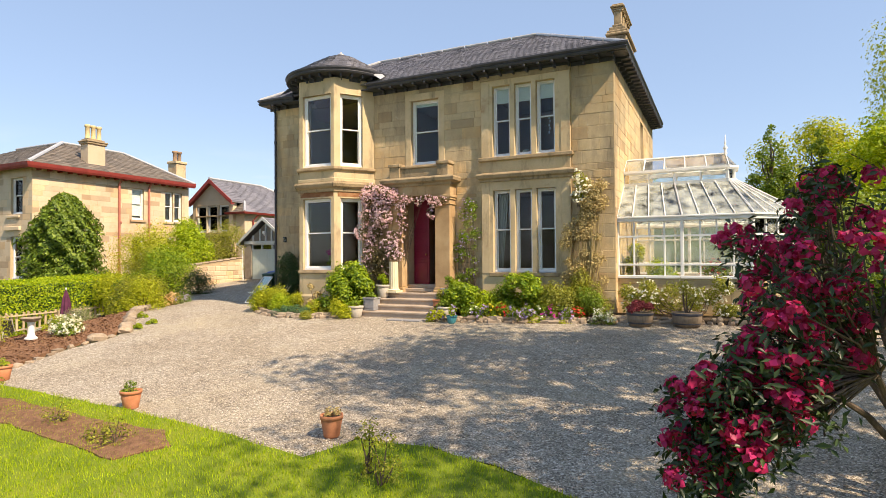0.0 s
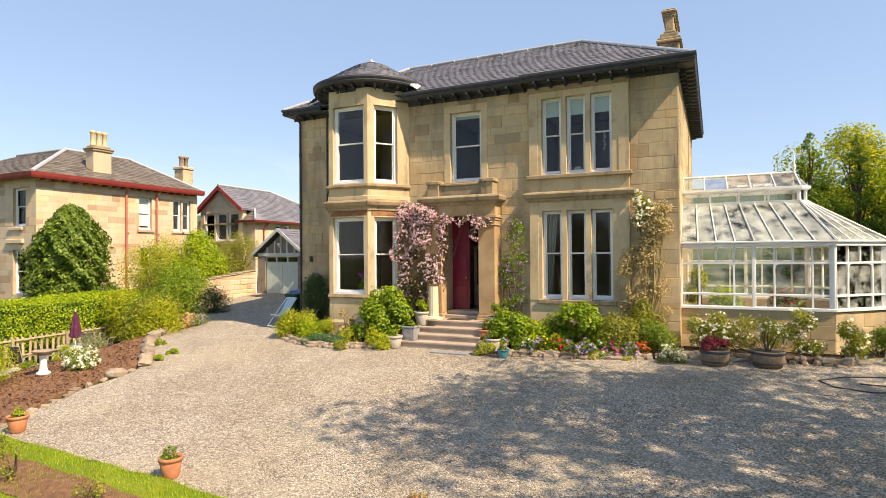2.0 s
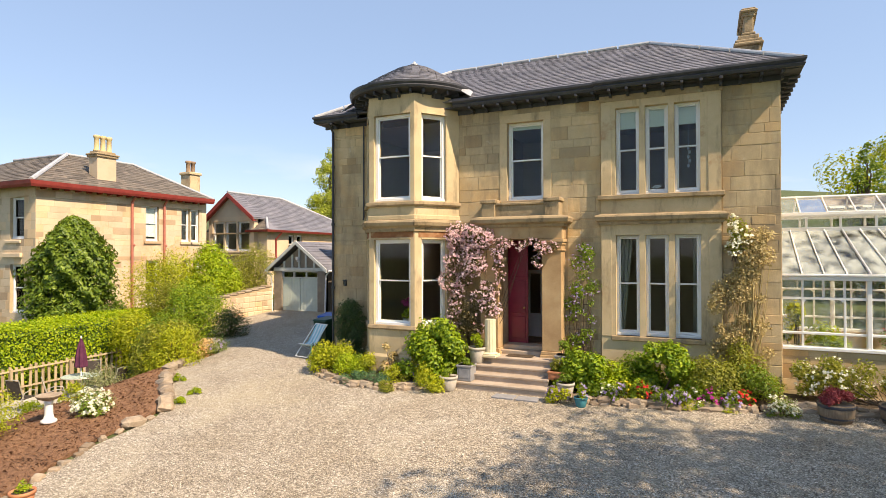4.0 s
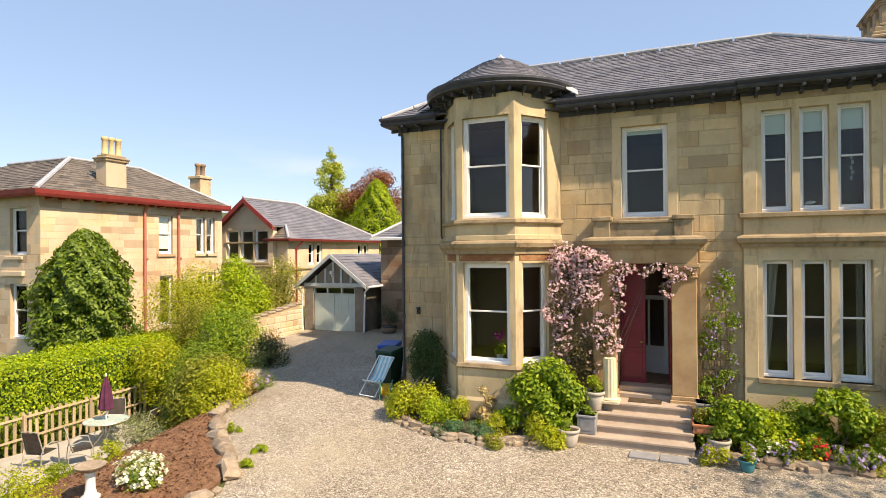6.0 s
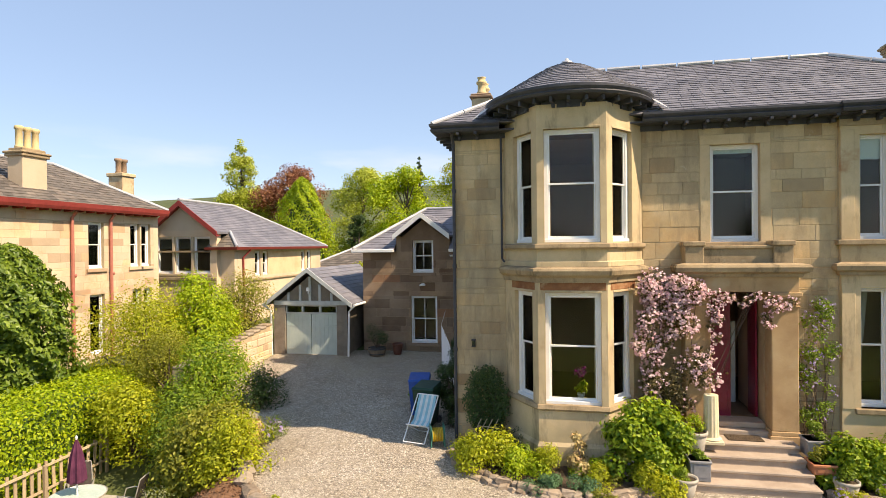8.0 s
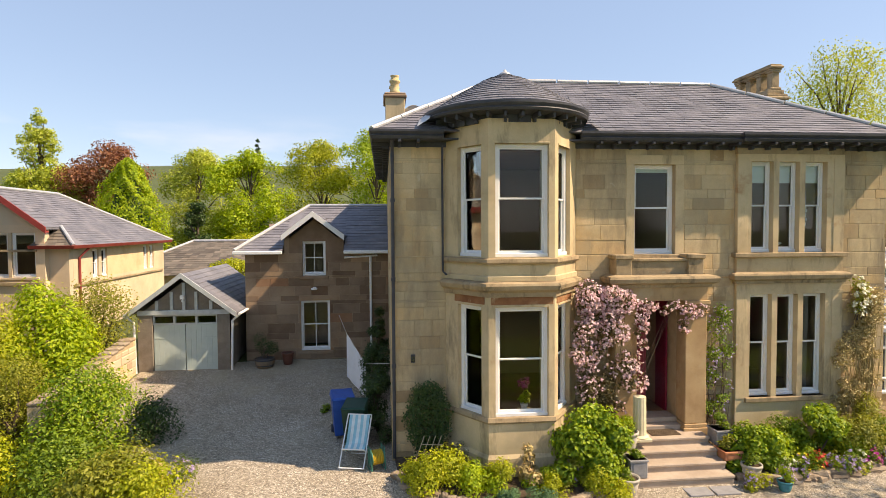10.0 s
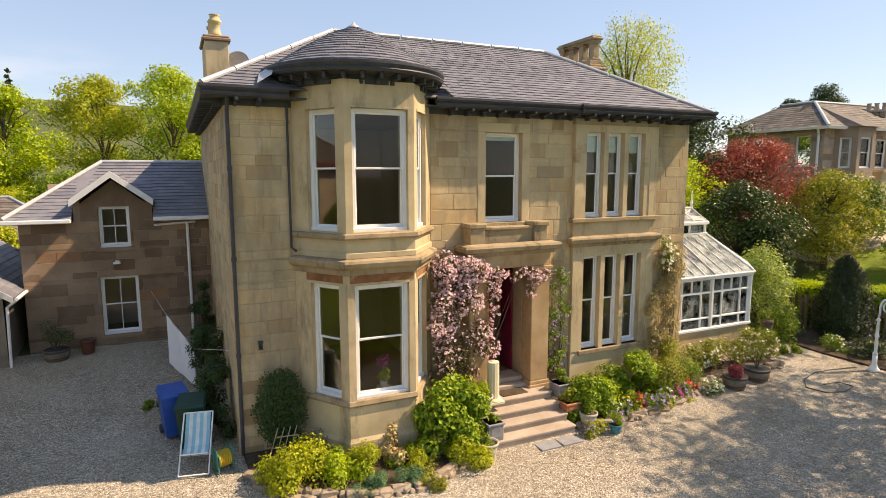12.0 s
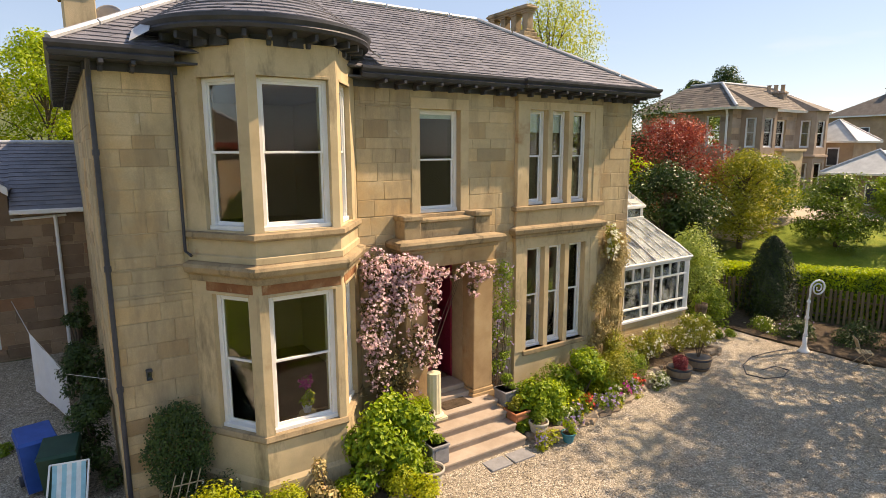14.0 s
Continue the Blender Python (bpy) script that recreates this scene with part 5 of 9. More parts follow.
for h in bh:
    window(nb, be, *h, 0.12, casing=0.06, bars=0, blind=0.9 if h[0] < 6 and h[2] > 4 else 0)
    part("window_sill", Form().box((h[0] - 0.12, -0.05, h[2] - 0.13), (h[1] + 0.12, 0.08, h[2]), 0.01, be), pink_stone, nb)
bfr = side((-42, BY0), (BX, BY0))
bfh = [(10.0, 11.0, 1.0, 3.1), (10.0, 11.0, 4.2, 6.0)]
bfw = part("front_wall", backing(bfr, 0, bfr.length - 0.41, -1.5, BE, bfh, 0.4), mortar, nb)
stonework(bfw, bfr, 0, bfr.length, -1.3, BE - 0.05, bfh, pink_stone, RNG, 0.34, (0.45, 1.1), 0, 0.006)
for h in bfh:
    window(nb, bfr, *h, 0.12, casing=0.07)
part("string_course", Form().box((9.6, 0, 3.4), (bfr.length - 0.9, 0.12, 3.6), 0.02, bfr), pink_stone, nb)
part("string_course", Form().box((9.7, 0, 4.02), (bfr.length - 1.0, 0.08, 4.15), 0.02, bfr), pink_stone, nb)
part("back_wall", Form().box((-42, BY1, -1.5), (BX, BY1 + 0.3, BE)), pink_stone, nb)
BEV = [(-42.5, BY0 - 0.45, BE + 0.12), (BX + 0.45, BY0 - 0.45, BE + 0.12), (BX + 0.45, BY1 + 0.42, BE + 0.12), (-42.5, BY1 + 0.42, BE + 0.12)]
BRV = [(-38, 19.2, 8.5), (-33.6, 19.2, 8.5), (-33.6, 22.9, 8.5), (-38, 22.9, 8.5)]
br = part("roof", Form().add(BEV + BRV, [(0, 1, 5, 4), (1, 2, 6, 5), (2, 3, 7, 6), (3, 0, 4, 7), (4, 5, 6, 7), (3, 2, 1, 0)]), old_slate, nb, "weathered brown-grey slate roof")
slates(br, (BEV[0], BEV[1], BRV[1], BRV[0]), old_slate, RNG, 0.26, 0.34)
slates(br, (BEV[1], BEV[2], BRV[2], BRV[1]), old_slate, RNG, 0.26, 0.34)
for a, b in ((BEV[1], BRV[1]), (BRV[0], BRV[1]), (BRV[1], BRV[2]), (BRV[2], BEV[2])):
    part("ridge_roll", Form().tube([Vector(a) + Vector((0, 0, 0.06)), Vector(b) + Vector((0, 0, 0.06))], 0.10 if a == BEV[1] else 0.07), lead, nb)
part("gutter", Form().sweep([(-42.5, BY0 - 0.45), (BX + 0.45, BY0 - 0.45), (BX + 0.45, BY1 + 0.42)], [(-0.14, BE - 0.08), (0.0, BE - 0.08), (0.05, BE + 0.02), (0.08, BE + 0.18), (-0.14, BE + 0.18)]), red_paint, nb, "dark red gutter")
part("soffit", Form().box((-42.4, BY0 - 0.44, BE), (BX + 0.4, BY0, BE + 0.1)).box((BX, BY0, BE), (BX + 0.4, BY1 + 0.38, BE + 0.1)), red_paint, nb)
for y in [BY0 + 0.2 + 0.5 * i for i in range(18)]:
    part("eaves_bracket", Form().box((BX + 0.01, y - 0.04, BE - 0.14), (BX + 0.36, y + 0.04, BE - 0.01), 0.01), red_paint, nb)
for y in (20.2, 22.05):
    part("downpipe", Form().tube([(BX + 0.3, y, BE - 0.1), (BX + 0.09, y, BE - 0.35), (BX + 0.09, y, -1.2)], 0.06).tube([(BX + 0.09, y, 4.0), (BX + 0.09, y + 0.12, 3.98)], 0.07), pink_paint, nb, "faded red downpipe")
nc = thing("chimney", (-31.1, 19.35, 7.0), "stout stone chimney with three buff clay pots", "chimney")
part("shaft", Form().box((-31.42, 18.86, 6.5), (-30.78, 19.84, 8.36), 0.02).box((-31.50, 18.78, 6.5), (-30.70, 19.92, 7.0), 0.03), pink_stone, nc)
part("cap", Form().box((-31.49, 18.79, 8.20), (-30.71, 19.91, 8.30), 0.02).box((-31.53, 18.75, 8.30), (-30.67, 19.95, 8.39), 0.03).box((-31.40, 18.88, 8.39), (-30.80, 19.82, 8.50), 0.02), sill_stone, nc)
for k in range(3):
    part("chimney_pot", Form().lathe([(0.14, 0), (0.14, 0.06), (0.115, 0.1), (0.11, 0.62), (0.145, 0.66), (0.145, 0.76), (0.11, 0.78), (0.085, 0.78), (0.085, 0.3)], (-31.1, 19.03 + 0.32 * k, 8.50), 14), clay_pot, nc, smooth=True)
nc2 = thing("chimney", (-34.0, 27.2, 7.0), "small stone chimney with paired pots", "chimney")
part("shaft", Form().box((-34.4, 26.8, 7.0), (-33.6, 27.6, 8.5), 0.02), dressed, nc2)
part("cap", Form().box((-34.47, 26.73, 8.5), (-33.53, 27.67, 8.68), 0.03), dressed, nc2)
for k in (0, 1):
    part("chimney_pot", Form().lathe([(0.17, 0), (0.13, 0.1), (0.13, 0.55), (0.18, 0.6), (0.18, 0.72), (0.1, 0.72)], (-34.0, 27.02 + 0.36 * k, 8.68), 12), brown_stone, nc2, smooth=True)

# ---- gabled house behind ----
gh = thing("gabled_house", (-30.5, 31.0, 0.5), "low sandstone house with a red-barged gable and smooth slate roof", "house")
GX, GY, GHX, GHZ = -30.55, 27.1, -27.6, 4.95       # ridge line, gable front, eave line and its height
g0 = side((GX - 1.8, GY), (GX + 1.8, GY))
gwin = [(0.32 + 1.02 * i, 0.32 + 1.02 * i + 0.90, 3.72, 5.50) for i in range(3)]
glow = [(0.9, 1.75, 0.9, 2.0), (1.9, 2.75, 0.9, 2.0)]
part("front_wall", backing(g0, 0, 3.6, -1, 5.80, gwin + glow, 0.35), pink_stone, gh)
part("gable_wall", Form().solid([g0(0, -0.35, 5.8), g0(3.6, -0.35, 5.8), g0(1.8, -0.35, 7.06)], [g0(0, 0, 5.8), g0(3.6, 0, 5.8), g0(1.8, 0, 7.06)]), pink_stone, gh)
for h in gwin:
    window(gh, g0, *h, 0.1, rail=0.60, casing=0.08)
for h in glow:
    window(gh, g0, *h, 0.1, casing=0.07)
part("transom", Form().box((0.28, -0.06, 4.74), (3.32, 0.05, 4.83), 0.015, g0), sill_stone, gh)
part("window_sill", Form().box((0.2, -0.05, 3.62), (3.4, 0.06, 3.72), 0.015, g0), pink_stone, gh)
part("string_course", Form().box((0, 0, 3.40), (3.6, 0.08, 3.54), 0.02, g0), sill_stone, gh)
g1 = side((GX + 1.8, GY + 0.3), (GHX - 0.4, GY + 0.3))
part("front_wall", backing(g1, 0, g1.length, -1, 4.95, [], 0.3), pink_stone, gh)
g2 = side((GHX - 0.4, GY + 0.3), (GHX - 0.4, 37.2))
g2w = [(1.9, 2.45, 3.5, 4.75), (2.7, 3.25, 3.5, 4.75), (7.3, 7.85, 3.5, 4.75), (8.1, 8.65, 3.5, 4.75)]
part("side_wall", backing(g2, 0.31, g2.length, -1, 4.93, g2w, 0.3), pink_stone, gh)
for h in g2w:
    window(gh, g2, *h, 0.08, casing=0.07)
part("string_course", Form().box((0.32, 0, 3.25), (g2.length, 0.08, 3.36), 0.02, g2), sill_stone, gh)
part("side_wall", Form().box((2 * GX - GHX + 0.4, GY + 0.4, -1), (2 * GX - GHX + 0.7, 37.2, 4.93)), pink_stone, gh)
part("back_wall", Form().box((2 * GX - GHX + 0.4, 37.2, -1), (GHX - 0.4, 37.5, 4.93)), pink_stone, gh)
for sx in (-1, 1):
    foot, tip = (GX + sx * 1.98, GY - 0.28, 5.72), (GX, GY - 0.28, 7.24)
    eave, slope = GX + sx * (GHX - GX), (7.24 - GHZ) / (GHX - GX)
    back = [(eave, GY + 0.8, GHZ), (eave, 37.7, GHZ), (GX, 31.6, 7.24), (GX, GY + 0.8, 7.24)]
    front = [(GX + sx * 1.98, GY - 0.28, 7.24 - slope * 1.98), (GX + sx * 1.98, GY + 0.8, 7.24 - slope * 1.98), (GX, GY + 0.8, 7.24), tip]
    for q in (back, front):
        rp = part("roof", Form().solid([(x, y, z - 0.08) for x, y, z in q], q), slate, gh, "smooth blue-grey slate roof")
        slates(rp, q if sx > 0 else [q[1], q[0], q[3], q[2]], slate, RNG, 0.2, 0.3)
    part("bargeboard", Form().solid([(GX, GY - 0.31, 6.98), (foot[0] + sx * 0.03, GY - 0.31, 5.46), (foot[0] + sx * 0.03, GY - 0.31, 5.72), (GX, GY - 0.31, 7.25)], [(GX, GY - 0.25, 6.98), (foot[0] + sx * 0.03, GY - 0.25, 5.46), (foot[0] + sx * 0.03, GY - 0.25, 5.72), (GX, GY - 0.25, 7.25)]), red_paint, gh)
    part("verge_soffit", Form().solid([(GX, GY - 0.25, 7.02), (foot[0], GY - 0.25, 5.50), (foot[0], GY, 5.50), (GX, GY, 7.02)], [(GX, GY - 0.25, 7.06), (foot[0], GY - 0.25, 5.54), (foot[0], GY, 5.54), (GX, GY, 7.06)]), red_paint, gh)
part("roof_end", Form().add([(GHX, 37.7, GHZ), (2 * GX - GHX, 37.7, GHZ), (GX, 31.6, 7.24)], [(0, 1, 2)]), slate, gh)
pent = [(GX + 1.25, GY - 0.12, GHZ), (GHX, GY - 0.12, GHZ), (GHX - 0.95, GY + 0.85, 5.70), (GX + 1.75, GY + 0.85, 5.70)]
pp = part("pent_roof", Form().solid([(x, y, z - 0.07) for x, y, z in pent], pent), old_slate, gh, "weathered brown slate pent roof")
slates(pp, pent, old_slate, RNG, 0.2, 0.3)
hipside = [(GHX, GY - 0.12, GHZ), (GHX, GY + 0.82, GHZ), (GHX - 0.95, GY + 0.85, 5.70)]
part("pent_roof", Form().solid([(x, y, z - 0.07) for x, y, z in hipside], hipside), slate, gh)
for a, b in ((tip, (GX, 31.6, 7.24)), ((GX, 31.6, 7.24), (GHX, 37.7, GHZ)), (pent[1], pent[2])):
    part("ridge_roll", Form().tube([Vector(a) + Vector((0, 0, 0.05)), Vector(b) + Vector((0, 0, 0.05))], 0.07), lead, gh)
part("gutter", Form().sweep([(GX + 1.25, GY - 0.12), (GHX, GY - 0.12), (GHX, 37.7)], [(-0.1, GHZ - 0.10), (0.0, GHZ - 0.10), (0.06, GHZ + 0.03), (-0.1, GHZ + 0.04)]), red_paint, gh)
part("downpipe", Form().tube([(GHX - 0.05, GY + 1.2, GHZ - 0.1), (GHX - 0.34, GY + 1.0, GHZ - 0.5), (GHX - 0.34, GY + 1.0, 0.2)], 0.05), red_paint, gh)
# hipped bungalow behind the garage
bg = thing("bungalow", (-24.0, 45.0, 1.6), "low bungalow with a brown hipped slate roof", "house")
part("wall", Form().box((-32.6, 42, 0), (-21.6, 50, 2.6)), pink_stone, bg)
QE = [(-33.2, 41.4, 2.6), (-21.0, 41.4, 2.6), (-21.0, 50.6, 2.6), (-33.2, 50.6, 2.6)]
QR = [(-29.0, 46, 4.7), (-25.1, 46, 4.7)]
qr = part("roof", Form().add(QE + QR, [(0, 1, 5, 4), (1, 2, 5), (2, 3, 4, 5), (3, 0, 4), (3, 2, 1, 0)]), old_slate, bg)
slates(qr, (QE[0], QE[1], QR[1], QR[0]), old_slate, RNG, 0.3, 0.5)
for a, b in ((QE[0], QR[0]), (QR[0], QR[1]), (QE[1], QR[1])):
    part("ridge_roll", Form().tube([Vector(a) + Vector((0, 0, 0.05)), Vector(b) + Vector((0, 0, 0.05))], 0.09), lead, bg)

villa_stone = surface("pinkish_brown_stone", [(0.25, (0.30, 0.225, 0.17)), (0.5, (0.40, 0.31, 0.24)), (0.8, (0.48, 0.39, 0.31))], 1.0, 0.92, 0.4, 40.0, STONE_VARY, fine=0.3)
# ---- large villa across the other garden ----
ov = thing("far_villa", (26.0, 30.0, 1.0), "large brown sandstone villa with bay windows and an arched porch", "house")
CX0, CY0, CE = 22.0, 25.5, 8.0
cl = side((CX0, 32.2), (CX0, CY0))
clh = [(0.9, 1.7, 5.3, 7.5), (1.9, 2.7, 5.3, 7.5), (4.9, 5.9, 5.3, 7.5)]
cw = part("side_wall", backing(cl, 0, cl.length, -2.8, CE, clh, 0.4), mortar, ov)
stonework(cw, cl, 0, cl.length, 0, CE, clh, villa_stone, RNG, 0.4, (0.5, 1.2))
for h in clh:
    window(ov, cl, *h, 0.12)
cf = side((CX0, CY0), (33.0, CY0))
cfh = [(5.2, 6.4, 5.2, 7.3)]
cw = part("front_wall", backing(cf, 0.41, cf.length, -2.8, CE, cfh, 0.4), mortar, ov)
stonework(cw, cf, 0, cf.length, 0, CE, cfh, villa_stone, RNG, 0.4, (0.5, 1.2))
window(ov, cf, *cfh[0], 0.12)
for bx in (2.4, 9.2):
    pl = [cf(bx - 1.5, 0, 0)[:2], cf(bx - 0.85, 1.0, 0)[:2], cf(bx + 0.85, 1.0, 0)[:2], cf(bx + 1.5, 0, 0)[:2]]
    for p, q in zip(pl, pl[1:]):
        fr = side(p, q)
        L = fr.length
        hs = [(0.3, L - 0.3, 1.6, 4.0), (0.3, L - 0.3, 5.2, 7.3)]
        part("bay_wall", backing(fr, 0, L, -2.8, CE, hs, 0.3), villa_stone, ov)
        for h in hs:
            window(ov, fr, *h, 0.1)
    part("string_course", Form().sweep(pl, [(0, 4.4), (0.15, 4.45), (0.15, 4.6), (0, 4.65)]), villa_stone, ov)
    eav = [cf(bx - 1.8, -2.8, CE), cf(bx - 1.05, 1.35, CE), cf(bx + 1.05, 1.35, CE), cf(bx + 1.8, -2.8, CE)]
    top = [cf(bx - 0.4, -2.8, CE + 1.9), cf(bx, -2.4, CE + 1.95), cf(bx, -2.4, CE + 1.95), cf(bx + 0.4, -2.8, CE + 1.9)]
    part("bay_roof", Form().solid(eav, top), old_slate, ov)
ar = Form()
arch = [(0.75 * math.cos(t), 3.3 + 0.75 * math.sin(t)) for t in [math.pi * k / 12 for k in range(13)]]
outer = [(-1.35, 0.2), (-1.35, 4.9), (1.35, 4.9), (1.35, 0.2)]
for (x0, z0), (x1, z1) in zip(arch, arch[1:]):
    ar.solid([cf(5.8 + x0, 0, z0), cf(5.8 + x1, 0, z1), cf(5.8 + x1, 0, 4.9), cf(5.8 + x0, 0, 4.9)], [cf(5.8 + x0, 0.9, z0), cf(5.8 + x1, 0.9, z1), cf(5.8 + x1, 0.9, 4.9), cf(5.8 + x0, 0.9, 4.9)])
for sx in (-1, 1):
    ar.box((5.8 + sx * 0.75, 0, 0), (5.8 + sx * 1.35, 0.9, 4.9), 0, cf)
part("porch", ar, dressed, ov, "arched sandstone porch")
part("porch_cornice", Form().box((4.3, 0, 4.9), (7.3, 1.05, 5.1), 0.02, cf), dressed, ov)
part("door", Form().box((5.1, 0.01, 0.5), (6.5, 0.06, 4.0), 0, cf), room_floor, ov)
CEV = [(CX0 - 0.5, CY0 - 0.5, CE), (33.5, CY0 - 0.5, CE), (33.5, 32.7, CE), (CX0 - 0.5, 32.7, CE)]
CRV = [(24.7, 28.0, 10.05), (30.6, 28.0, 10.05), (30.6, 30.3, 10.05), (24.7, 30.3, 10.05)]
cr = part("roof", Form().add(CEV + CRV, [(0, 1, 5, 4), (1, 2, 6, 5), (2, 3, 7, 6), (3, 0, 4, 7), (4, 5, 6, 7), (3, 2, 1, 0)]), old_slate, ov)
slates(cr, (CEV[3], CEV[0], CRV[0], CRV[3]), old_slate, RNG, 0.3, 0.4)
slates(cr, (CEV[0], CEV[1], CRV[1], CRV[0]), old_slate, RNG, 0.3, 0.4)
part("gutter", Form().sweep([(CX0 - 0.5, 32.7), (CX0 - 0.5, CY0 - 0.5), (33.5, CY0 - 0.5)], [(-0.1, CE - 0.15), (0.0, CE - 0.15), (0.06, CE + 0.02), (-0.1, CE + 0.04)]), white_paint, ov)
for a, b in ((CEV[0], CRV[0]), (CRV[0], CRV[3]), (CRV[0], CRV[1]), (CEV[1], CRV[1])):
    part("ridge_roll", Form().tube([Vector(a) + Vector((0, 0, 0.06)), Vector(b) + Vector((0, 0, 0.06))], 0.10), lead, ov)
part("downpipe", Form().tube([cl(6.5, 0.4, CE - 0.1), cl(6.4, 0.1, CE - 0.5), cl(6.4, 0.1, 0.5)], 0.07), white_paint, ov)
for k in range(3):
    cc = thing("chimney", (29.5 + 0.8 * k, 31.5, 10.5), "narrow dark chimney on the far villa", "chimney")
    part("shaft", Form().box((29.3 + 0.8 * k, 31.2, 10.0), (29.8 + 0.8 * k, 31.7, 11.4), 0.03).box((29.22 + 0.8 * k, 31.12, 11.2), (29.88 + 0.8 * k, 31.78, 11.35), 0.03), villa_stone, cc)
    part("chimney_pot", Form().lathe([(0.2, 0), (0.16, 0.1), (0.15, 0.45), (0.2, 0.5), (0.1, 0.5)], (29.55 + 0.8 * k, 31.45, 11.4), 10), villa_stone, cc)
    cc.matrix_basis = pose(32.8 + 0.22 * k, 31.5 - 0.43 * k, 10.5 - 0.55)
ov.matrix_basis = pose(26.0 + 3.0, 30.0 + 4.5, 1.0 + 1.2) @ Matrix.Diagonal((1.15, 1.15, 1.0, 1.0))
fv = thing("distant_villa", (46.0, 30.0, 1.0), "dark stone villa with slate gables further off", "house")
part("wall", Form().box((42, 28.5, 0), (55, 38, 9.0)), villa_stone, fv)
part("roof", Form().add([(41.5, 28, 9), (55.5, 28, 9), (55.5, 38.5, 9), (41.5, 38.5, 9), (45.5, 33, 11.8), (51.5, 33, 11.8)], [(0, 1, 5, 4), (1, 2, 5), (2, 3, 4, 5), (3, 0, 4)]), old_slate, fv)
part("chimney", Form().box((45.4, 32.7, 10), (45.9, 33.3, 12.5), 0.03).box((45.33, 32.63, 12.3), (45.97, 33.37, 12.42), 0.02), villa_stone, fv)
for wy in (30.2, 33.2, 36.2):
    for wz in (1.8, 5.6):
        fw = part("window", Form().box((41.93, wy, wz), (42.01, wy + 1.15, wz + 2.1), 0.01), white_paint, fv)
        part("pane", Form().box((41.915, wy + 0.1, wz + 0.12), (41.926, wy + 1.05, wz + 1.02)).box((41.915, wy + 0.1, wz + 1.1), (41.926, wy + 1.05, wz + 2.0)), dark_paint, fw)
part("eaves_gutter", Form().box((41.4, 27.9, 8.9), (41.52, 38.6, 9.06)), white_paint, fv)
part("bay", Form().prism([(42.0, 31.0), (40.9, 31.6), (40.9, 33.0), (42.0, 33.6)], -0.5, 4.9), villa_stone, fv)
fv.matrix_basis = pose(46.0 + 24.0, 30.0 + 3.5, 2.2)
# pale-roofed garden buildings beside the far villa
lead_roof = surface("pale_grey_roof_sheet", [(0.3, (0.42, 0.43, 0.42)), (0.7, (0.58, 0.59, 0.57))], 2.0, 0.6, 0.2, 30.0)
for (px, py, hw, hd, z0, z1, lab) in ((39.8, 29.0, 2.4, 2.4, 6.9, 8.7, "square stone porch with a pale pyramid roof"), (29.6, 21.8, 3.2, 2.4, 4.75, 6.2, "garden room with a pale hipped roof")):
    gr_ = thing("garden_room", (px, py, 1.5), lab, "outbuilding")
    part("wall", Form().box((px - hw + 0.3, py - hd + 0.3, 1.2), (px + hw - 0.3, py + hd - 0.3, z0), 0.02), villa_stone, gr_)
    rid = max(0.05, hw - hd)
    part("roof", Form().solid([(px - hw, py - hd, z0), (px + hw, py - hd, z0), (px + hw, py + hd, z0), (px - hw, py + hd, z0)], [(px - rid, py - 0.05, z1), (px + rid, py - 0.05, z1), (px + rid, py + 0.05, z1), (px - rid, py + 0.05, z1)]), lead_roof, gr_, "pale grey hipped roof")
    for sx in (-1, 1):
        for sy in (-1, 1):
            part("hip_roll", Form().tube([(px + sx * hw, py + sy * hd, z0 + 0.05), (px + sx * rid, py, z1 + 0.05)], 0.07), lead, gr_)
    part("gutter", Form().sweep([(px - hw, py + hd), (px - hw, py - hd), (px + hw, py - hd)], [(-0.1, z0 - 0.12), (0.03, z0 - 0.12), (0.06, z0 + 0.02), (-0.1, z0 + 0.03)]), white_paint, gr_)
    for k in range(2):
        wy_ = py - 1.1 + 1.3 * k
        wf_ = part("window", Form().box((px - hw + 0.24, wy_, z0 - 2.0), (px - hw + 0.305, wy_ + 0.9, z0 - 0.5), 0.01), white_paint, gr_)
        part("pane", Form().box((px - hw + 0.226, wy_ + 0.08, z0 - 1.9), (px - hw + 0.238, wy_ + 0.82, z0 - 0.6)), dark_paint, wf_)


# ---- plants ----
NP = np.random.default_rng(5)


def leaf_mesh(name, pts, nrm, size, mat, aspect=0.55, jitter=0.35, droop=0.0):
    """Many small folded leaves: one at each point, lying across its normal."""
    n = len(pts)
    nrm = nrm + NP.normal(0, jitter, (n, 3))
    nrm /= np.linalg.norm(nrm, axis=1, keepdims=True) + 1e-9
    d = NP.normal(0, 1, (n, 3))
    d[:, 2] -= droop
    d -= nrm * (d * nrm).sum(1, keepdims=True)
    d /= np.linalg.norm(d, axis=1, keepdims=True) + 1e-9
    w = np.cross(nrm, d)
    s = size * NP.uniform(0.6, 1.3, (n, 1))
    lift = nrm * s * 0.12
    v = np.stack([pts - d * s * 0.5, pts + w * s * aspect * 0.5 + lift - d * s * 0.05, pts + d * s * 0.5 - lift * 0.6, pts - w * s * aspect * 0.5 + lift - d * s * 0.05], 1).reshape(-1, 3)
    k = np.arange(n)[:, None] * 4
    f = np.concatenate([k + np.array([[0, 1, 2]]), k + np.array([[0, 2, 3]])])
    return quick_mesh(name, v, f, mat)


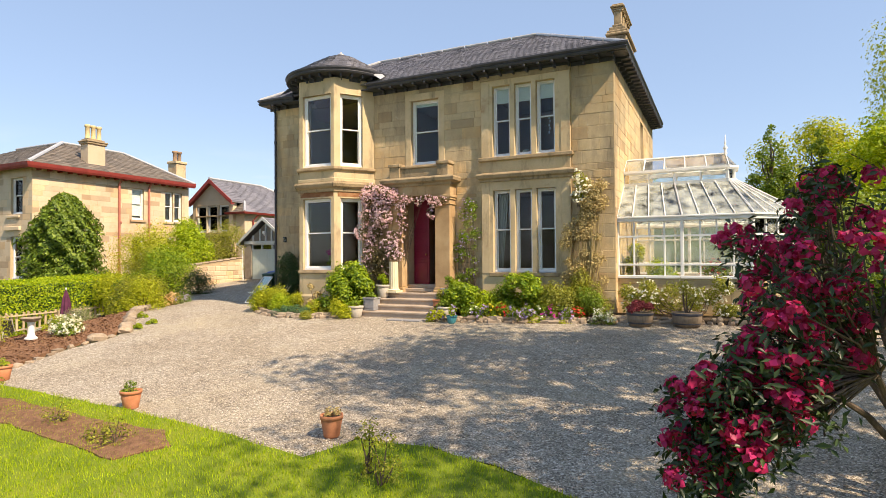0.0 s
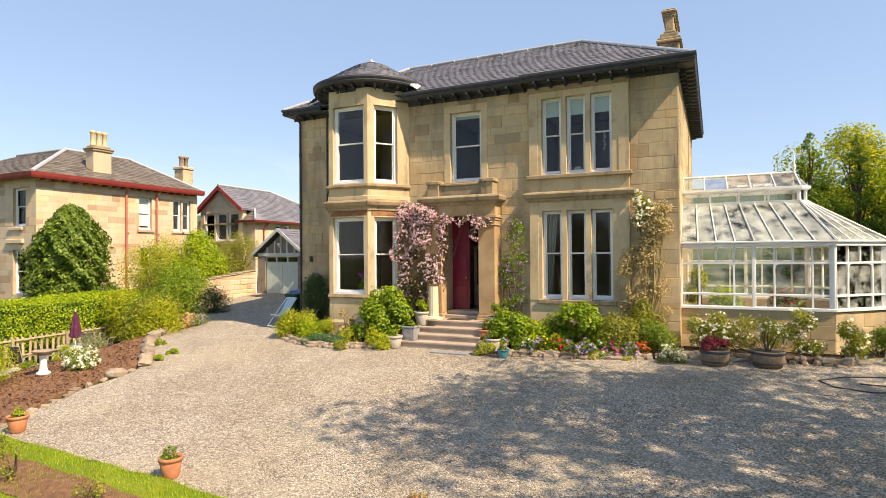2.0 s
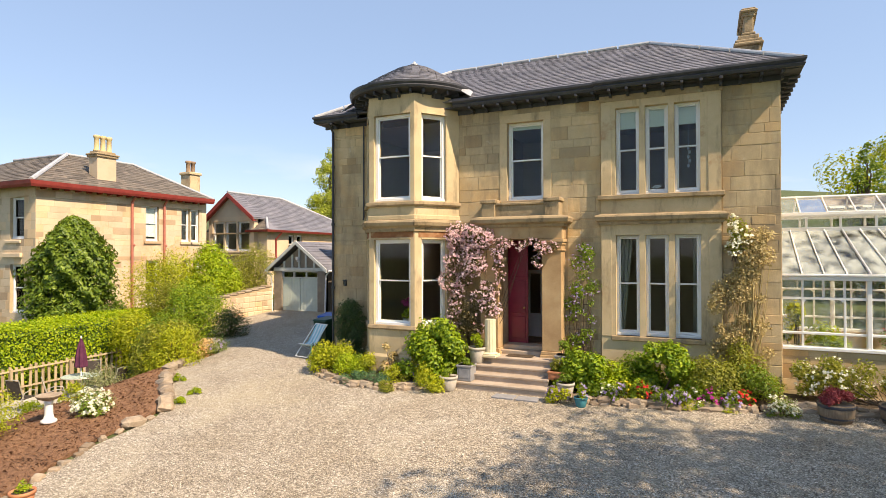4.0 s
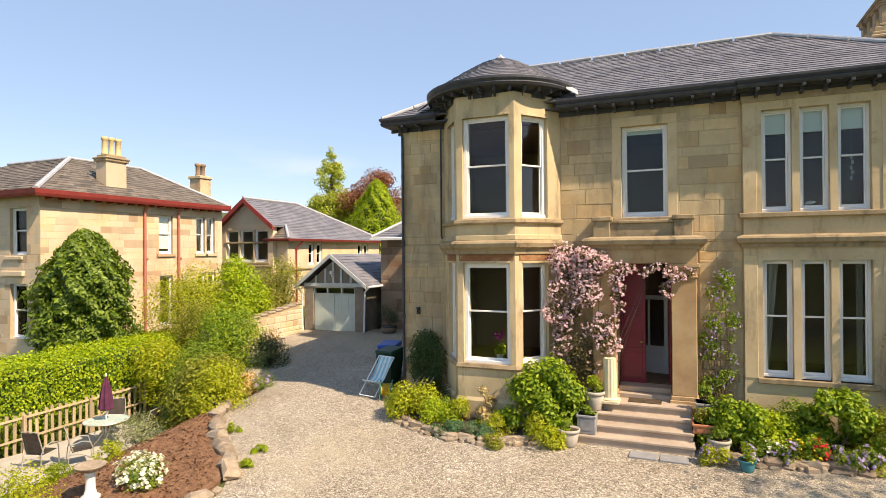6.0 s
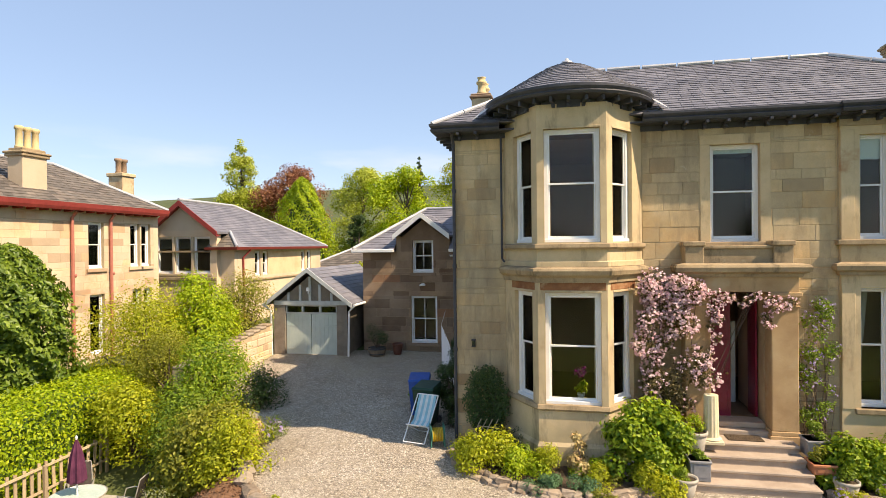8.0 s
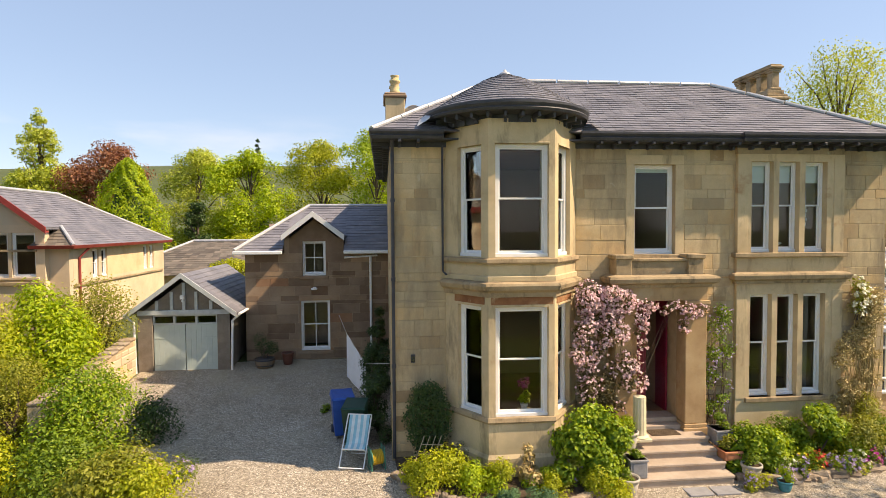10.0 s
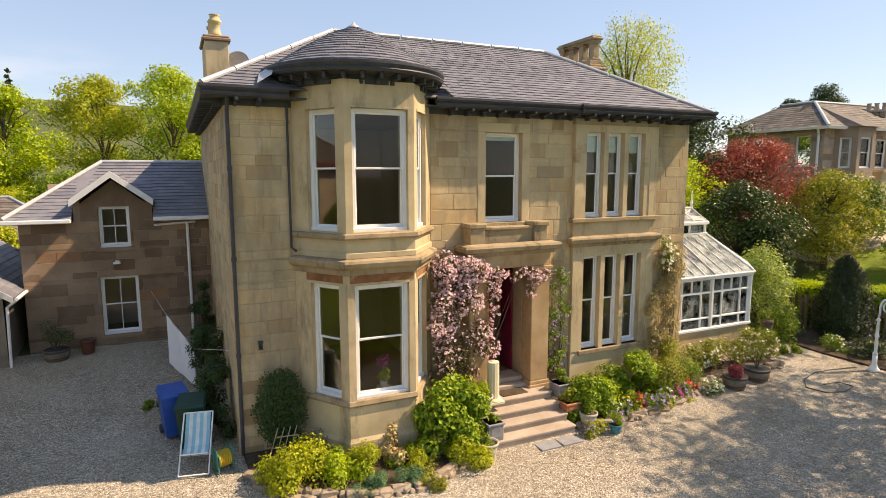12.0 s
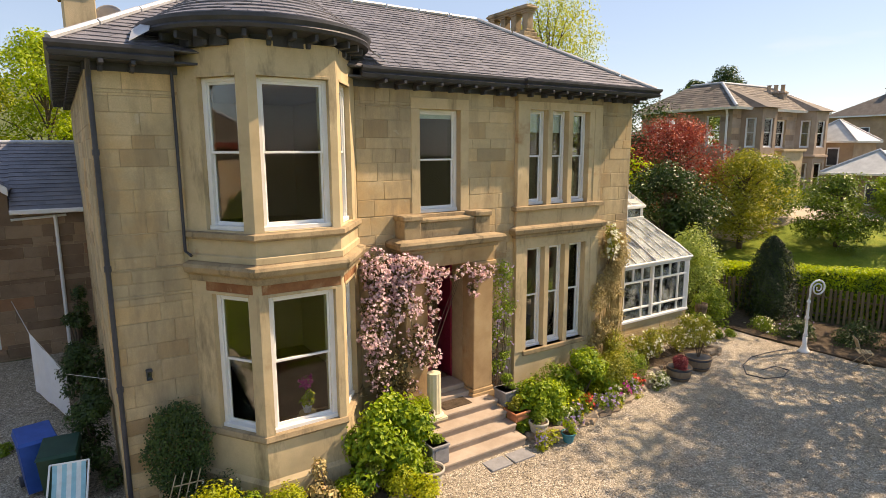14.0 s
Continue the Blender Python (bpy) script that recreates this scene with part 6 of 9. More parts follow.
def clump_cloud(centres, radii, n, shell=0.55, flat=1.0):
    """Points and outward normals in balls round the centres."""
    c, r = np.array(centres, float), np.array(radii, float)
    pick = NP.choice(len(c), n, p=r ** 2 / (r ** 2).sum())
    d = NP.normal(0, 1, (n, 3))
    d /= np.linalg.norm(d, axis=1, keepdims=True)
    rad = r[pick][:, None] * (shell + (1 - shell) * NP.uniform(0, 1, (n, 1)) ** 0.6) * NP.uniform(0.85, 1.12, (n, 1))
    d2 = d * np.array([1, 1, flat])
    up = d.copy()
    up[:, 2] = np.abs(up[:, 2]) + 0.35
    return c[pick] + d2 * rad, up


def dome(centre, radii, k, rng, fill=0.62):
    """Clump centres spread over a dome."""
    out, rs = [], []
    for i in range(k):
        a, h = rng.uniform(0, 2 * math.pi), rng.uniform(0.08, 1.0)
        ring = math.sqrt(max(0.0, 1 - (h * 0.95) ** 2)) * rng.uniform(0.35, 0.85)
        out.append((centre[0] + radii[0] * ring * math.cos(a), centre[1] + radii[1] * ring * math.sin(a), centre[2] + radii[2] * h * 0.82))
        rs.append(fill * min(radii[0], radii[2], radii[1] * 1.4) * rng.uniform(0.55, 0.9))
    return out, rs


SHRUB_SEED = [100]


def shrub(label, at, radii, leaves, size, mat, k=12, blooms=None, category="shrub", name="shrub", aspect=0.55, shell=0.5, stems=7, group="", fill=0.62):
    """A leafy shrub on the ground at a place of the plan: bare stems, foliage, and blooms where it flowers."""
    SHRUB_SEED[0] += 1
    rng = random.Random(SHRUB_SEED[0])
    x, y = at[:2]
    z = at[2] if len(at) > 2 else ground_z(x, y)
    t = thing(name, (x, y, z), label, category, group)
    c, r = dome((x, y, z), radii, k, rng, fill)
    f = Form()
    for i in range(min(stems, k)):
        q = c[i]
        f.tube([(x + rng.uniform(-0.1, 0.1) * radii[0], y + rng.uniform(-0.1, 0.1) * radii[1], z - 0.05), ((x + q[0]) / 2 + rng.uniform(-0.05, 0.05), (y + q[1]) / 2, z + (q[2] - z) * 0.5), q], [0.02 * max(0.5, radii[2]), 0.014 * max(0.5, radii[2]), 0.005], 5)
    part("stem", f, bark, t)
    pts, nr = clump_cloud(c, r, int(leaves * 1.5), shell)
    stray = NP.uniform(0, 1, len(pts)) < 0.14
    mid = np.array([x, y, z + radii[2] * 0.35])
    pts[stray] = mid + (pts[stray] - mid) * NP.uniform(1.02, 1.15, (int(stray.sum()), 1))
    pts[:, 2] = np.maximum(pts[:, 2], z + 0.02)
    part("foliage", leaf_mesh("foliage", pts, nr, size * 0.8, mat, aspect), None, t)
    if blooms:
        n, bs, bm = blooms
        pts, nr = clump_cloud(c, [v * 1.08 for v in r], n, 0.92)
        nr[:, 2] += 0.4
        keep = pts[:, 2] > z + radii[2] * 0.25
        pts, nr = pts[keep], nr[keep]
        if len(pts):
            p5 = np.repeat(pts, 5, 0) + NP.normal(0, bs * 0.28, (len(pts) * 5, 3))
            part("blossom", leaf_mesh("blossom", p5, np.repeat(nr, 5, 0), bs, bm, 0.85, 0.5), None, t)
    return t


def tree(label, at, height, crown, k, leaves, size, mat, trunk=0.2, bark_mat=None, seed=1, shape="round", category="tree", low=0.3, aspect=0.6, droop=0.0, fill=0.5):
    """A tapered trunk, limbs to each clump, and a crown of many small leaves."""
    rng = random.Random(seed)
    x, y = at[:2]
    z = at[2] if len(at) > 2 else ground_z(x, y)
    t = thing("tree", (x, y, z), label, category)
    c, r = [], []
    k = int(k * (2.2 if shape == "cone" else 1.7))
    for i in range(k):
        h = rng.uniform(0, 1)
        a = rng.uniform(0, 2 * math.pi)
        if shape == "cone":
            ring, zz = (1 - h) ** 0.85 * rng.uniform(0.35, 0.95), low + (1 - low) * h
            rr = crown * (0.09 + 0.22 * (1 - h))
        elif shape == "column":
            ring, zz = math.sin(math.pi * (0.16 + 0.80 * h)) ** 0.6 * rng.uniform(0.2, 0.8), low + (1 - low) * h
            rr = crown * 0.42
        else:
            ring, zz = math.sqrt(max(0, 1 - (2 * h - 0.85) ** 2 * 0.85)) * rng.uniform(0.25, 0.95), low + (1 - low) * (0.06 + 0.88 * h)
            rr = crown * fill * rng.uniform(0.35, 0.75)
        c.append((x + crown * ring * math.cos(a), y + crown * ring * math.sin(a), z + height * zz - (rr * 0.5 if zz > 0.85 else 0)))
        r.append(rr)
    f = Form()
    lean = rng.uniform(-0.03, 0.03) * height
    top = height * (0.9 if shape != "round" else 0.72)
    f.tube([(x, y, z - 0.2), (x + lean * 0.3, y, z + top * 0.35), (x + lean, y + lean * 0.5, z + top * 0.7), (x + lean, y + lean, z + top)], [trunk, trunk * 0.75, trunk * 0.45, trunk * 0.1], 9)
    for q in c[:min(k, 26)]:
        s = max(z + height * 0.2, q[2] - 0.25 * height)
        f.tube([(x + lean * 0.6, y + lean * 0.3, s), ((x + q[0]) / 2 + rng.uniform(-0.2, 0.2), (y + q[1]) / 2 + rng.uniform(-0.2, 0.2), s + (q[2] - s) * 0.65), q], [trunk * 0.38, trunk * 0.2, 0.012], 5)
    part("trunk", f, bark_mat or bark, t)
    pts, nr = clump_cloud(c, r, int(leaves * 1.45), 0.4, 0.8)
    if droop:
        pts[:, 2] -= NP.uniform(0, droop, len(pts)) ** 1.5
    part("crown", leaf_mesh("crown", pts, nr, size * 0.85, mat, aspect, 0.45, droop), None, t)
    return t


def dense_tree(label, at, height, radius, n, size, mat, blunt=1.75):
    """A close evergreen with a smooth, slightly uneven conical outline."""
    x, y = at[:2]
    z = at[2] if len(at) > 2 else ground_z(x, y)
    t = thing("tree", (x, y, z), label, "tree")
    part("trunk", Form().tube([(x, y, z - 0.1), (x, y, z + height * 0.8)], [radius * 0.07, radius * 0.02], 8), bark, t)
    h = NP.uniform(0.02, 1, n) ** 0.85
    a = NP.uniform(0, 2 * math.pi, n)
    prof = np.minimum(1.0, (1 - h) * blunt) ** 0.55 * (0.75 + 0.25 * np.minimum(1, h / 0.18))
    lump = 1 + 0.13 * np.sin(a * 3 + h * 9 + x) + 0.11 * np.sin(a * 5 - h * 21) + 0.09 * np.sin(a * 11 + h * 34) + NP.normal(0, 0.06, n)
    rr = radius * prof * lump * NP.uniform(0.78, 1.04, n)
    h = h + 0.02 * np.sin(a * 9 + h * 25)
    pts = np.stack([x + rr * np.cos(a), y + rr * np.sin(a), z + height * h], 1)
    nr = np.stack([np.cos(a), np.sin(a), 0.55 + 0 * a], 1)
    part("crown", leaf_mesh("crown", pts, nr, size, mat, 0.5, 0.45), None, t)
    # solid dark core: the shade behind the leaves, put in as colour
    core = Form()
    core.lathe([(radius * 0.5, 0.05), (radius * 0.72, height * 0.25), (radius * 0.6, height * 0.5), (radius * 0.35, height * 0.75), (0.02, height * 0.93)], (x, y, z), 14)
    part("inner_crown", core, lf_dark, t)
    return t


lf_spring = leafy("bright_spring_leaf", (0.20, 0.33, 0.010), (0.52, 0.60, 0.03), 0.45)
lf_hydrangea = leafy("fresh_hydrangea_leaf", (0.09, 0.20, 0.012), (0.40, 0.50, 0.03), 0.4)
lf_yellow = leafy("yellow_green_leaf", (0.25, 0.32, 0.010), (0.55, 0.56, 0.04), 0.45)
lf_mid = leafy("mid_green_leaf", (0.09, 0.17, 0.012), (0.28, 0.38, 0.035), 0.4)
lf_olive = leafy("olive_green_leaf", (0.16, 0.19, 0.015), (0.40, 0.40, 0.06), 0.4)
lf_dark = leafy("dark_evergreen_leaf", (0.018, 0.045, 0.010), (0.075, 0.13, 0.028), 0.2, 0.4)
lf_gloss = leafy("glossy_laurel_leaf", (0.06, 0.12, 0.012), (0.24, 0.33, 0.04), 0.3, 0.4)
lf_yew = leafy("blackish_yew_needle", (0.010, 0.022, 0.008), (0.035, 0.06, 0.018), 0.1)
lf_grey = leafy("grey_green_leaf", (0.17, 0.20, 0.09), (0.36, 0.38, 0.20), 0.3)
lf_copper = leafy("copper_beech_leaf", (0.16, 0.05, 0.03), (0.38, 0.18, 0.10), 0.35)
lf_red = leafy("red_maple_leaf", (0.20, 0.03, 0.03), (0.46, 0.12, 0.10), 0.4)
lf_straw = leafy("straw_coloured_dead_leaf", (0.32, 0.24, 0.10), (0.58, 0.47, 0.24), 0.25)
lf_bluegreen = leafy("blue_green_groundcover", (0.05, 0.13, 0.06), (0.16, 0.29, 0.14), 0.3)
lf_birch = leafy("pale_birch_leaf", (0.30, 0.38, 0.04), (0.58, 0.62, 0.13), 0.5)
lf_rhodo = leafy("dark_rhododendron_leaf", (0.012, 0.030, 0.012), (0.06, 0.10, 0.03), 0.15, 0.4)
pt_crimson = leafy("crimson_petal", (0.30, 0.008, 0.06), (0.72, 0.04, 0.22), 0.35)
pt_pink = leafy("pale_pink_petal", (0.55, 0.32, 0.43), (0.84, 0.68, 0.76), 0.3)
pt_white = leafy("white_petal", (0.70, 0.70, 0.60), (0.85, 0.85, 0.80), 0.25)
pt_lilac = leafy("lilac_petal", (0.30, 0.22, 0.50), (0.52, 0.42, 0.70), 0.3)
pt_red = leafy("scarlet_petal", (0.5, 0.02, 0.02), (0.7, 0.05, 0.04), 0.2)
pt_yellow = leafy("yellow_petal", (0.65, 0.48, 0.02), (0.80, 0.66, 0.06), 0.2)
pt_heather = leafy("dusky_red_heather", (0.18, 0.025, 0.035), (0.40, 0.07, 0.09), 0.2)
pt_peach = leafy("peach_azalea_petal", (0.66, 0.42, 0.20), (0.82, 0.62, 0.38), 0.3)
pt_orchid = leafy("magenta_orchid_petal", (0.40, 0.02, 0.25), (0.60, 0.06, 0.42), 0.3)

# flower bed left of the steps
sheet("house_bed", [(-15.15, 15.9), (-15.1, 15.0), (-14.8, 14.55), (-13.9, 13.95), (-12.9, 13.6), (-11.8, 13.65), (-10.9, 14.1), (-10.35, 14.3), (-10.3, 15.9)], 0.09, bed_soil, 0.35, 0.02, 0.12, 0.05, label="dark soil bed under the bay", category="flower bed", seed=5)
sheet("house_bed", [(-7.85, 15.9), (-7.8, 14.35), (-6.8, 14.2), (-5.4, 14.35), (-4.2, 14.6), (-3.2, 14.75), (-2.7, 15.1), (0.6, 15.2), (0.8, 15.9)], 0.09, bed_soil, 0.35, 0.02, 0.12, 0.05, label="dark soil bed along the front wall", category="flower bed", seed=6)

shrub("low dark ground cover with tiny white flowers", (-14.0, 15.2), (0.90, 0.60, 0.56), 3510, 0.05, lf_dark, 10, (40, 0.03, pt_white))
shrub("bright yellow-green hebe shrub in the bed", (-14.25, 14.55), (0.74, 0.54, 0.84), 2970, 0.085, lf_yellow, 12)
shrub("bright green shrub in the bed", (-13.45, 14.2), (0.54, 0.48, 0.62), 2025, 0.08, lf_spring, 9)
shrub("yellow-green spurge in the bed", (-13.0, 14.35), (0.42, 0.42, 0.67), 1485, 0.07, lf_yellow, 8)
shrub("blue-green mat of ground cover", (-12.65, 13.85), (0.90, 0.30, 0.31), 3240, 0.045, lf_bluegreen, 12)
shrub("yellow-flowered low plant under the bay", (-11.95, 14.1), (0.36, 0.36, 0.45), 945, 0.06, lf_yellow, 7, (14, 0.06, pt_yellow))
shrub("dried cream seed-head plant in front of the bay", (-12.30, 14.48), (0.31, 0.29, 1.12), 567, 0.11, lf_straw, 8, (10, 0.05, pt_peach))
shrub("fading lilac perennial in the bed", (-11.5, 14.3), (0.36, 0.30, 0.78), 945, 0.06, lf_olive, 7, (26, 0.05, pt_lilac))
shrub("large bright green hydrangea bush beside the steps", (-10.95, 14.55), (1.05, 0.70, 1.75), 6400, 0.135, lf_hydrangea, 44, fill=0.36)
shrub("yellowish spurge at the foot of the hydrangea", (-10.85, 13.95), (0.50, 0.36, 0.69), 1755, 0.07, lf_yellow, 9)
shrub("small mossy tuft at the bed's edge", (-11.9, 13.55), (0.36, 0.24, 0.27), 1080, 0.05, lf_olive, 7)

# flower bed right of the steps
shrub("bright green hydrangea by the porch", (-7.1, 14.75), (0.80, 0.54, 1.15), 4000, 0.12, lf_hydrangea, 30, fill=0.38)
shrub("mid-green bushy perennial under the windows", (-6.15, 15.3), (0.84, 0.48, 0.95), 3105, 0.09, lf_mid, 12)
shrub("bright green hydrangea under the triple window", (-5.35, 15.0), (0.92, 0.58, 1.40), 4800, 0.125, lf_hydrangea, 32, fill=0.38)
shrub("olive-green bushy plant by the corner", (-4.35, 15.2), (0.74, 0.54, 1.06), 3240, 0.08, lf_olive, 12)
shrub("mid-green bush under the climber", (-3.45, 15.3), (0.72, 0.54, 1.01), 2970, 0.075, lf_mid, 12)
for i, (x, y, m) in enumerate([(-6.6, 14.55, pt_white), (-6.35, 14.5, pt_lilac), (-6.05, 14.6, pt_yellow), (-5.75, 14.65, pt_red), (-5.3, 14.55, pt_lilac), (-4.95, 14.6, pt_lilac), (-4.7, 14.7, pt_white), (-4.4, 14.75, pt_orchid), (-4.0, 14.85, pt_lilac), (-3.6, 14.95, pt_red)]):
    nm = {pt_white: "white", pt_lilac: "lilac", pt_yellow: "yellow", pt_red: "scarlet", pt_orchid: "magenta"}[m]
    shrub("clump of %s spring flowers in the bed" % nm, (x, y - 0.16), (0.28, 0.2, 0.46), 420, 0.07, lf_mid, 7, (46, 0.06, m), "flowers", "flower_clump", group="flowers in the front bed")
shrub("spreading moss and thyme along the stones", (-5.2, 14.45), (1.44, 0.17, 0.22), 2025, 0.045, lf_yellow, 14)
shrub("white candytuft mound on the gravel edge", (-3.0, 14.55), (0.36, 0.34, 0.43), 675, 0.05, lf_mid, 8, (170, 0.05, pt_white), "flowers", "flower_clump")


shrub("dark green filler leaves under the bay", (-13.6, 14.75), (0.6, 0.3, 0.5), 1300, 0.08, lf_mid, 9)
shrub("fresh green filler leaves under the bay", (-12.0, 14.4), (0.6, 0.22, 0.45), 1300, 0.08, lf_spring, 9)
shrub("fresh yellow-green euphorbia at the bed's corner", (-14.75, 14.75), (0.4, 0.35, 0.55), 1200, 0.075, lf_yellow, 8)
shrub("green leafy perennial by the steps", (-7.6, 14.85), (0.3, 0.35, 0.6), 900, 0.09, lf_spring, 8)
shrub("bright green perennial under the windows", (-6.5, 14.95), (0.5, 0.4, 0.75), 1700, 0.10, lf_spring, 10)
shrub("yellow-green perennial before the corner", (-4.6, 14.95), (0.5, 0.3, 0.6), 1500, 0.08, lf_yellow, 10)
shrub("tangled olive growth at the climber's foot", (-3.6, 15.45), (0.75, 0.4, 1.4), 3200, 0.07, lf_olive, 14)
def climber(name, label, centres, radii, leaves, size, mat, base, blooms=None, stems=10, stem_mat=None, shell=0.3, thick=0.008, crown=None):
    """A climbing plant on a wall: stems from the base, foliage and blooms about a run of places."""
    t = thing(name, base, label, "climbing plant")
    rng = random.Random(len(centres) * 7 + leaves)
    for i in range(stems):
        q = centres[rng.randrange(len(centres))]
        part("stem", Form().tube([(base[0] + rng.uniform(-0.12, 0.12), base[1] + rng.uniform(-0.03, 0.03), base[2]), ((base[0] * 0.4 + q[0] * 0.6) + rng.uniform(-0.15, 0.15), (base[1] + q[1]) / 2 + rng.uniform(-0.05, 0.05), base[2] + (q[2] - base[2]) * 0.45), (q[0] + rng.uniform(-0.2, 0.2), q[1], q[2] + rng.uniform(-0.1, 0.2))], [thick * 1.6, thick, thick * 0.5], 5), stem_mat or bark, t)
    pts, nr = clump_cloud(centres, radii, leaves, shell)
    nr = nr * 0.4 + np.array([0, -0.9, 0.2])
    part("foliage", leaf_mesh("foliage", pts, nr, size, mat, 0.6, 0.6), None, t)
    if blooms:
        for n, bs, bm in blooms:
            pts, nr = clump_cloud(centres, [v * 1.1 for v in radii], n, 0.8)
            pts[:, 1] -= 0.04
            if crown is not None:
                edge = np.clip((pts[:, 2] - crown[1]) / 1.6, 0, 1) + np.abs(pts[:, 0] - crown[0]) * 0.75
                keep = edge > NP.uniform(0.1, 0.95, n)
                pts, nr = pts[keep], nr[keep]
                n = len(pts)
            front = nr * 0.5 + np.array([0.1, -0.8, 0.3])
            p4 = np.repeat(pts, 4, 0) + NP.normal(0, bs * 0.33, (n * 4, 3))
            part("blossom", leaf_mesh("blossom", p4, np.repeat(front, 4, 0), bs, bm, 0.9, 0.5), None, t)
    return t


rc = random.Random(4)
cen = [(-14.4 + 0.40 * math.sin(k * 2.4) * (0.35 + 0.65 * math.sin(math.pi * (k / 30))), 15.68 + 0.05 * math.sin(k), 0.55 + 1.42 * k / 30) for k in range(31)]
climber("wall_shrub", "dense dark cotoneaster trained against the wall", cen, [0.22] * 31, 7000, 0.05, lf_dark, (-14.4, 15.7, 0.1), None, 12, None, 0.3)
cen, rad = [], []
for i in range(46):
    z = rc.uniform(1.35, 4.2)
    w = 0.75 * math.sin(math.pi * min(1, (z - 1.0) / 3.5)) ** 0.5
    cen.append((-10.35 + rc.uniform(-w, w) * 0.9 + 0.12 * (z < 2.4), 15.42 + rc.uniform(-0.12, 0.1), z))
    rad.append(rc.uniform(0.16, 0.30))
for i in range(16):
    s = i / 15
    cen.append((-9.75 + 1.75 * s, 15.40 + rc.uniform(-0.05, 0.05), 3.92 - 0.30 * math.sin(math.pi * s) * rc.uniform(0.3, 1.2) - (0.25 if s > 0.85 else 0)))
    rad.append(rc.uniform(0.06, 0.13))
for z in (3.5, 3.2, 2.9, 3.6, 3.3):
    cen.append((-9.45 + rc.uniform(-0.12, 0.2), 15.40, z))
    rad.append(0.13)
for z in (3.75, 3.55, 3.35, 3.2):
    cen.append((-8.40 + rc.uniform(-0.08, 0.12), 15.40, z))
    rad.append(0.10)
climber("clematis", "pale pink clematis in full flower round the porch", cen, rad, 6200, 0.065, leafy("bronzed_clematis_leaf", (0.06, 0.05, 0.02), (0.20, 0.16, 0.07), 0.3), (-10.4, 15.7, 0.2), [(2700, 0.052, pt_pink)], 12, crown=(-10.3, 2.1))
cen, rad = [], []
for i in range(26):
    z = rc.uniform(1.0, 3.65)
    cen.append((-7.40 + rc.uniform(-0.34, 0.34), 15.80, z))
    rad.append(rc.uniform(0.08, 0.22))
climber("wall_climber", "green climber with small lilac flowers on a trellis", cen, rad, 2300, 0.055, lf_mid, (-7.4, 15.8, 0.2), [(150, 0.035, pt_lilac)], 14)
trel = thing("trellis", (-7.4, 15.9, 0.8), "thin dark wooden trellis against the wall", "trellis")
for i in range(4):
    part("upright", Form().box((-7.70 + 0.18 * i, 15.905, 0.7), (-7.685 + 0.18 * i, 15.925, 2.3)), bark, trel)
for i in range(7):
    part("crosspiece", Form().box((-7.73, 15.885, 0.85 + 0.22 * i), (-7.12, 15.904, 0.865 + 0.22 * i)), bark, trel)
cen, rad = [], []
for i in range(40):
    z = rc.uniform(0.7, 4.0)
    cen.append((-3.65 + 0.12 * math.sin(z * 2) + rc.uniform(-0.56, 0.56) * (1.3 - z / 5.5), 15.72 + rc.uniform(-0.08, 0.05), z))
    rad.append(rc.uniform(0.12, 0.26))
climber("wall_climber", "straw-coloured twining climber with creamy flowers at its top", cen, rad, 8800, 0.06, lf_straw, (-3.7, 15.6, 0.2), None, 90, lf_straw, 0.2, 0.010)
climber("wall_climber", "creamy white flower heads and fresh leaves on the corner climber", [(-3.75 + rc.uniform(-0.2, 0.2), 15.66, 3.6 + 0.09 * i) for i in range(8)], [0.16] * 8, 500, 0.07, lf_olive, (-3.8, 15.7, 3.3), [(90, 0.06, pt_white)], 4)
cen, rad = [], []
for i in range(34):
    x = rc.uniform(-2.6, 1.0)
    cen.append((x, 15.75 + rc.uniform(-0.25, 0.2), rc.uniform(0.35, 1.25 - 0.25 * abs(math.sin(x * 2.1)))))
    rad.append(rc.uniform(0.15, 0.28))
climber("climbing_rose", "white-flowered climbing rose along the conservatory base", cen, rad, 8000, 0.06, lf_olive, (-0.8, 15.5, 0.15), [(260, 0.055, pt_white)], 24)
shrub("sprawling green plant beside the conservatory", (1.5, 16.3), (0.5, 0.45, 0.7), 1500, 0.07, lf_mid, 9)
shrub("low weeds at the foot of the conservatory", (1.9, 15.7), (0.6, 0.3, 0.3), 900, 0.07, lf_mid, 8)

shrub("green pot plants inside the conservatory", (-1.6, 17.3, 0.6), (0.7, 0.5, 1.3), 1600, 0.12, lf_spring, 12)
shrub("red geraniums inside the conservatory", (-0.4, 17.2, 0.6), (0.5, 0.4, 1.2), 900, 0.10, lf_mid, 9, (60, 0.07, pt_red))
shrub("tall fern inside the conservatory", (-2.45, 17.2, 0.6), (0.35, 0.4, 2.0), 1200, 0.13, lf_yellow, 10)

# crimson rhododendron by the lawn
rh = thing("rhododendron", (1.3, 6.9, ground_z(1.3, 6.9)), "old crimson rhododendron with bare twisted stems", "rhododendron")
rr_ = random.Random(9)
RB = Vector((1.80, 6.5, ground_z(1.80, 6.5)))
tips = []
for i in range(230):
    a, h = rr_.uniform(0, 2 * math.pi), rr_.uniform(0, 1)
    q = Vector((RB.x + 0.15 + 2.15 * math.cos(a) * (0.45 + 0.55 * math.sin(math.pi * (0.15 + 0.75 * h))) * rr_.uniform(0.7, 1.0), RB.y + 1.7 * math.sin(a) * (0.45 + 0.55 * math.sin(math.pi * (0.15 + 0.75 * h))) * rr_.uniform(0.7, 1.0), RB.z + 1.75 + 1.78 * h))
    tips.append(q)
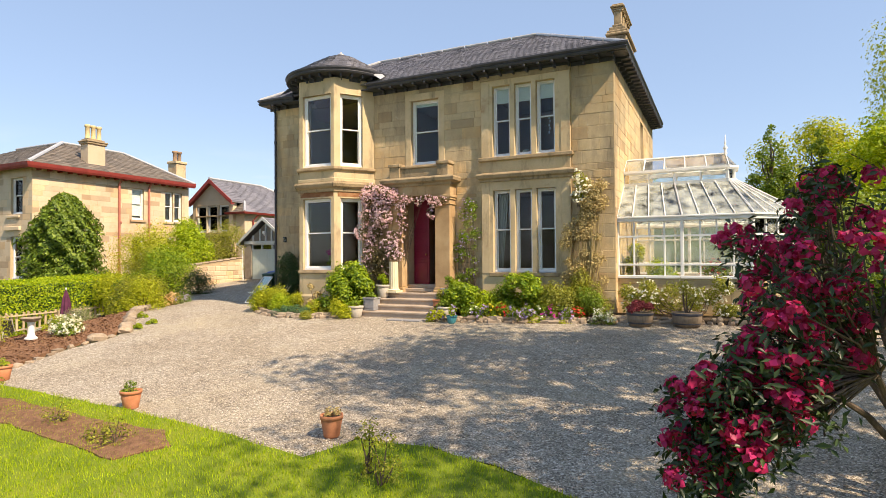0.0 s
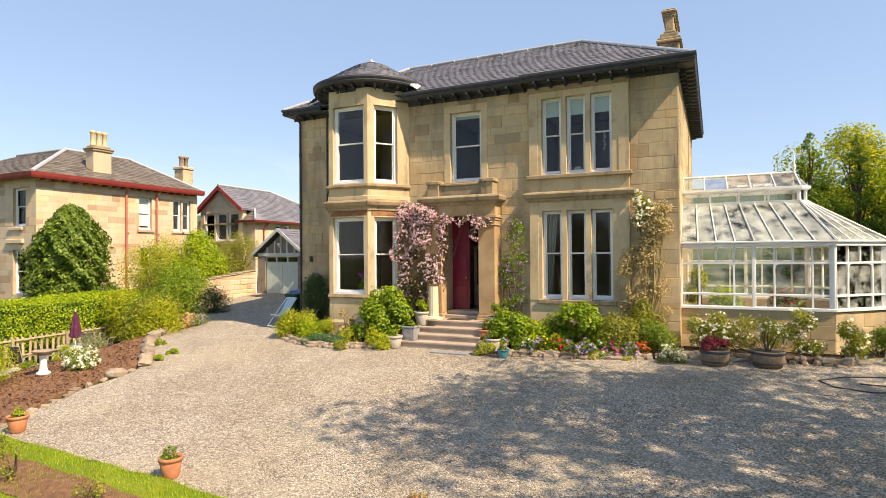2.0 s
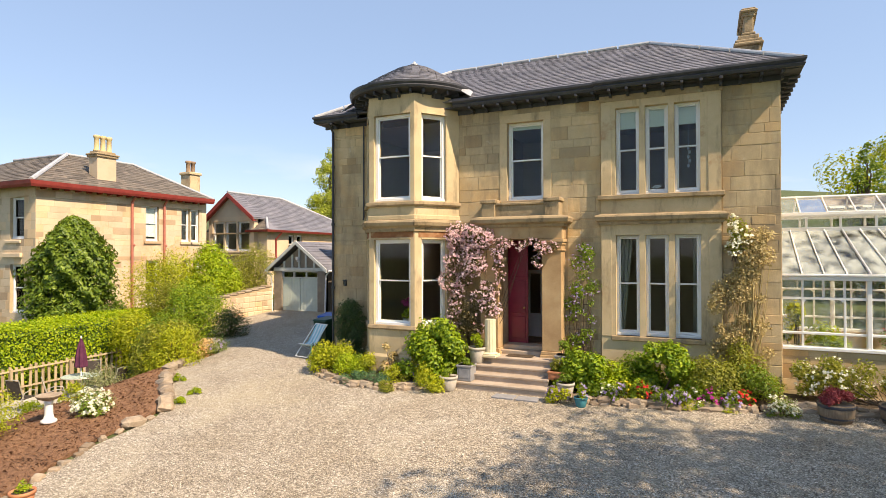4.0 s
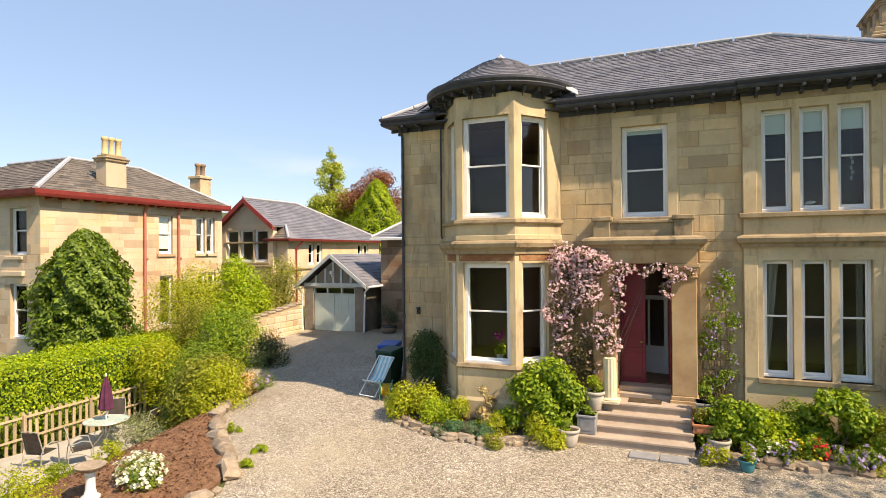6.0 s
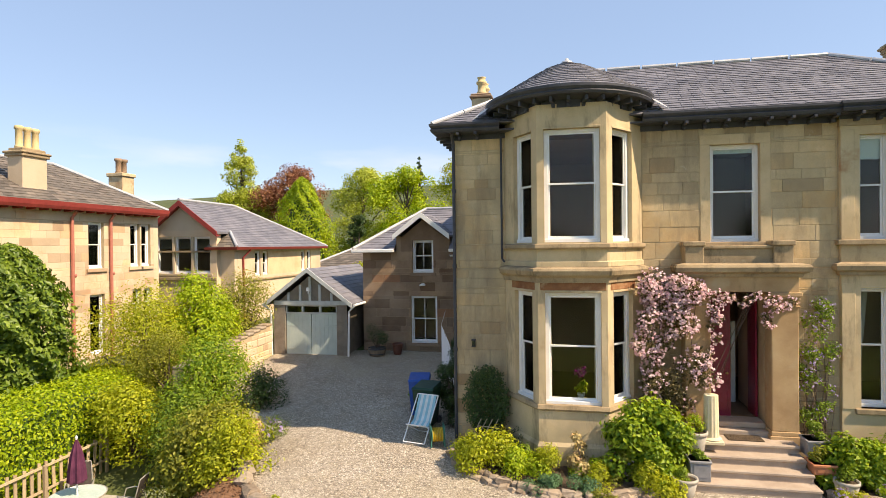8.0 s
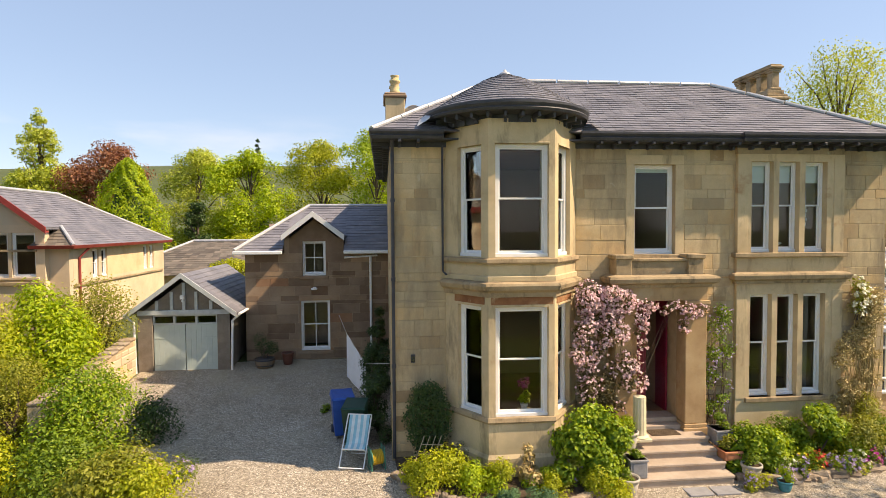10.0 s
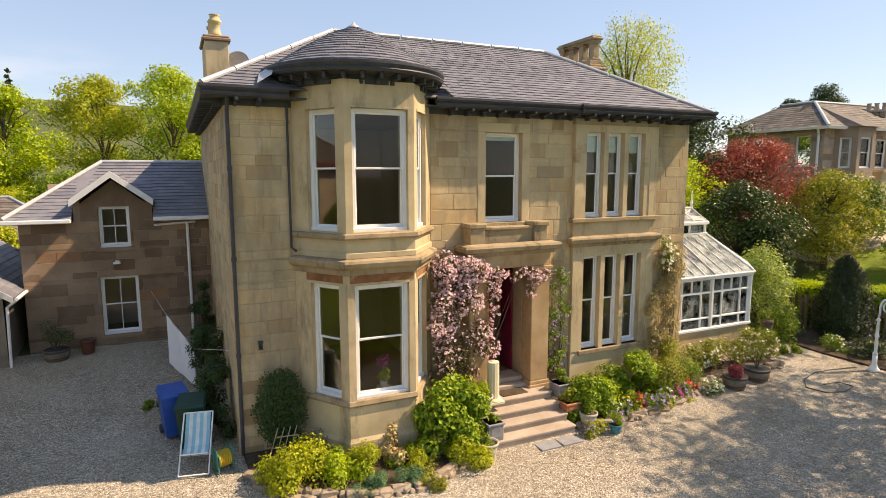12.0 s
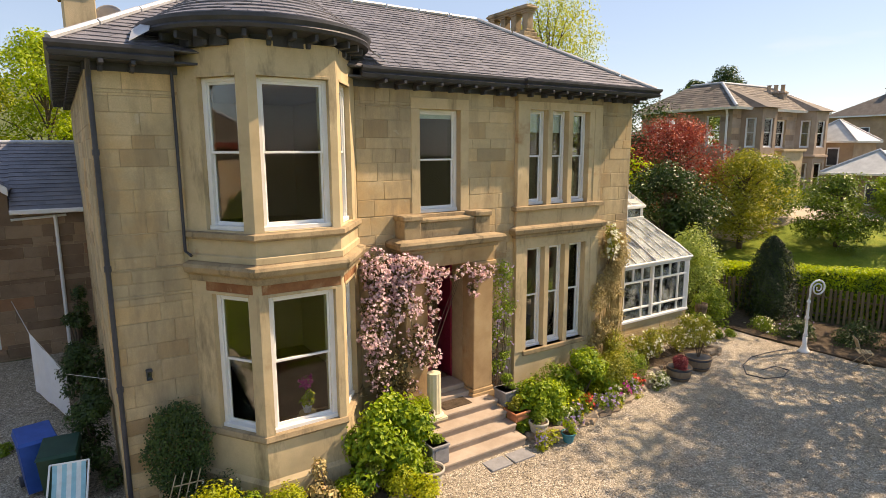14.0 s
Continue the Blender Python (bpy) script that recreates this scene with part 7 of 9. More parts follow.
for i in range(135):     # a low spray that hangs out towards the lawn
    s = rr_.uniform(0, 1)
    tips.append(Vector((0.5 - 0.95 * s + rr_.uniform(-0.25, 0.25), 5.3 - 0.35 * s + rr_.uniform(-0.3, 0.3), RB.z + 0.55 + 1.5 * (1 - s) * rr_.uniform(0.3, 1) + rr_.uniform(-0.25, 0.75))))
f = Form()
forks = []
for i in range(9):
    a = i * 0.7 + 0.2
    mid = RB + Vector((0.35 * math.cos(a), 0.35 * math.sin(a), 0.55 + 0.1 * (i % 3)))
    end = RB + Vector((0.95 * math.cos(a + 0.3), 0.85 * math.sin(a + 0.3), 1.35 + 0.25 * (i % 4)))
    crook = [RB + Vector((0.08 * math.cos(a), 0.08 * math.sin(a), -0.1))]
    for j in range(1, 6):
        way = RB.lerp(mid, j / 2.5) if j < 3 else mid.lerp(end, (j - 2.5) / 2.5)
        crook.append(way + Vector((rr_.uniform(-0.10, 0.10), rr_.uniform(-0.10, 0.10), rr_.uniform(-0.05, 0.05))))
    part("stem", Form().tube(crook + [end], [0.058, 0.050, 0.044, 0.038, 0.034, 0.029, 0.022], 7), bark, rh)
    forks += [mid, mid.lerp(end, 0.5), end]
f = Form()
for q in tips:
    b = min(forks, key=lambda p: (p - q).length)
    f.tube([b, b.lerp(q, 0.5) + Vector((rr_.uniform(-0.12, 0.12), rr_.uniform(-0.12, 0.12), rr_.uniform(-0.05, 0.12))), q], [0.018, 0.011, 0.006], 5)
part("branch", f, bark, rh, kind="stuff")
pts, nr = clump_cloud(tips, [0.26] * len(tips), 9000, 0.3)
part("foliage", leaf_mesh("foliage", pts, nr, 0.12, lf_rhodo, 0.36, 0.4, 0.5), None, rh)
fp, fn = [], []
for q in tips:
    if rr_.random() < 0.9:
        off = Vector((rr_.uniform(-1, 1), rr_.uniform(-1, 1), rr_.uniform(0.0, 1))).normalized() * 0.14
        for j in range(40):
            d = Vector((rr_.gauss(0, 1), rr_.gauss(0, 1), rr_.gauss(0.4, 1))).normalized()
            fp.append(q + off + d * 0.10 * rr_.uniform(0.6, 1.1))
            fn.append(d)
part("blossom", leaf_mesh("blossom", np.array([tuple(p) for p in fp]), np.array([tuple(p) for p in fn]), 0.075, pt_crimson, 0.9, 0.5), None, rh)

# hedge, shrubs and small tree beyond the patio
hedge = thing("hedge", (-26.2, 12.0, -1.2), "clipped bright green hedge behind the picket fence", "hedge")
hp, hn = [], []
n = 26000
u = NP.uniform(0, 1, n)
yy = NP.uniform(5.0, 18.6, n)
top = 0.98 + 0.05 * np.sin(yy * 1.3) + 0.02 * (yy - 10)
face = u < 0.5
hx = np.where(face, -25.15 + NP.normal(0, 0.07, n), NP.uniform(-27.6, -25.15, n))
hz = np.where(face, -1.1 + (top + 1.1) * NP.uniform(0, 1, n), top + NP.normal(0, 0.05, n))
pts = np.stack([hx, yy, hz], 1)
nr = np.where(face[:, None], np.array([[1.0, 0, 0.3]]), np.array([[0.1, 0, 1.0]]))
part("foliage", leaf_mesh("foliage", pts, nr, 0.10, lf_spring, 0.6, 0.5), None, hedge)
# dark solid block; its colour stands in for shade within the hedge
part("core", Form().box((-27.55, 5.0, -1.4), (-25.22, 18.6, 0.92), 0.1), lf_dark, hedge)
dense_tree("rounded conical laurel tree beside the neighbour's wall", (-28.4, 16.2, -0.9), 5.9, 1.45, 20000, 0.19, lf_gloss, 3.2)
LEFT = [
    ("loose olive-green shrub over the kerb", (-20.9, 14.5), (1.3, 1.1, 2.0), 7600, 0.12, lf_olive),
    ("mid-green leafy shrub by the drive", (-22.0, 15.6), (1.4, 1.3, 2.2), 8000, 0.11, lf_mid),
    ("fresh green shrub by the drive", (-22.6, 17.2), (1.3, 1.3, 2.1), 7600, 0.11, lf_hydrangea),
    ("greyish wispy broom bush by the wall", (-24.6, 17.9), (1.2, 1.2, 2.3), 8000, 0.08, lf_olive),
    ("large yellow-green forsythia bush behind the hedge", (-26.6, 19.2), (2.0, 1.6, 3.1), 9000, 0.11, lf_yellow),
    ("tall bright green lilac behind the wall", (-25.2, 20.6), (1.4, 1.4, 3.6), 8200, 0.15, lf_spring),
    ("tall olive willow behind the wall", (-24.9, 22.6), (1.4, 1.3, 3.5), 8200, 0.11, lf_olive),
    ("yellow-green shrub by the hedge", (-24.0, 15.9), (1.3, 1.1, 1.9), 6600, 0.12, lf_yellow),
    ("dark dwarf pine at the bed's end", (-21.3, 17.7), (0.8, 0.8, 1.1), 2600, 0.08, lf_dark),
    ("wispy yellow-green shrub by the drive edge", (-19.9, 13.9), (1.0, 0.8, 1.2), 4600, 0.10, lf_yellow),
]
for lab, at, r, n, s, m in LEFT:
    shrub(lab, at, r, n, s, m, 34, stems=12)
shrub("peach-flowered azalea mound by the drive", (-20.45, 15.55), (0.46, 0.44, 0.85), 500, 0.07, lf_olive, 9, (420, 0.08, pt_peach))
shrub("purple irises by the drive", (-19.9, 15.75), (0.45, 0.35, 0.5), 500, 0.10, lf_mid, 7, (26, 0.07, pt_lilac), "flowers", "flower_clump", aspect=0.2)
shrub("white-flowered azalea in the mulch", (-18.1, 9.9), (0.62, 0.55, 0.55), 900, 0.08, lf_mid, 12, (190, 0.085, pt_white))
shrub("golden spirea by the lawn", (-19.0, 8.2), (0.8, 0.8, 1.0), 2600, 0.07, lf_yellow, 14)
shrub("golden spirea by the lawn", (-18.4, 6.9), (0.7, 0.7, 0.8), 2000, 0.07, lf_yellow, 12)
shrub("golden euphorbia in the mulch", (-19.8, 10.6), (0.35, 0.35, 0.5), 800, 0.07, lf_yellow, 8)
shrub("grey-green lavender in the mulch", (-20.3, 11.8), (0.7, 0.6, 0.8), 2200, 0.06, lf_grey, 12)
shrub("green tussock by the patio", (-20.9, 10.2), (0.4, 0.4, 0.45), 900, 0.13, lf_spring, 7, aspect=0.1)
for x, y in ((-17.2, 12.2), (-18.6, 12.9), (-17.0, 11.6)):
    shrub("tuft of grass against the kerb", (x + 0.55, y - 0.35), (0.25, 0.2, 0.16), 260, 0.10, lf_spring, 5, aspect=0.15, name="grass_tuft", category="grass tuft", stems=2)
for x, y, s in ((-12.6, 5.3, 0.8), (-10.6, 5.25, 0.5), (-9.3, 5.1, 0.45), (-8.7, 5.0, 0.55), (-13.6, 5.5, 0.8), (-4.4, 5.5, 0.9), (-4.05, 5.3, 0.8)):
    shrub("small rose bush with sparse new leaves", (x, y), (0.28, 0.28, s), 210, 0.06, lf_olive, 7, category="rose bush", name="rose_bush", group="roses at the lawn", stems=7)

# yard side
shrub("dark ivy bush against the side wall", (-15.55, 17.6), (0.45, 1.1, 1.8), 3800, 0.08, lf_dark, 18)
shrub("dark climber on the wing corner", (-15.6, 22.6), (0.4, 0.8, 2.6), 2600, 0.08, lf_dark, 14)
shrub("dark ivy bush beside the washing line", (-15.6, 19.8), (0.5, 1.0, 1.9), 3000, 0.08, lf_dark, 14)
shrub("green weeds in the gravel yard", (-16.9, 19.0), (0.35, 0.3, 0.2), 300, 0.08, lf_mid, 5)

# side boundary with the other garden
shrub("variegated pale shrub by the fence", (3.6, 18.0), (1.3, 1.1, 3.3), 6000, 0.12, leafy("variegated_leaf", (0.16, 0.25, 0.04), (0.48, 0.57, 0.18), 0.35), 22)
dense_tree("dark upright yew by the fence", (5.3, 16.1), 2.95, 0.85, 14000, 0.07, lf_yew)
shrub("mid-green bush under the fence", (3.0, 16.9), (0.8, 0.7, 1.2), 2400, 0.11, lf_mid, 14)
shrub("low dark plants along the border", (4.3, 14.6), (0.9, 0.5, 0.6), 2200, 0.08, lf_dark, 14, (30, 0.05, pt_lilac))
shrub("low dark plants along the border", (5.3, 13.2), (0.9, 0.6, 0.7), 2200, 0.08, lf_dark, 14)
shrub("low plants along the border with white flowers", (3.7, 15.5), (0.5, 0.5, 0.5), 1300, 0.07, lf_mid, 10, (50, 0.05, pt_white))
shrub("dark bush at the border's end", (6.4, 11.9), (1.0, 0.8, 1.0), 2400, 0.09, lf_dark, 14)
hr = thing("hedge", (8.0, 15.0, 0.2), "clipped olive-green hedge behind the garden fence", "hedge")
n = 20000
s = NP.uniform(0, 1, n)
bx, by = 4.2 + 6.3 * s, 19.4 - 8.6 * s
side_ = NP.uniform(0, 1, n) < 0.5
off = np.where(side_, NP.normal(0, 0.06, n), NP.uniform(0, 1.1, n))
zz = np.where(side_, 0.2 + 1.65 * NP.uniform(0, 1, n), 1.85 + NP.normal(0, 0.05, n))
pts = np.stack([bx + 0.8 * off, by + 0.6 * off, zz], 1)
part("foliage", leaf_mesh("foliage", pts, np.where(side_[:, None], np.array([[-0.8, -0.6, 0.3]]), np.array([[0, 0, 1.0]])), 0.10, lf_spring, 0.6, 0.5), None, hr)
# dark prism behind the leaves, coloured as the hedge's shaded inside
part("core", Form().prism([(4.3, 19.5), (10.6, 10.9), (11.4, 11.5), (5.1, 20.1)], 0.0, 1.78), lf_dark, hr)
RIGHT = [
    ("dark rounded holly in the other garden", (15.8, 18.4), 3.7, 2.2, 34, 8000, 0.15, lf_gloss, "round", 0.1),
    ("red-leaved maple in the other garden", (12.6, 25.6), 7.0, 3.2, 40, 9500, 0.16, lf_red, "round", 0.2),
    ("olive-green cherry in the other garden", (13.2, 21.8), 5.2, 2.6, 40, 9000, 0.16, lf_olive, "round", 0.15),
    ("dark glossy laurel behind the conservatory", (7.2, 22.0), 5.2, 2.6, 40, 9500, 0.17, lf_dark, "round", 0.05),
    ("dark rhododendron mass behind the conservatory", (8.0, 21.6), 3.6, 1.9, 34, 8000, 0.16, lf_dark, "round", 0.05),
    ("light green laurel behind the conservatory", (6.0, 25.5), 6.6, 2.7, 40, 9000, 0.18, lf_spring, "round", 0.05),
    ("yellow-green maple behind the conservatory", (8.5, 33.0), 8.6, 3.6, 46, 9500, 0.20, lf_yellow, "round", 0.15),
    ("green cypress by the boundary", (2.2, 32.5), 7.2, 2.2, 40, 9000, 0.16, lf_mid, "cone", 0.05),
    ("green cypress by the boundary", (4.6, 35.5), 7.2, 2.0, 36, 8000, 0.16, lf_mid, "cone", 0.05),
    ("yellow-green oak at the garden's edge", (16.0, 38.0), 9.6, 4.2, 46, 9500, 0.24, lf_yellow, "round", 0.1),
    ("yellow-green oak at the garden's edge", (5.5, 41.0), 9.0, 4.2, 46, 9500, 0.24, lf_yellow, "round", 0.1),
    ("dark yew mass at the garden's edge", (13.8, 31.0), 8.6, 4.0, 46, 9500, 0.20, lf_dark, "round", 0.05),
    ("half-bare dark thorn tree by the boundary", (12.0, 28.0), 6.2, 2.6, 40, 7000, 0.16, lf_dark, "round", 0.3),
    ("black pine on the skyline", (48.8, 44.8), 12.4, 2.6, 30, 9000, 0.26, lf_dark, "column", 0.45),
    ("black pine on the skyline", (45.7, 46.7), 11.2, 2.4, 24, 7000, 0.26, lf_dark, "round", 0.45),
    ("small twisted tree in the other garden", (17.5, 16.2), 4.0, 1.7, 24, 4000, 0.14, lf_mid, "round", 0.35),
    ("dark shrubs along the far drive", (30.0, 16.0), 3.6, 2.4, 26, 5000, 0.2, lf_gloss, "round", 0.02),
    ("dark shrubs along the far drive", (37.0, 21.5), 4.6, 3.0, 30, 5000, 0.24, lf_mid, "round", 0.02),
    ("dark shrubs along the far drive", (48.0, 24.0), 6.0, 4.0, 30, 5000, 0.3, lf_gloss, "round", 0.02),
    ("dark shrubbery by the far villa", (17.5, 23.0), 3.6, 2.6, 30, 6000, 0.18, lf_gloss, "round", 0.05),
]
for i, (lab, at, h, cr, k, n, sz, m, shp, lo) in enumerate(RIGHT):
    tree(lab, at, h, cr, k, n, sz, m, 0.16, seed=40 + i, shape=shp, low=lo)
tree("tall pale birch with drooping spring leaves", (10.2, 33.0), 15.8, 4.0, 44, 21000, 0.16, lf_birch, 0.22, seed=21, shape="round", low=0.30, droop=2.4, fill=0.40)
# trees that shade the forecourt
tree("tall beech that shades the gravel", (5.9, 6.9), 15.8, 5.0, 40, 6400, 0.26, lf_spring, 0.30, seed=31, low=0.42, fill=0.42)
tree("tall beech that shades the gravel", (9.8, 9.3), 16.0, 5.2, 40, 6400, 0.26, lf_spring, 0.30, seed=32, low=0.40, fill=0.42)
tree("dark garden tree across the lawn", (-14.0, -26.0), 9.0, 4.5, 26, 4000, 0.34, lf_dark, 0.3, seed=33, low=0.15)
tree("dark garden tree across the lawn", (-27.0, -22.0), 10.0, 4.5, 26, 4000, 0.34, lf_dark, 0.3, seed=34, low=0.15)
tree("dark garden tree across the lawn", (6.0, -24.0), 11.0, 5.0, 26, 4000, 0.34, lf_dark, 0.3, seed=35, low=0.15)
# woods behind the house
BACK = [
    ("pale conifer on the skyline", (-47.0, 60.0), 14.8, 4.6, 60, 12000, 0.30, lf_birch, "cone", 0.1),
    ("copper beech in the woods", (-41.5, 61.0), 12.4, 4.6, 44, 8500, 0.30, lf_copper, "round", 0.12),
    ("spring-green ash in the woods", (-32.6, 60.0), 11.6, 4.0, 40, 8500, 0.28, lf_birch, "round", 0.1),
    ("bright green maple in the woods", (-27.6, 57.0), 11.4, 3.9, 44, 9000, 0.28, lf_spring, "round", 0.08),
    ("yellow-green larch in the woods", (-21.5, 62.0), 13.0, 4.4, 40, 8500, 0.28, lf_yellow, "round", 0.06),
    ("bright green lime in the woods", (-16.0, 58.0), 13.5, 4.8, 44, 8500, 0.30, lf_spring, "round", 0.06),
    ("bright green lime in the woods", (-11.0, 62.0), 12.5, 4.8, 40, 7500, 0.30, lf_spring, "round", 0.06),
    ("dark spruce in the woods", (-29.8, 72.0), 13.4, 2.0, 30, 5000, 0.28, lf_dark, "cone", 0.1),
    ("dark tree on the skyline", (-52.0, 74.0), 9.5, 4.0, 30, 5000, 0.32, lf_mid, "round", 0.05),
    ("dark columnar yew behind the bungalow", (-30.2, 51.0), 5.8, 1.1, 24, 4000, 0.2, lf_dark, "column", 0.02),
    ("orange-budded shrub in the gardens", (-27.5, 52.0), 3.4, 2.4, 24, 4500, 0.24, lf_yellow, "round", 0.02),
    ("green shrubbery in the gardens", (-23.0, 54.0), 4.4, 3.6, 30, 6000, 0.24, lf_mid, "round", 0.02),
    ("green shrubbery in the gardens", (-36.5, 54.0), 4.6, 3.4, 30, 6000, 0.24, lf_olive, "round", 0.02),
    ("yellow gorse behind the garage", (-22.6, 31.5), 3.0, 1.5, 24, 4000, 0.14, lf_yellow, "round", 0.05),
    ("yellow-green bushes behind the wing", (-17.0, 48.0), 4.4, 3.6, 30, 5000, 0.24, lf_yellow, "round", 0.02),
    ("dark trees behind the side garden", (20.0, 46.0), 9.0, 5.0, 34, 6000, 0.34, lf_dark, "round", 0.05),
    ("dark trees behind the side garden", (9.0, 44.0), 8.0, 4.6, 34, 6000, 0.34, lf_mid, "round", 0.05),
    ("dark trees behind the far villa", (42.0, 44.0), 10.0, 4.6, 30, 5000, 0.34, lf_gloss, "round", 0.05),
    ("dark bushes by the far drive", (27.0, 19.0), 3.0, 1.9, 26, 4500, 0.2, lf_gloss, "round", 0.02),
]
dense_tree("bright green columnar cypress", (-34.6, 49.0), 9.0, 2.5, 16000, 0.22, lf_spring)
for i, (lab, at, h, cr, k, n, sz, m, shp, lo) in enumerate(BACK):
    tree(lab, at, h, cr, k, int(n * 1.35), sz, m, 0.2, seed=70 + i, shape=shp, low=lo)
# other garden's lawn and drive
sheet("neighbour_lawn", [(6.5, 19.0), (11.2, 12.4), (24, 12.0), (27, 17.5), (19, 21.5), (12, 22)], 0.05, grass_soil, 1.5, 0.1, 0.1, label="sunlit mown lawn in the other garden", category="lawn")
drive_tan = surface("tan_gravel_drive", [(0.3, (0.40, 0.32, 0.23)), (0.7, (0.52, 0.43, 0.32))], 3.0, 0.95, 0.5, 30.0)
sheet("neighbour_drive", [(14, 22.2), (19, 21.7), (27.2, 17.8), (32, 12), (44, 14), (40, 24.5), (14, 24.5)], 0.06, drive_tan, 1.5, 0.1, 0.1, label="tan gravel drive of the far villa", category="drive")

# mown grass blades
n = 70000
gx, gy = NP.uniform(-17, -1.5, n), NP.uniform(1.0, 6.5, n)
poly = LAWN
keep = np.array([inside((a, b), poly) for a, b in zip(gx, gy)])
gx, gy = gx[keep], gy[keep]
gz = np.array([ground_z(a, b) for a, b in zip(gx, gy)]) + 0.06
n = len(gx)
a = NP.uniform(0, 2 * math.pi, n)
h = NP.uniform(0.03, 0.07, n)
w = NP.uniform(0.004, 0.008, n)
lean = NP.normal(0, 0.02, (n, 2))
v = np.stack([np.stack([gx - w * np.cos(a), gy - w * np.sin(a), gz - 0.02], 1), np.stack([gx + w * np.cos(a), gy + w * np.sin(a), gz - 0.02], 1), np.stack([gx + lean[:, 0], gy + lean[:, 1], gz + h], 1)], 1).reshape(-1, 3)
solo("grass", quick_mesh("grass", v, np.arange(3 * n).reshape(-1, 3), lf_spring), None, "short bright green blades of the mown lawn", "grass", "stuff")


# ---- edging stones, beds and paving ----
def rock(seed, w, d, h):
    """A rough block of stone about its own base."""
    rng = random.Random(seed)
    f = Form().box((-w / 2, -d / 2, -0.06), (w / 2, d / 2, h), min(w, d, h) * 0.42)
    f.v = [(x + rng.uniform(-0.09, 0.09) * w, y + rng.uniform(-0.12, 0.12) * d, z + rng.uniform(-0.1, 0.1) * h) for x, y, z in f.v]
    return f.mesh("stone", rough_stone)


ROCKS = [rock(i, *dims) for i, dims in enumerate([(0.30, 0.18, 0.09), (0.20, 0.16, 0.075), (0.36, 0.20, 0.08), (0.16, 0.14, 0.11), (0.24, 0.20, 0.065), (0.13, 0.12, 0.07)])]
KERBS = [rock(20 + i, *dims) for i, dims in enumerate([(0.62, 0.34, 0.20), (0.50, 0.32, 0.22), (0.72, 0.36, 0.19)])]


def stone_row(name, label, path, meshes, gap, rng, lift=0.0, rows=1):
    base = path[0]
    t = thing(name, (*base, ground_z(*base)), label, "edging stones")
    for row in range(rows):
        for a, b in zip(path, path[1:]):
            n = max(1, round(math.dist(a, b) / gap))
            for i in range(n):
                s = (i + 0.5 + rng.uniform(-0.15, 0.15)) / n
                x, y = a[0] + (b[0] - a[0]) * s + rng.uniform(-0.03, 0.03), a[1] + (b[1] - a[1]) * s + rng.uniform(-0.03, 0.03) + 0.08 * row
                ang = math.degrees(math.atan2(b[1] - a[1], b[0] - a[0])) + rng.uniform(-22, 22) + (180 if rng.random() < 0.5 else 0)
                part("stone", rng.choice(meshes), None, t, at=pose(x, y, ground_z(x, y) + lift + 0.07 * row + rng.uniform(-0.02, 0.02), rng.uniform(-12, 12), rng.uniform(-12, 12), ang))
    return t


er = random.Random(23)
stone_row("bed_edging", "rough pale stones round the bed under the bay", [(-15.15, 15.1), (-14.85, 14.5), (-13.95, 13.88), (-12.9, 13.52), (-11.8, 13.57), (-10.9, 14.0), (-10.4, 14.2)], ROCKS, 0.215, er, 0, 2)
stone_row("bed_edging", "rough pale stones along the front bed", [(-7.75, 14.25), (-6.8, 14.1), (-5.4, 14.25), (-4.2, 14.5), (-3.2, 14.65), (-2.7, 15.0), (0.6, 15.1), (0.85, 15.6)], ROCKS, 0.215, er, 0, 2)
stone_row("drive_kerb", "rounded pale stone kerb along the drive", [(-19.95, 14.5), (-19.05, 12.95), (-17.9, 11.95), (-16.75, 11.05), (-16.5, 10.7)], KERBS, 0.56, er)
stone_row("bed_edging", "low reddish stones along the mulch bed", [(-16.4, 10.4), (-16.35, 8.9), (-15.95, 7.6), (-15.6, 6.6)], ROCKS + KERBS[1:2], 0.36, er, -0.01)
sheet("mulch_bed", [(-20.1, 14.5), (-19.2, 13.0), (-18.0, 12.0), (-16.8, 11.1), (-16.5, 10.4), (-16.45, 8.9), (-16.05, 7.6), (-15.7, 6.6), (-16.8, 6.0), (-19.0, 6.6), (-21.3, 8.6), (-21.6, 12.0), (-21.0, 14.4)], 0.06, mulch, 0.35, 0.03, 0.08, 0.05, label="red-brown bark mulch bed beside the drive", category="flower bed", seed=9)
sheet("rose_bed", [(-7.75, 5.25), (-8.4, 5.62), (-10.0, 5.6), (-11.8, 5.75), (-14.6, 5.85), (-14.6, 4.95), (-11.8, 4.98), (-9.4, 4.75), (-8.2, 4.62)], 0.075, mulch, 0.3, 0.04, 0.05, 0.04, label="bare mulched rose bed cut into the lawn", category="flower bed", seed=10)
sheet("border_bed", [(2.9, 17.2), (3.05, 15.4), (3.45, 14.0), (3.95, 12.6), (4.7, 11.4), (6.4, 9.6), (9.4, 10.4), (4.2, 18.6)], 0.05, bed_soil, 0.5, 0.04, 0.06, 0.05, label="shady planted border along the side fence", category="flower bed", seed=12)
n = 5200
px_, py_ = NP.uniform(-21.4, -15.8, n), NP.uniform(6.2, 14.3, n)
chips = [(a, b) for a, b in zip(px_, py_) if inside((a, b), [(-20.1, 14.4), (-18.0, 11.9), (-16.6, 10.4), (-16.1, 7.7), (-15.8, 6.7), (-16.8, 6.1), (-19.0, 6.7), (-21.2, 8.6), (-21.5, 12.0)])]
cp = np.array([(a, b, ground_z(a, b) + 0.10) for a, b in chips])
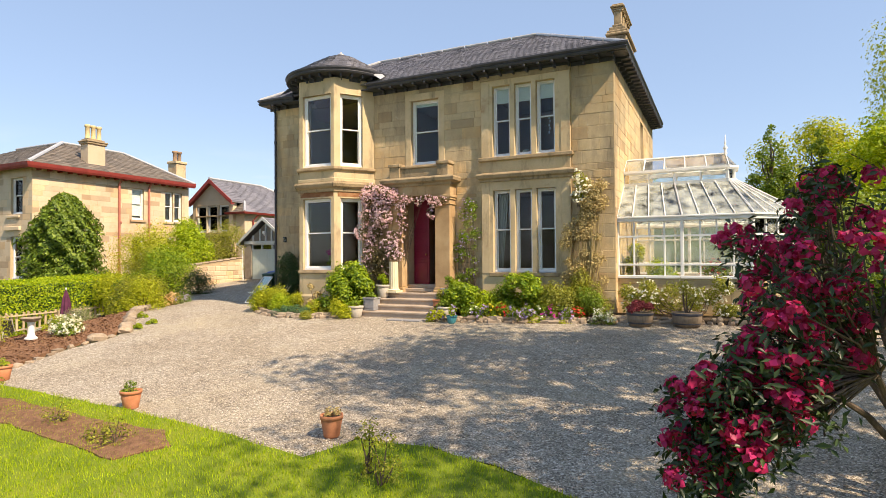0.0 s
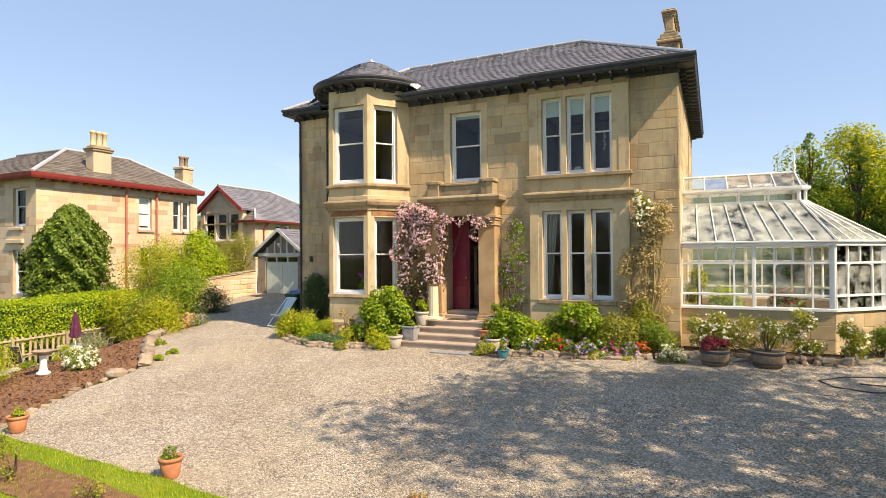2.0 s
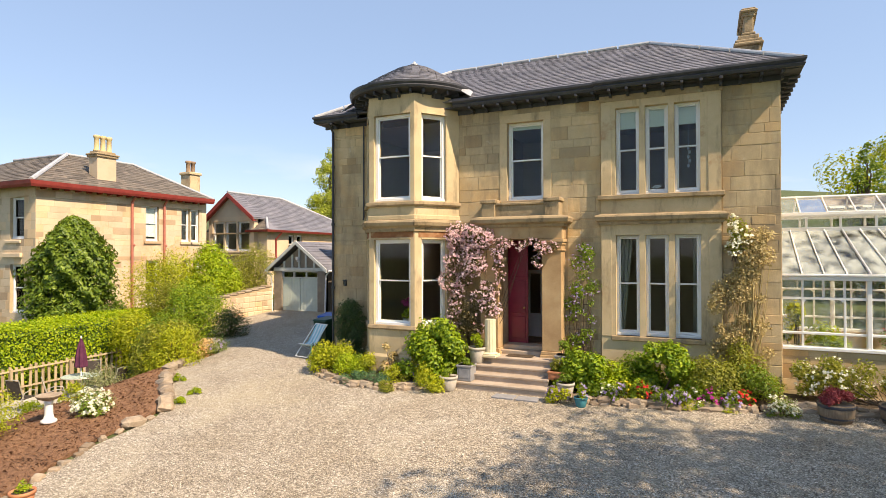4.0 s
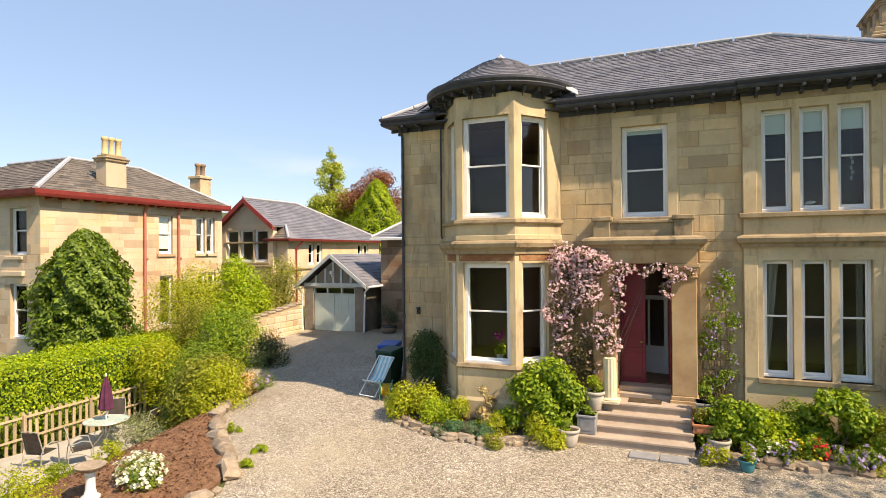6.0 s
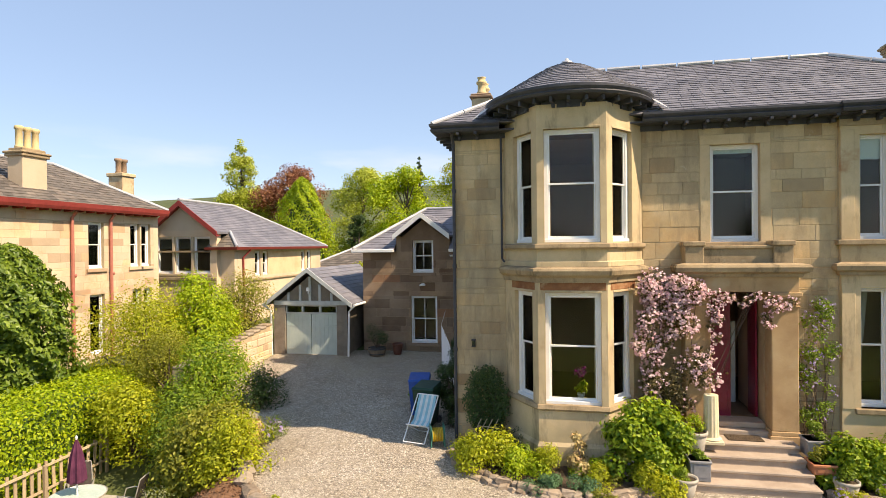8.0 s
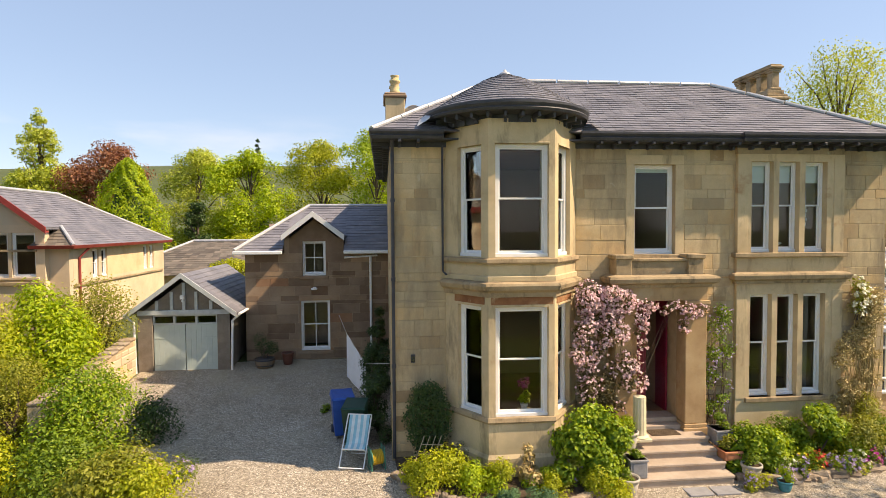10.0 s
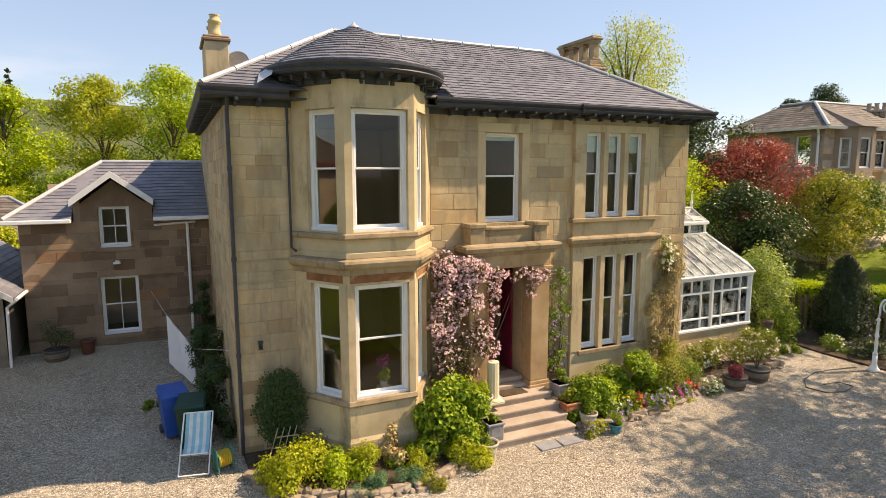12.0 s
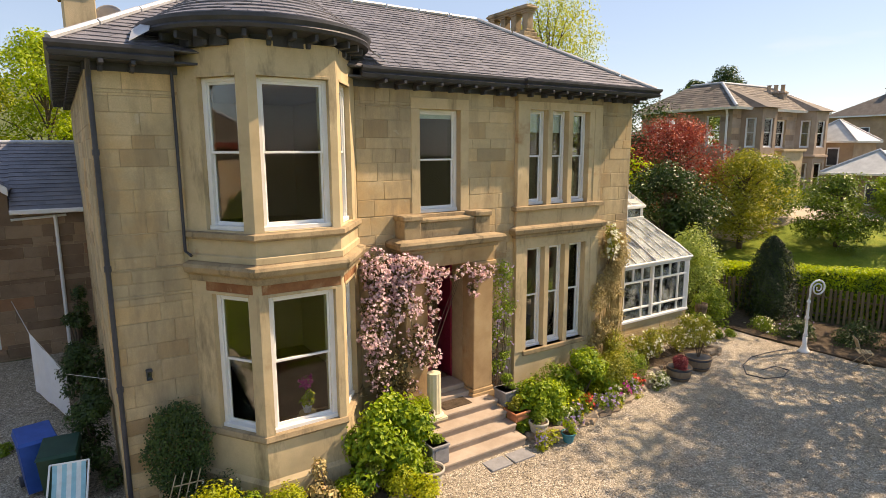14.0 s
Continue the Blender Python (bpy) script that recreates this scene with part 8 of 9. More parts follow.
solo("bark_chips", leaf_mesh("bark_chips", cp, np.tile(np.array([[0, 0, 1.0]]), (len(cp), 1)), 0.09, mulch, 0.4, 0.5), None, "loose red-brown bark chips on the mulch bed", "bark chips", "stuff")
patio = sheet("patio", [(-25.0, 8.0), (-21.2, 8.4), (-21.4, 12.2), (-21.6, 14.2), (-24.6, 15.4)], 0.02, paving, 0.5, 0.03, 0.03, label="pale paved patio below the drive", category="patio")
stone_row("patio_edge", "row of short timber-grey edging blocks at the patio", [(-21.3, 8.6), (-21.35, 10.4), (-21.5, 12.2)], ROCKS, 0.34, er)
# loose pebbles
n = 15000
gx, gy = NP.uniform(-16.5, 3.5, n), NP.uniform(5.6, 15, n)
keep = np.array([inside((a, b), FORECOURT) for a, b in zip(gx, gy)])
gx, gy = gx[keep], gy[keep]
gp = np.array([(a, b, ground_z(a, b) + 0.008) for a, b in zip(gx, gy)])
m_ = len(gp)
d1 = NP.normal(0, 1, (m_, 4, 3))
d1 = np.abs(d1[:, :, 2:3]) * np.array([0, 0, 0.004]) + np.stack([np.stack([np.cos(q), np.sin(q), 0 * q], 1) for q in (NP.uniform(0, 1.5, m_), NP.uniform(1.6, 3, m_), NP.uniform(3.2, 4.6, m_), NP.uniform(4.7, 6.2, m_))], 1) * NP.uniform(0.010, 0.024, (m_, 1, 1))
v = np.concatenate([(gp[:, None, :] + d1), gp[:, None, :] + np.array([[[0, 0, 0.016]]])], 1).reshape(-1, 3)
k5 = np.arange(m_)[:, None] * 5
pf = np.concatenate([k5 + np.array([[i, (i + 1) % 4, 4]]) for i in range(4)])
solo("loose_gravel", quick_mesh("loose_gravel", v, pf, surface("gravel_stone", [(0.3, (0.24, 0.20, 0.16)), (0.7, (0.46, 0.40, 0.33))], 6.0, 0.9, 0.2, 60.0, [(0, (0.5, 0.48, 0.46)), (0.6, (1, 1, 1)), (1, (1.5, 1.5, 1.5))])), None, "loose stones scattered over the gravel", "gravel", "stuff")

# stone retaining wall by the garage
rw = thing("garden_wall", (-23.75, 20.2, 0.4), "low rubble stone retaining wall beside the garage", "wall")
rfr = side((-23.55, 17.3), (-23.65, 22.85))
part("core", Form().solid([rfr(0, -0.35, 0.0), rfr(5.5, -0.35, 0.0), rfr(5.5, 0, 0.0), rfr(0, 0, 0.0)], [rfr(0, -0.35, 1.35), rfr(5.5, -0.35, 1.95), rfr(5.5, 0, 1.95), rfr(0, 0, 1.35)]), mortar, rw)
for r in courses(er, 0, 5.5, 0.2, 1.9, [], 0.24, (0.28, 0.6)):
    if r[3] < 1.33 + 0.6 * r[0] / 5.5:
        f = Form()
        stone_face(f, rfr, r, 0.02 * er.uniform(0.3, 1.6), 0.03)
        part("stone", f, pink_stone, rw)
for i in range(12):
    u = 5.5 * i / 12
    part("coping", Form().box((u + 0.005, -0.38, 1.35 + 0.6 * (u + 0.23) / 5.5), (u + 0.45, 0.04, 1.44 + 0.6 * (u + 0.23) / 5.5), 0.025, rfr), rough_stone, rw)


# ---- fences ----
def picket_fence(label, a, b, gap, high, mat, wide=0.085):
    fr = side(a, b)
    t = thing("picket_fence", (*a, ground_z(*a)), label, "fence")
    n = int(fr.length / gap)
    pk = Form().solid([(-wide / 2, -0.011, 0), (wide / 2, -0.011, 0), (wide / 2, 0.011, 0), (-wide / 2, 0.011, 0)], [(-wide / 2, -0.011, high - 0.03), (wide / 2, -0.011, high), (wide / 2, 0.011, high), (-wide / 2, 0.011, high - 0.03)]).mesh("picket", mat)
    ang = math.degrees(math.atan2(b[1] - a[1], b[0] - a[0]))
    rng = random.Random(n)
    for i in range(n):
        x, y, _ = fr((i + 0.5) * gap, 0.03, 0)
        part("picket", pk, None, t, at=pose(x, y, ground_z(x, y) + rng.uniform(-0.03, 0.03), rng.uniform(-1.5, 1.5), rng.uniform(-2, 2), ang))
    for s in (0.25, 0.75):
        p, q = fr(0, -0.03, 0), fr(fr.length, -0.03, 0)
        part("rail", Form().tube([(p[0], p[1], ground_z(*p[:2]) + high * s), (q[0], q[1], ground_z(*q[:2]) + high * s)], 0.035, 4), mat, t)
    for i in range(int(fr.length / 1.9) + 1):
        x, y, _ = fr(min(fr.length, i * 1.9), -0.08, 0)
        z = ground_z(x, y)
        part("post", Form().box((x - 0.04, y - 0.04, z - 0.1), (x + 0.04, y + 0.04, z + high * 0.95), 0.01), mat, t)
    return t


picket_fence("weathered pale timber picket fence before the hedge", (-24.75, 15.6), (-24.75, 5.4), 0.205, 1.12, pale_wood)
brown_wood = surface("brown_fence_wood", [(0.3, (0.12, 0.085, 0.05)), (0.7, (0.22, 0.165, 0.105))], 4, 0.9, 0.4, 50.0, [(0, (0.75, 0.72, 0.7)), (1, (1.15, 1.12, 1.05))], stretch=(4, 4, 0.5))
picket_fence("brown timber picket fence before the clipped hedge", (4.0, 18.9), (10.0, 10.6), 0.17, 1.25, brown_wood)

# ---- patio set ----
PZ = -1.20
alu = plain("pale_champagne_metal", (0.62, 0.58, 0.50), 0.4, 0.5)
mesh_cloth = surface("black_brown_mesh_fabric", [(0.3, (0.035, 0.028, 0.024)), (0.7, (0.07, 0.058, 0.05))], 8, 0.8, 0.2, 120.0)
tb = thing("garden_table", (-23.2, 13.1, PZ), "round glass-topped garden table with pale metal legs", "table")
part("tabletop", Form().lathe([(0.0, 0.70), (0.56, 0.70), (0.57, 0.706), (0.56, 0.712), (0.0, 0.712)], (0, 0, 0), 36), surface("green_frosted_glass", [(0.3, (0.42, 0.52, 0.47)), (0.7, (0.52, 0.62, 0.56))], 5, 0.25, 0.05, 40.0), tb, "green frosted glass top", local=True)
part("rim", Form().tube([(0.575 * math.cos(t), 0.575 * math.sin(t), 0.705) for t in [2 * math.pi * k / 32 for k in range(33)]], 0.014, 6, False), alu, tb, local=True)
for k in range(4):
    t0 = math.pi / 4 + k * math.pi / 2
    part("leg", Form().tube([(0.10 * math.cos(t0), 0.10 * math.sin(t0), 0.69), (0.07 * math.cos(t0), 0.07 * math.sin(t0), 0.35), (0.34 * math.cos(t0), 0.34 * math.sin(t0), 0.0)], 0.018, 6), alu, tb, local=True)
um = thing("parasol", (-23.2, 13.1, PZ), "closed plum-purple garden parasol through the table", "parasol")
part("pole", Form().tube([(0, 0, 0.0), (0, 0, 1.95)], 0.019, 8), white_paint, um, local=True)
cl_ = Form()
N = 24
prof = [(0.15, 1.00), (0.17, 1.04), (0.15, 1.3), (0.11, 1.6), (0.05, 1.85), (0.015, 1.95)]
cl_.add([(r * (1 + 0.18 * math.cos(8 * 2 * math.pi * k / N)) * math.cos(2 * math.pi * k / N), r * (1 + 0.18 * math.cos(8 * 2 * math.pi * k / N)) * math.sin(2 * math.pi * k / N), z) for r, z in prof for k in range(N)], [(i * N + k, i * N + (k + 1) % N, (i + 1) * N + (k + 1) % N, (i + 1) * N + k) for i in range(len(prof) - 1) for k in range(N)])
plum = surface("plum_canvas", [(0.3, (0.075, 0.018, 0.045)), (0.7, (0.13, 0.035, 0.075))], 6, 0.9, 0.2, 90.0)
part("canopy", cl_, plum, um, local=True)
part("finial", Form().lathe([(0.02, 1.95), (0.03, 1.98), (0.012, 2.03)], (0, 0, 0), 10), white_paint, um, local=True)
ch0 = thing("patio_chair", (-22.5, 11.85, PZ), "curved pale metal patio chair with black mesh seat", "chair", "chairs round the garden table", turn=150)
for sx in (-1, 1):
    part("side_frame", Form().tube([(sx * 0.27, -0.28, 0.0), (sx * 0.28, -0.25, 0.42), (sx * 0.29, -0.20, 0.60), (sx * 0.29, 0.0, 0.64), (sx * 0.28, 0.20, 0.58), (sx * 0.25, 0.26, 0.40), (sx * 0.27, 0.30, 0.0)], 0.014, 6), alu, ch0, local=True)
    part("back_post", Form().tube([(sx * 0.24, 0.18, 0.40), (sx * 0.24, 0.27, 0.70), (sx * 0.22, 0.34, 0.98)], 0.013, 6), alu, ch0, local=True)
part("top_rail", Form().tube([(-0.22, 0.34, 0.98), (0, 0.36, 1.0), (0.22, 0.34, 0.98)], 0.013, 6), alu, ch0, local=True)
part("seat", Form().solid([(-0.24, -0.24, 0.40), (0.24, -0.24, 0.40), (0.24, 0.2, 0.375), (-0.24, 0.2, 0.375)], [(-0.24, -0.24, 0.415), (0.24, -0.24, 0.415), (0.24, 0.2, 0.39), (-0.24, 0.2, 0.39)]), mesh_cloth, ch0, local=True)
part("backrest", Form().solid([(-0.23, 0.2, 0.42), (0.23, 0.2, 0.42), (0.21, 0.345, 0.96), (-0.21, 0.345, 0.96)], [(-0.23, 0.212, 0.415), (0.23, 0.212, 0.415), (0.21, 0.357, 0.965), (-0.21, 0.357, 0.965)]), mesh_cloth, ch0, local=True)
for x, y, r in ((-23.2, 11.3, 195), (-22.3, 13.6, -75), (-23.9, 13.9, 40)):
    copy_thing(ch0, pose(x, y, PZ, 0, 0, r))

# ---- bird bath ----
bb = thing("bird_bath", (-18.45, 9.2, ground_z(-18.45, 9.2)), "white stone bird bath on a turned pedestal", "bird bath")
bz = 0.08
part("pedestal", Form().lathe([(0.17, 0), (0.17, 0.06), (0.11, 0.10), (0.09, 0.2), (0.085, 0.45), (0.11, 0.52)], (0, 0, bz), 18), white_paint, bb, smooth=True, local=True)
part("bowl", Form().lathe([(0.10, 0.52), (0.22, 0.57), (0.27, 0.63), (0.28, 0.65), (0.25, 0.65), (0.15, 0.60), (0.0, 0.59)], (0, 0, bz), 22), rough_stone, bb, smooth=True, local=True)


# ---- pots and planters ----
def pot_of(kind, at, r, h, mat, label, plant=None, name="flower_pot", flowers=None, n=380):
    x, y, z = at
    t = thing(name, at, label, "planter")
    if kind == "box":
        f = Form().box((-r, -r, 0.0), (r, r, h), 0.012).box((-r - 0.02, -r - 0.02, h - 0.05), (r + 0.02, r + 0.02, h), 0.01)
        f.box((-r * 0.7, -r - 0.008, h * 0.2), (r * 0.7, -r, h * 0.8), 0.006)
        part("body", f, mat, t, local=True)
    elif kind == "barrel":
        body = part("body", Form().lathe([(r * 0.82, 0), (r * 0.94, h * 0.4), (r, h), (r * 0.92, h), (r * 0.85, h * 0.75)], (0, 0, 0), 24), mat, t, smooth=True, local=True)
        for zz in (0.18, 0.78):
            rr = r * (0.82 + 0.18 * zz) + 0.012
            part("hoop", Form().lathe([(rr, h * zz), (rr + 0.006, h * zz + 0.02), (rr + 0.006, h * zz + 0.05), (rr, h * zz + 0.06)], (0, 0, 0), 24), dark_paint, t, local=True)
    else:
        part("body", Form().lathe([(r * 0.62, 0), (r * 0.68, 0.02), (r * 0.92, h * 0.80), (r * 0.90, h * 0.82), (r, h * 0.83), (r, h), (r * 0.88, h), (r * 0.84, h * 0.86)], (0, 0, 0), 22), mat, t, smooth=True, local=True)
    part("soil", Form().lathe([(0.0, h * 0.86), (r * 0.87, h * 0.86), (r * 0.87, h * 0.9), (0, h * 0.93)], (0, 0, 0), 14), bed_soil, t, local=True)
    if plant:
        m, pr, ph = plant
        shrub(label.split(" with ")[-1] + " growing in a pot", (x, y, z + h * 0.9), (pr, pr, ph), n, 0.06, m, 8, flowers, "plant", "potted_plant", stems=5)
    return t


GZ = ground_z
grey_stone = surface("grey_cast_stone", [(0.3, (0.36, 0.33, 0.28)), (0.7, (0.50, 0.46, 0.40))], 6, 0.9, 0.3, 50.0)
lead_box = surface("dull_lead_planter", [(0.3, (0.20, 0.20, 0.21)), (0.7, (0.30, 0.30, 0.31))], 5, 0.7, 0.2, 40.0)
barrel_wood = surface("grey_brown_barrel_oak", [(0.3, (0.15, 0.11, 0.075)), (0.7, (0.26, 0.20, 0.14))], 6, 0.9, 0.4, 40.0, stretch=(5, 5, 0.4))
teal = plain("glazed_teal", (0.06, 0.26, 0.30), 0.25)
pot_of("round", (-10.1, 6.3, GZ(-10.1, 6.3)), 0.19, 0.34, terracotta, "terracotta pot on the lawn edge with small green seedlings", (lf_mid, 0.16, 0.2), n=140)
pot_of("round", (-5.62, 6.4, GZ(-5.62, 6.4)), 0.18, 0.34, terracotta, "terracotta pot on the gravel with a withered plant", (lf_straw, 0.15, 0.16), n=120)
pot_of("round", (-14.95, 6.65, GZ(-14.95, 6.65)), 0.20, 0.34, terracotta, "terracotta pot by the stones with green shoots", (lf_spring, 0.16, 0.2), n=120)
pot_of("round", (-10.35, 14.05, GZ(-10.35, 14.05)), 0.24, 0.36, grey_stone, "mottled stone urn beside the lowest step with grassy herbs", (lf_mid, 0.2, 0.2))
pot_of("box", (-10.02, 14.44, 0.27), 0.19, 0.40, lead_box, "lead-grey square planter on the steps with clipped foliage", (lf_mid, 0.18, 0.18))
pot_of("round", (-9.95, 15.0, 0.62), 0.24, 0.42, grey_stone, "cast stone urn by the porch with bright leaves", (lf_spring, 0.24, 0.35), n=500)
pot_of("box", (-7.66, 15.15, 0.62), 0.2, 0.34, lead_box, "lead-grey square planter by the pilaster with a small box bush", (lf_mid, 0.2, 0.45), n=500)
pot_of("box", (-7.72, 14.72, 0.44), 0.2, 0.2, terracotta, "shallow terracotta box on the steps with trailing herbs", (lf_olive, 0.2, 0.3), n=400)
pot_of("round", (-7.45, 14.3, GZ(-7.45, 14.3) + 0.02), 0.22, 0.36, grey_stone, "stone pot at the bed's corner with spiky leaves", (lf_mid, 0.2, 0.3), n=360)
pot_of("round", (-7.0, 13.85, GZ(-7.0, 13.85)), 0.16, 0.22, teal, "small teal glazed pot on the gravel with lilac bells", (lf_spring, 0.2, 0.3), flowers=(30, 0.05, pt_lilac), n=300)
shrub("lilac bluebells and moss by the step", (-7.55, 13.95), (0.4, 0.22, 0.35), 600, 0.07, lf_yellow, 8, (40, 0.05, pt_lilac), "flowers", "flower_clump")
pot_of("barrel", (-2.05, 14.6, GZ(-2.05, 14.6)), 0.33, 0.36, barrel_wood, "half-barrel tub on the gravel with dusky red heather", (pt_heather, 0.46, 0.26), n=1900, name="barrel_tub")
pot_of("barrel", (-0.95, 14.75, GZ(-0.95, 14.75)), 0.36, 0.36, barrel_wood, "half-barrel tub on the gravel with a straggly rose", (lf_olive, 0.36, 0.95), n=700, name="barrel_tub", flowers=(30, 0.05, pt_white))
pot_of("round", (1.95, 16.6, GZ(1.95, 16.6)), 0.2, 0.9, bark, "slender plant stand by the conservatory with green foliage", (lf_mid, 0.3, 0.4), n=500)
pot_of("barrel", (-19.5, 23.1, GZ(-19.5, 23.1)), 0.34, 0.30, barrel_wood, "shallow wooden tub by the garage with a dark shrub", (lf_dark, 0.45, 0.95), n=900, name="barrel_tub")
pot_of("round", (-18.75, 23.3, GZ(-18.75, 23.3)), 0.22, 0.42, plain("brown_glaze", (0.16, 0.06, 0.04), 0.4), "brown glazed pot by the wing wall")

# fluted column stub on the landing
fc = thing("column_stub", (-9.62, 15.12, 0.79), "short fluted cream stone column on the landing", "column")
sh = Form()
NF = 48
prof = [(0.155, 0.10), (0.15, 0.2), (0.14, 0.98)]
sh.add([(r * (1 - 0.045 * (k % 4 < 2)) * math.cos(2 * math.pi * k / NF), r * (1 - 0.045 * (k % 4 < 2)) * math.sin(2 * math.pi * k / NF), z) for r, z in prof for k in range(NF)], [(i * NF + k, i * NF + (k + 1) % NF, (i + 1) * NF + (k + 1) % NF, (i + 1) * NF + k) for i in range(2) for k in range(NF)] + [tuple(range(2 * NF, 3 * NF))])
cream = surface("cream_painted_stone", [(0.3, (0.62, 0.54, 0.36)), (0.7, (0.72, 0.64, 0.45))], 5, 0.8, 0.2, 50.0)
part("shaft", sh, cream, fc, local=True)
part("base", Form().box((-0.21, -0.21, -0.01), (0.21, 0.21, 0.06), 0.012).lathe([(0.2, 0.06), (0.21, 0.08), (0.17, 0.11), (0.155, 0.12)], (0, 0, 0), 24), cream, fc, local=True)
dm_ = thing("doormat", (-8.9, 15.45, 0.79), "dark coir doormat on the landing", "doormat")
part("mat", Form().box((-0.35, -0.2, 0.002), (0.35, 0.2, 0.02), 0.005), bed_soil, dm_, local=True)
dc_ = thing("drain_cover", (-8.55, 13.95, GZ(-8.55, 13.95)), "pair of grey stone slabs set in the gravel", "slab")
for x in (-0.3, 0.28):
    part("slab", Form().box((x - 0.27, -0.16, -0.02), (x + 0.27, 0.2, 0.025), 0.01), lead_box, dc_, local=True)

# ---- yard things ----
dk = thing("deckchair", (-16.05, 15.95, GZ(-16.05, 15.95)), "folding deckchair with pale blue striped canvas", "deckchair", turn=-12)
for sx in (-1, 1):
    part("back_frame", Form().tube([(sx * 0.28, -0.42, 0.03), (sx * 0.28, 0.42, 0.98)], 0.016, 6), white_paint, dk, local=True)
    part("front_frame", Form().tube([(sx * 0.25, 0.42, 0.03), (sx * 0.25, -0.32, 0.42)], 0.016, 6), white_paint, dk, local=True)
for p, q in (((-0.28, 0.42, 0.98), (0.28, 0.42, 0.98)), ((-0.28, -0.42, 0.03), (0.28, -0.42, 0.03)), ((-0.25, -0.32, 0.42), (0.25, -0.32, 0.42)), ((-0.25, 0.42, 0.03), (0.25, 0.42, 0.03))):
    part("crossbar", Form().tube([p, q], 0.015, 6), white_paint, dk, local=True)
blue_c, pale_c = plain("sky_blue_canvas", (0.30, 0.58, 0.66), 0.9), plain("pale_canvas", (0.72, 0.78, 0.76), 0.9)
prof = [(0.42, 0.98), (0.25, 0.70), (0.05, 0.42), (-0.15, 0.33), (-0.32, 0.42)]
for k in range(7):
    x0, x1 = -0.24 + 0.48 * k / 7, -0.24 + 0.48 * (k + 1) / 7
    cv = Form()
    cv.add([(x, y, z + o) for o in (0.0, 0.006) for x in (x0, x1) for y, z in prof], [(i, i + 1, 5 + i + 1, 5 + i) for i in range(4)] + [(10 + i, 15 + i, 16 + i, 11 + i) for i in range(4)])
    part("canvas_stripe", cv, blue_c if k % 2 == 0 else pale_c, dk, local=True)
hl = thing("hose_reel", (-15.58, 15.62, GZ(-15.58, 15.62)), "green hose reel with yellow hose by the wall", "hose reel", turn=20)
green_pl = plain("green_plastic", (0.06, 0.22, 0.16), 0.5)
for sx in (-1, 1):
    part("frame", Form().tube([(sx * 0.16, -0.18, 0.02), (sx * 0.16, 0.12, 0.02), (sx * 0.16, 0.05, 0.30), (sx * 0.16, 0.12, 0.50), (sx * 0.16, -0.1, 0.48), (sx * 0.16, -0.18, 0.02)], 0.013, 6), green_pl, hl, local=True)
    part("flange", Form().tube([(sx * 0.13, 0, 0.26), (sx * 0.145, 0, 0.26)], 0.19, 20), green_pl, hl, local=True)
hs_ = Form()
for k in range(7):
    x = -0.11 + 0.037 * k
    hs_.tube([(x, 0.15 * math.cos(t), 0.26 + 0.15 * math.sin(t)) for t in [2 * math.pi * i / 18 for i in range(19)]], 0.018, 6, False)
part("hose", hs_, plain("yellow_hose", (0.62, 0.40, 0.03), 0.5), hl, local=True)


def wheelie(label, at, turn, mat):
    t = thing("wheelie_bin", at, label, "bin", "bins in the yard", turn=turn)
    part("body", Form().solid([(-0.21, -0.24, 0.06), (0.21, -0.24, 0.06), (0.21, 0.24, 0.06), (-0.21, 0.24, 0.06)], [(-0.28, -0.31, 0.98), (0.28, -0.31, 0.98), (0.28, 0.31, 0.98), (-0.28, 0.31, 0.98)]), mat, t, local=True)
    part("lid", Form().solid([(-0.30, -0.34, 0.98), (0.30, -0.34, 0.98), (0.30, 0.33, 0.98), (-0.30, 0.33, 0.98)], [(-0.27, -0.30, 1.03), (0.27, -0.30, 1.03), (0.27, 0.33, 1.09), (-0.27, 0.33, 1.09)]), mat, t, local=True)
    part("handle", Form().tube([(-0.24, 0.36, 1.0), (-0.24, 0.42, 1.02), (0.24, 0.42, 1.02), (0.24, 0.36, 1.0)], 0.016, 6), mat, t, local=True)
    for sx in (-1, 1):
        part("wheel", Form().tube([(sx * 0.20, 0.26, 0.1), (sx * 0.27, 0.26, 0.1)], 0.1, 16), dark_paint, t, local=True)
    return t


wheelie("bright blue recycling bin in the yard", (-16.45, 17.45, GZ(-16.45, 17.45)), 10, plain("blue_bin_plastic", (0.02, 0.10, 0.42), 0.4))
wheelie("dark green garden waste bin in the yard", (-16.1, 16.8, GZ(-16.1, 16.8)), -8, plain("bottle_green_plastic", (0.012, 0.055, 0.035), 0.45))
ws = thing("washing_line", (-16.2, 20.3, GZ(-16.2, 20.3)), "white sheet hung on a washing line in the yard", "washing")
wsf = Form()
W = 9
for i in range(W):
    s = i / (W - 1)
    for z in (0.0, 1.0):
        wsf.v.append((-16.55 + 0.62 * s, 20.9 - 1.2 * s + 0.05 * math.sin(s * 14), 0.95 - 0.35 * s + (1.35 - 0.35 * s) * z))
wsf.f = [(2 * i, 2 * i + 2, 2 * i + 3, 2 * i + 1) for i in range(W - 1)]
part("sheet", wsf, plain("white_cotton", (0.78, 0.79, 0.82), 0.95, wear=0.08), ws)
part("line", Form().tube([(-17.0, 23.85, 2.45), (-16.55, 20.9, 2.32), (-15.93, 19.7, 1.62), (-15.25, 17.2, 2.2)], 0.006, 5), white_paint, ws)
sw = thing("wall_lantern", (-14.72, 15.9, 2.55), "small dark iron lantern on the front wall", "lantern")
part("back_plate", Form().box((-14.76, 15.90, 2.5), (-14.68, 15.935, 2.68), 0.005), dark_paint, sw)
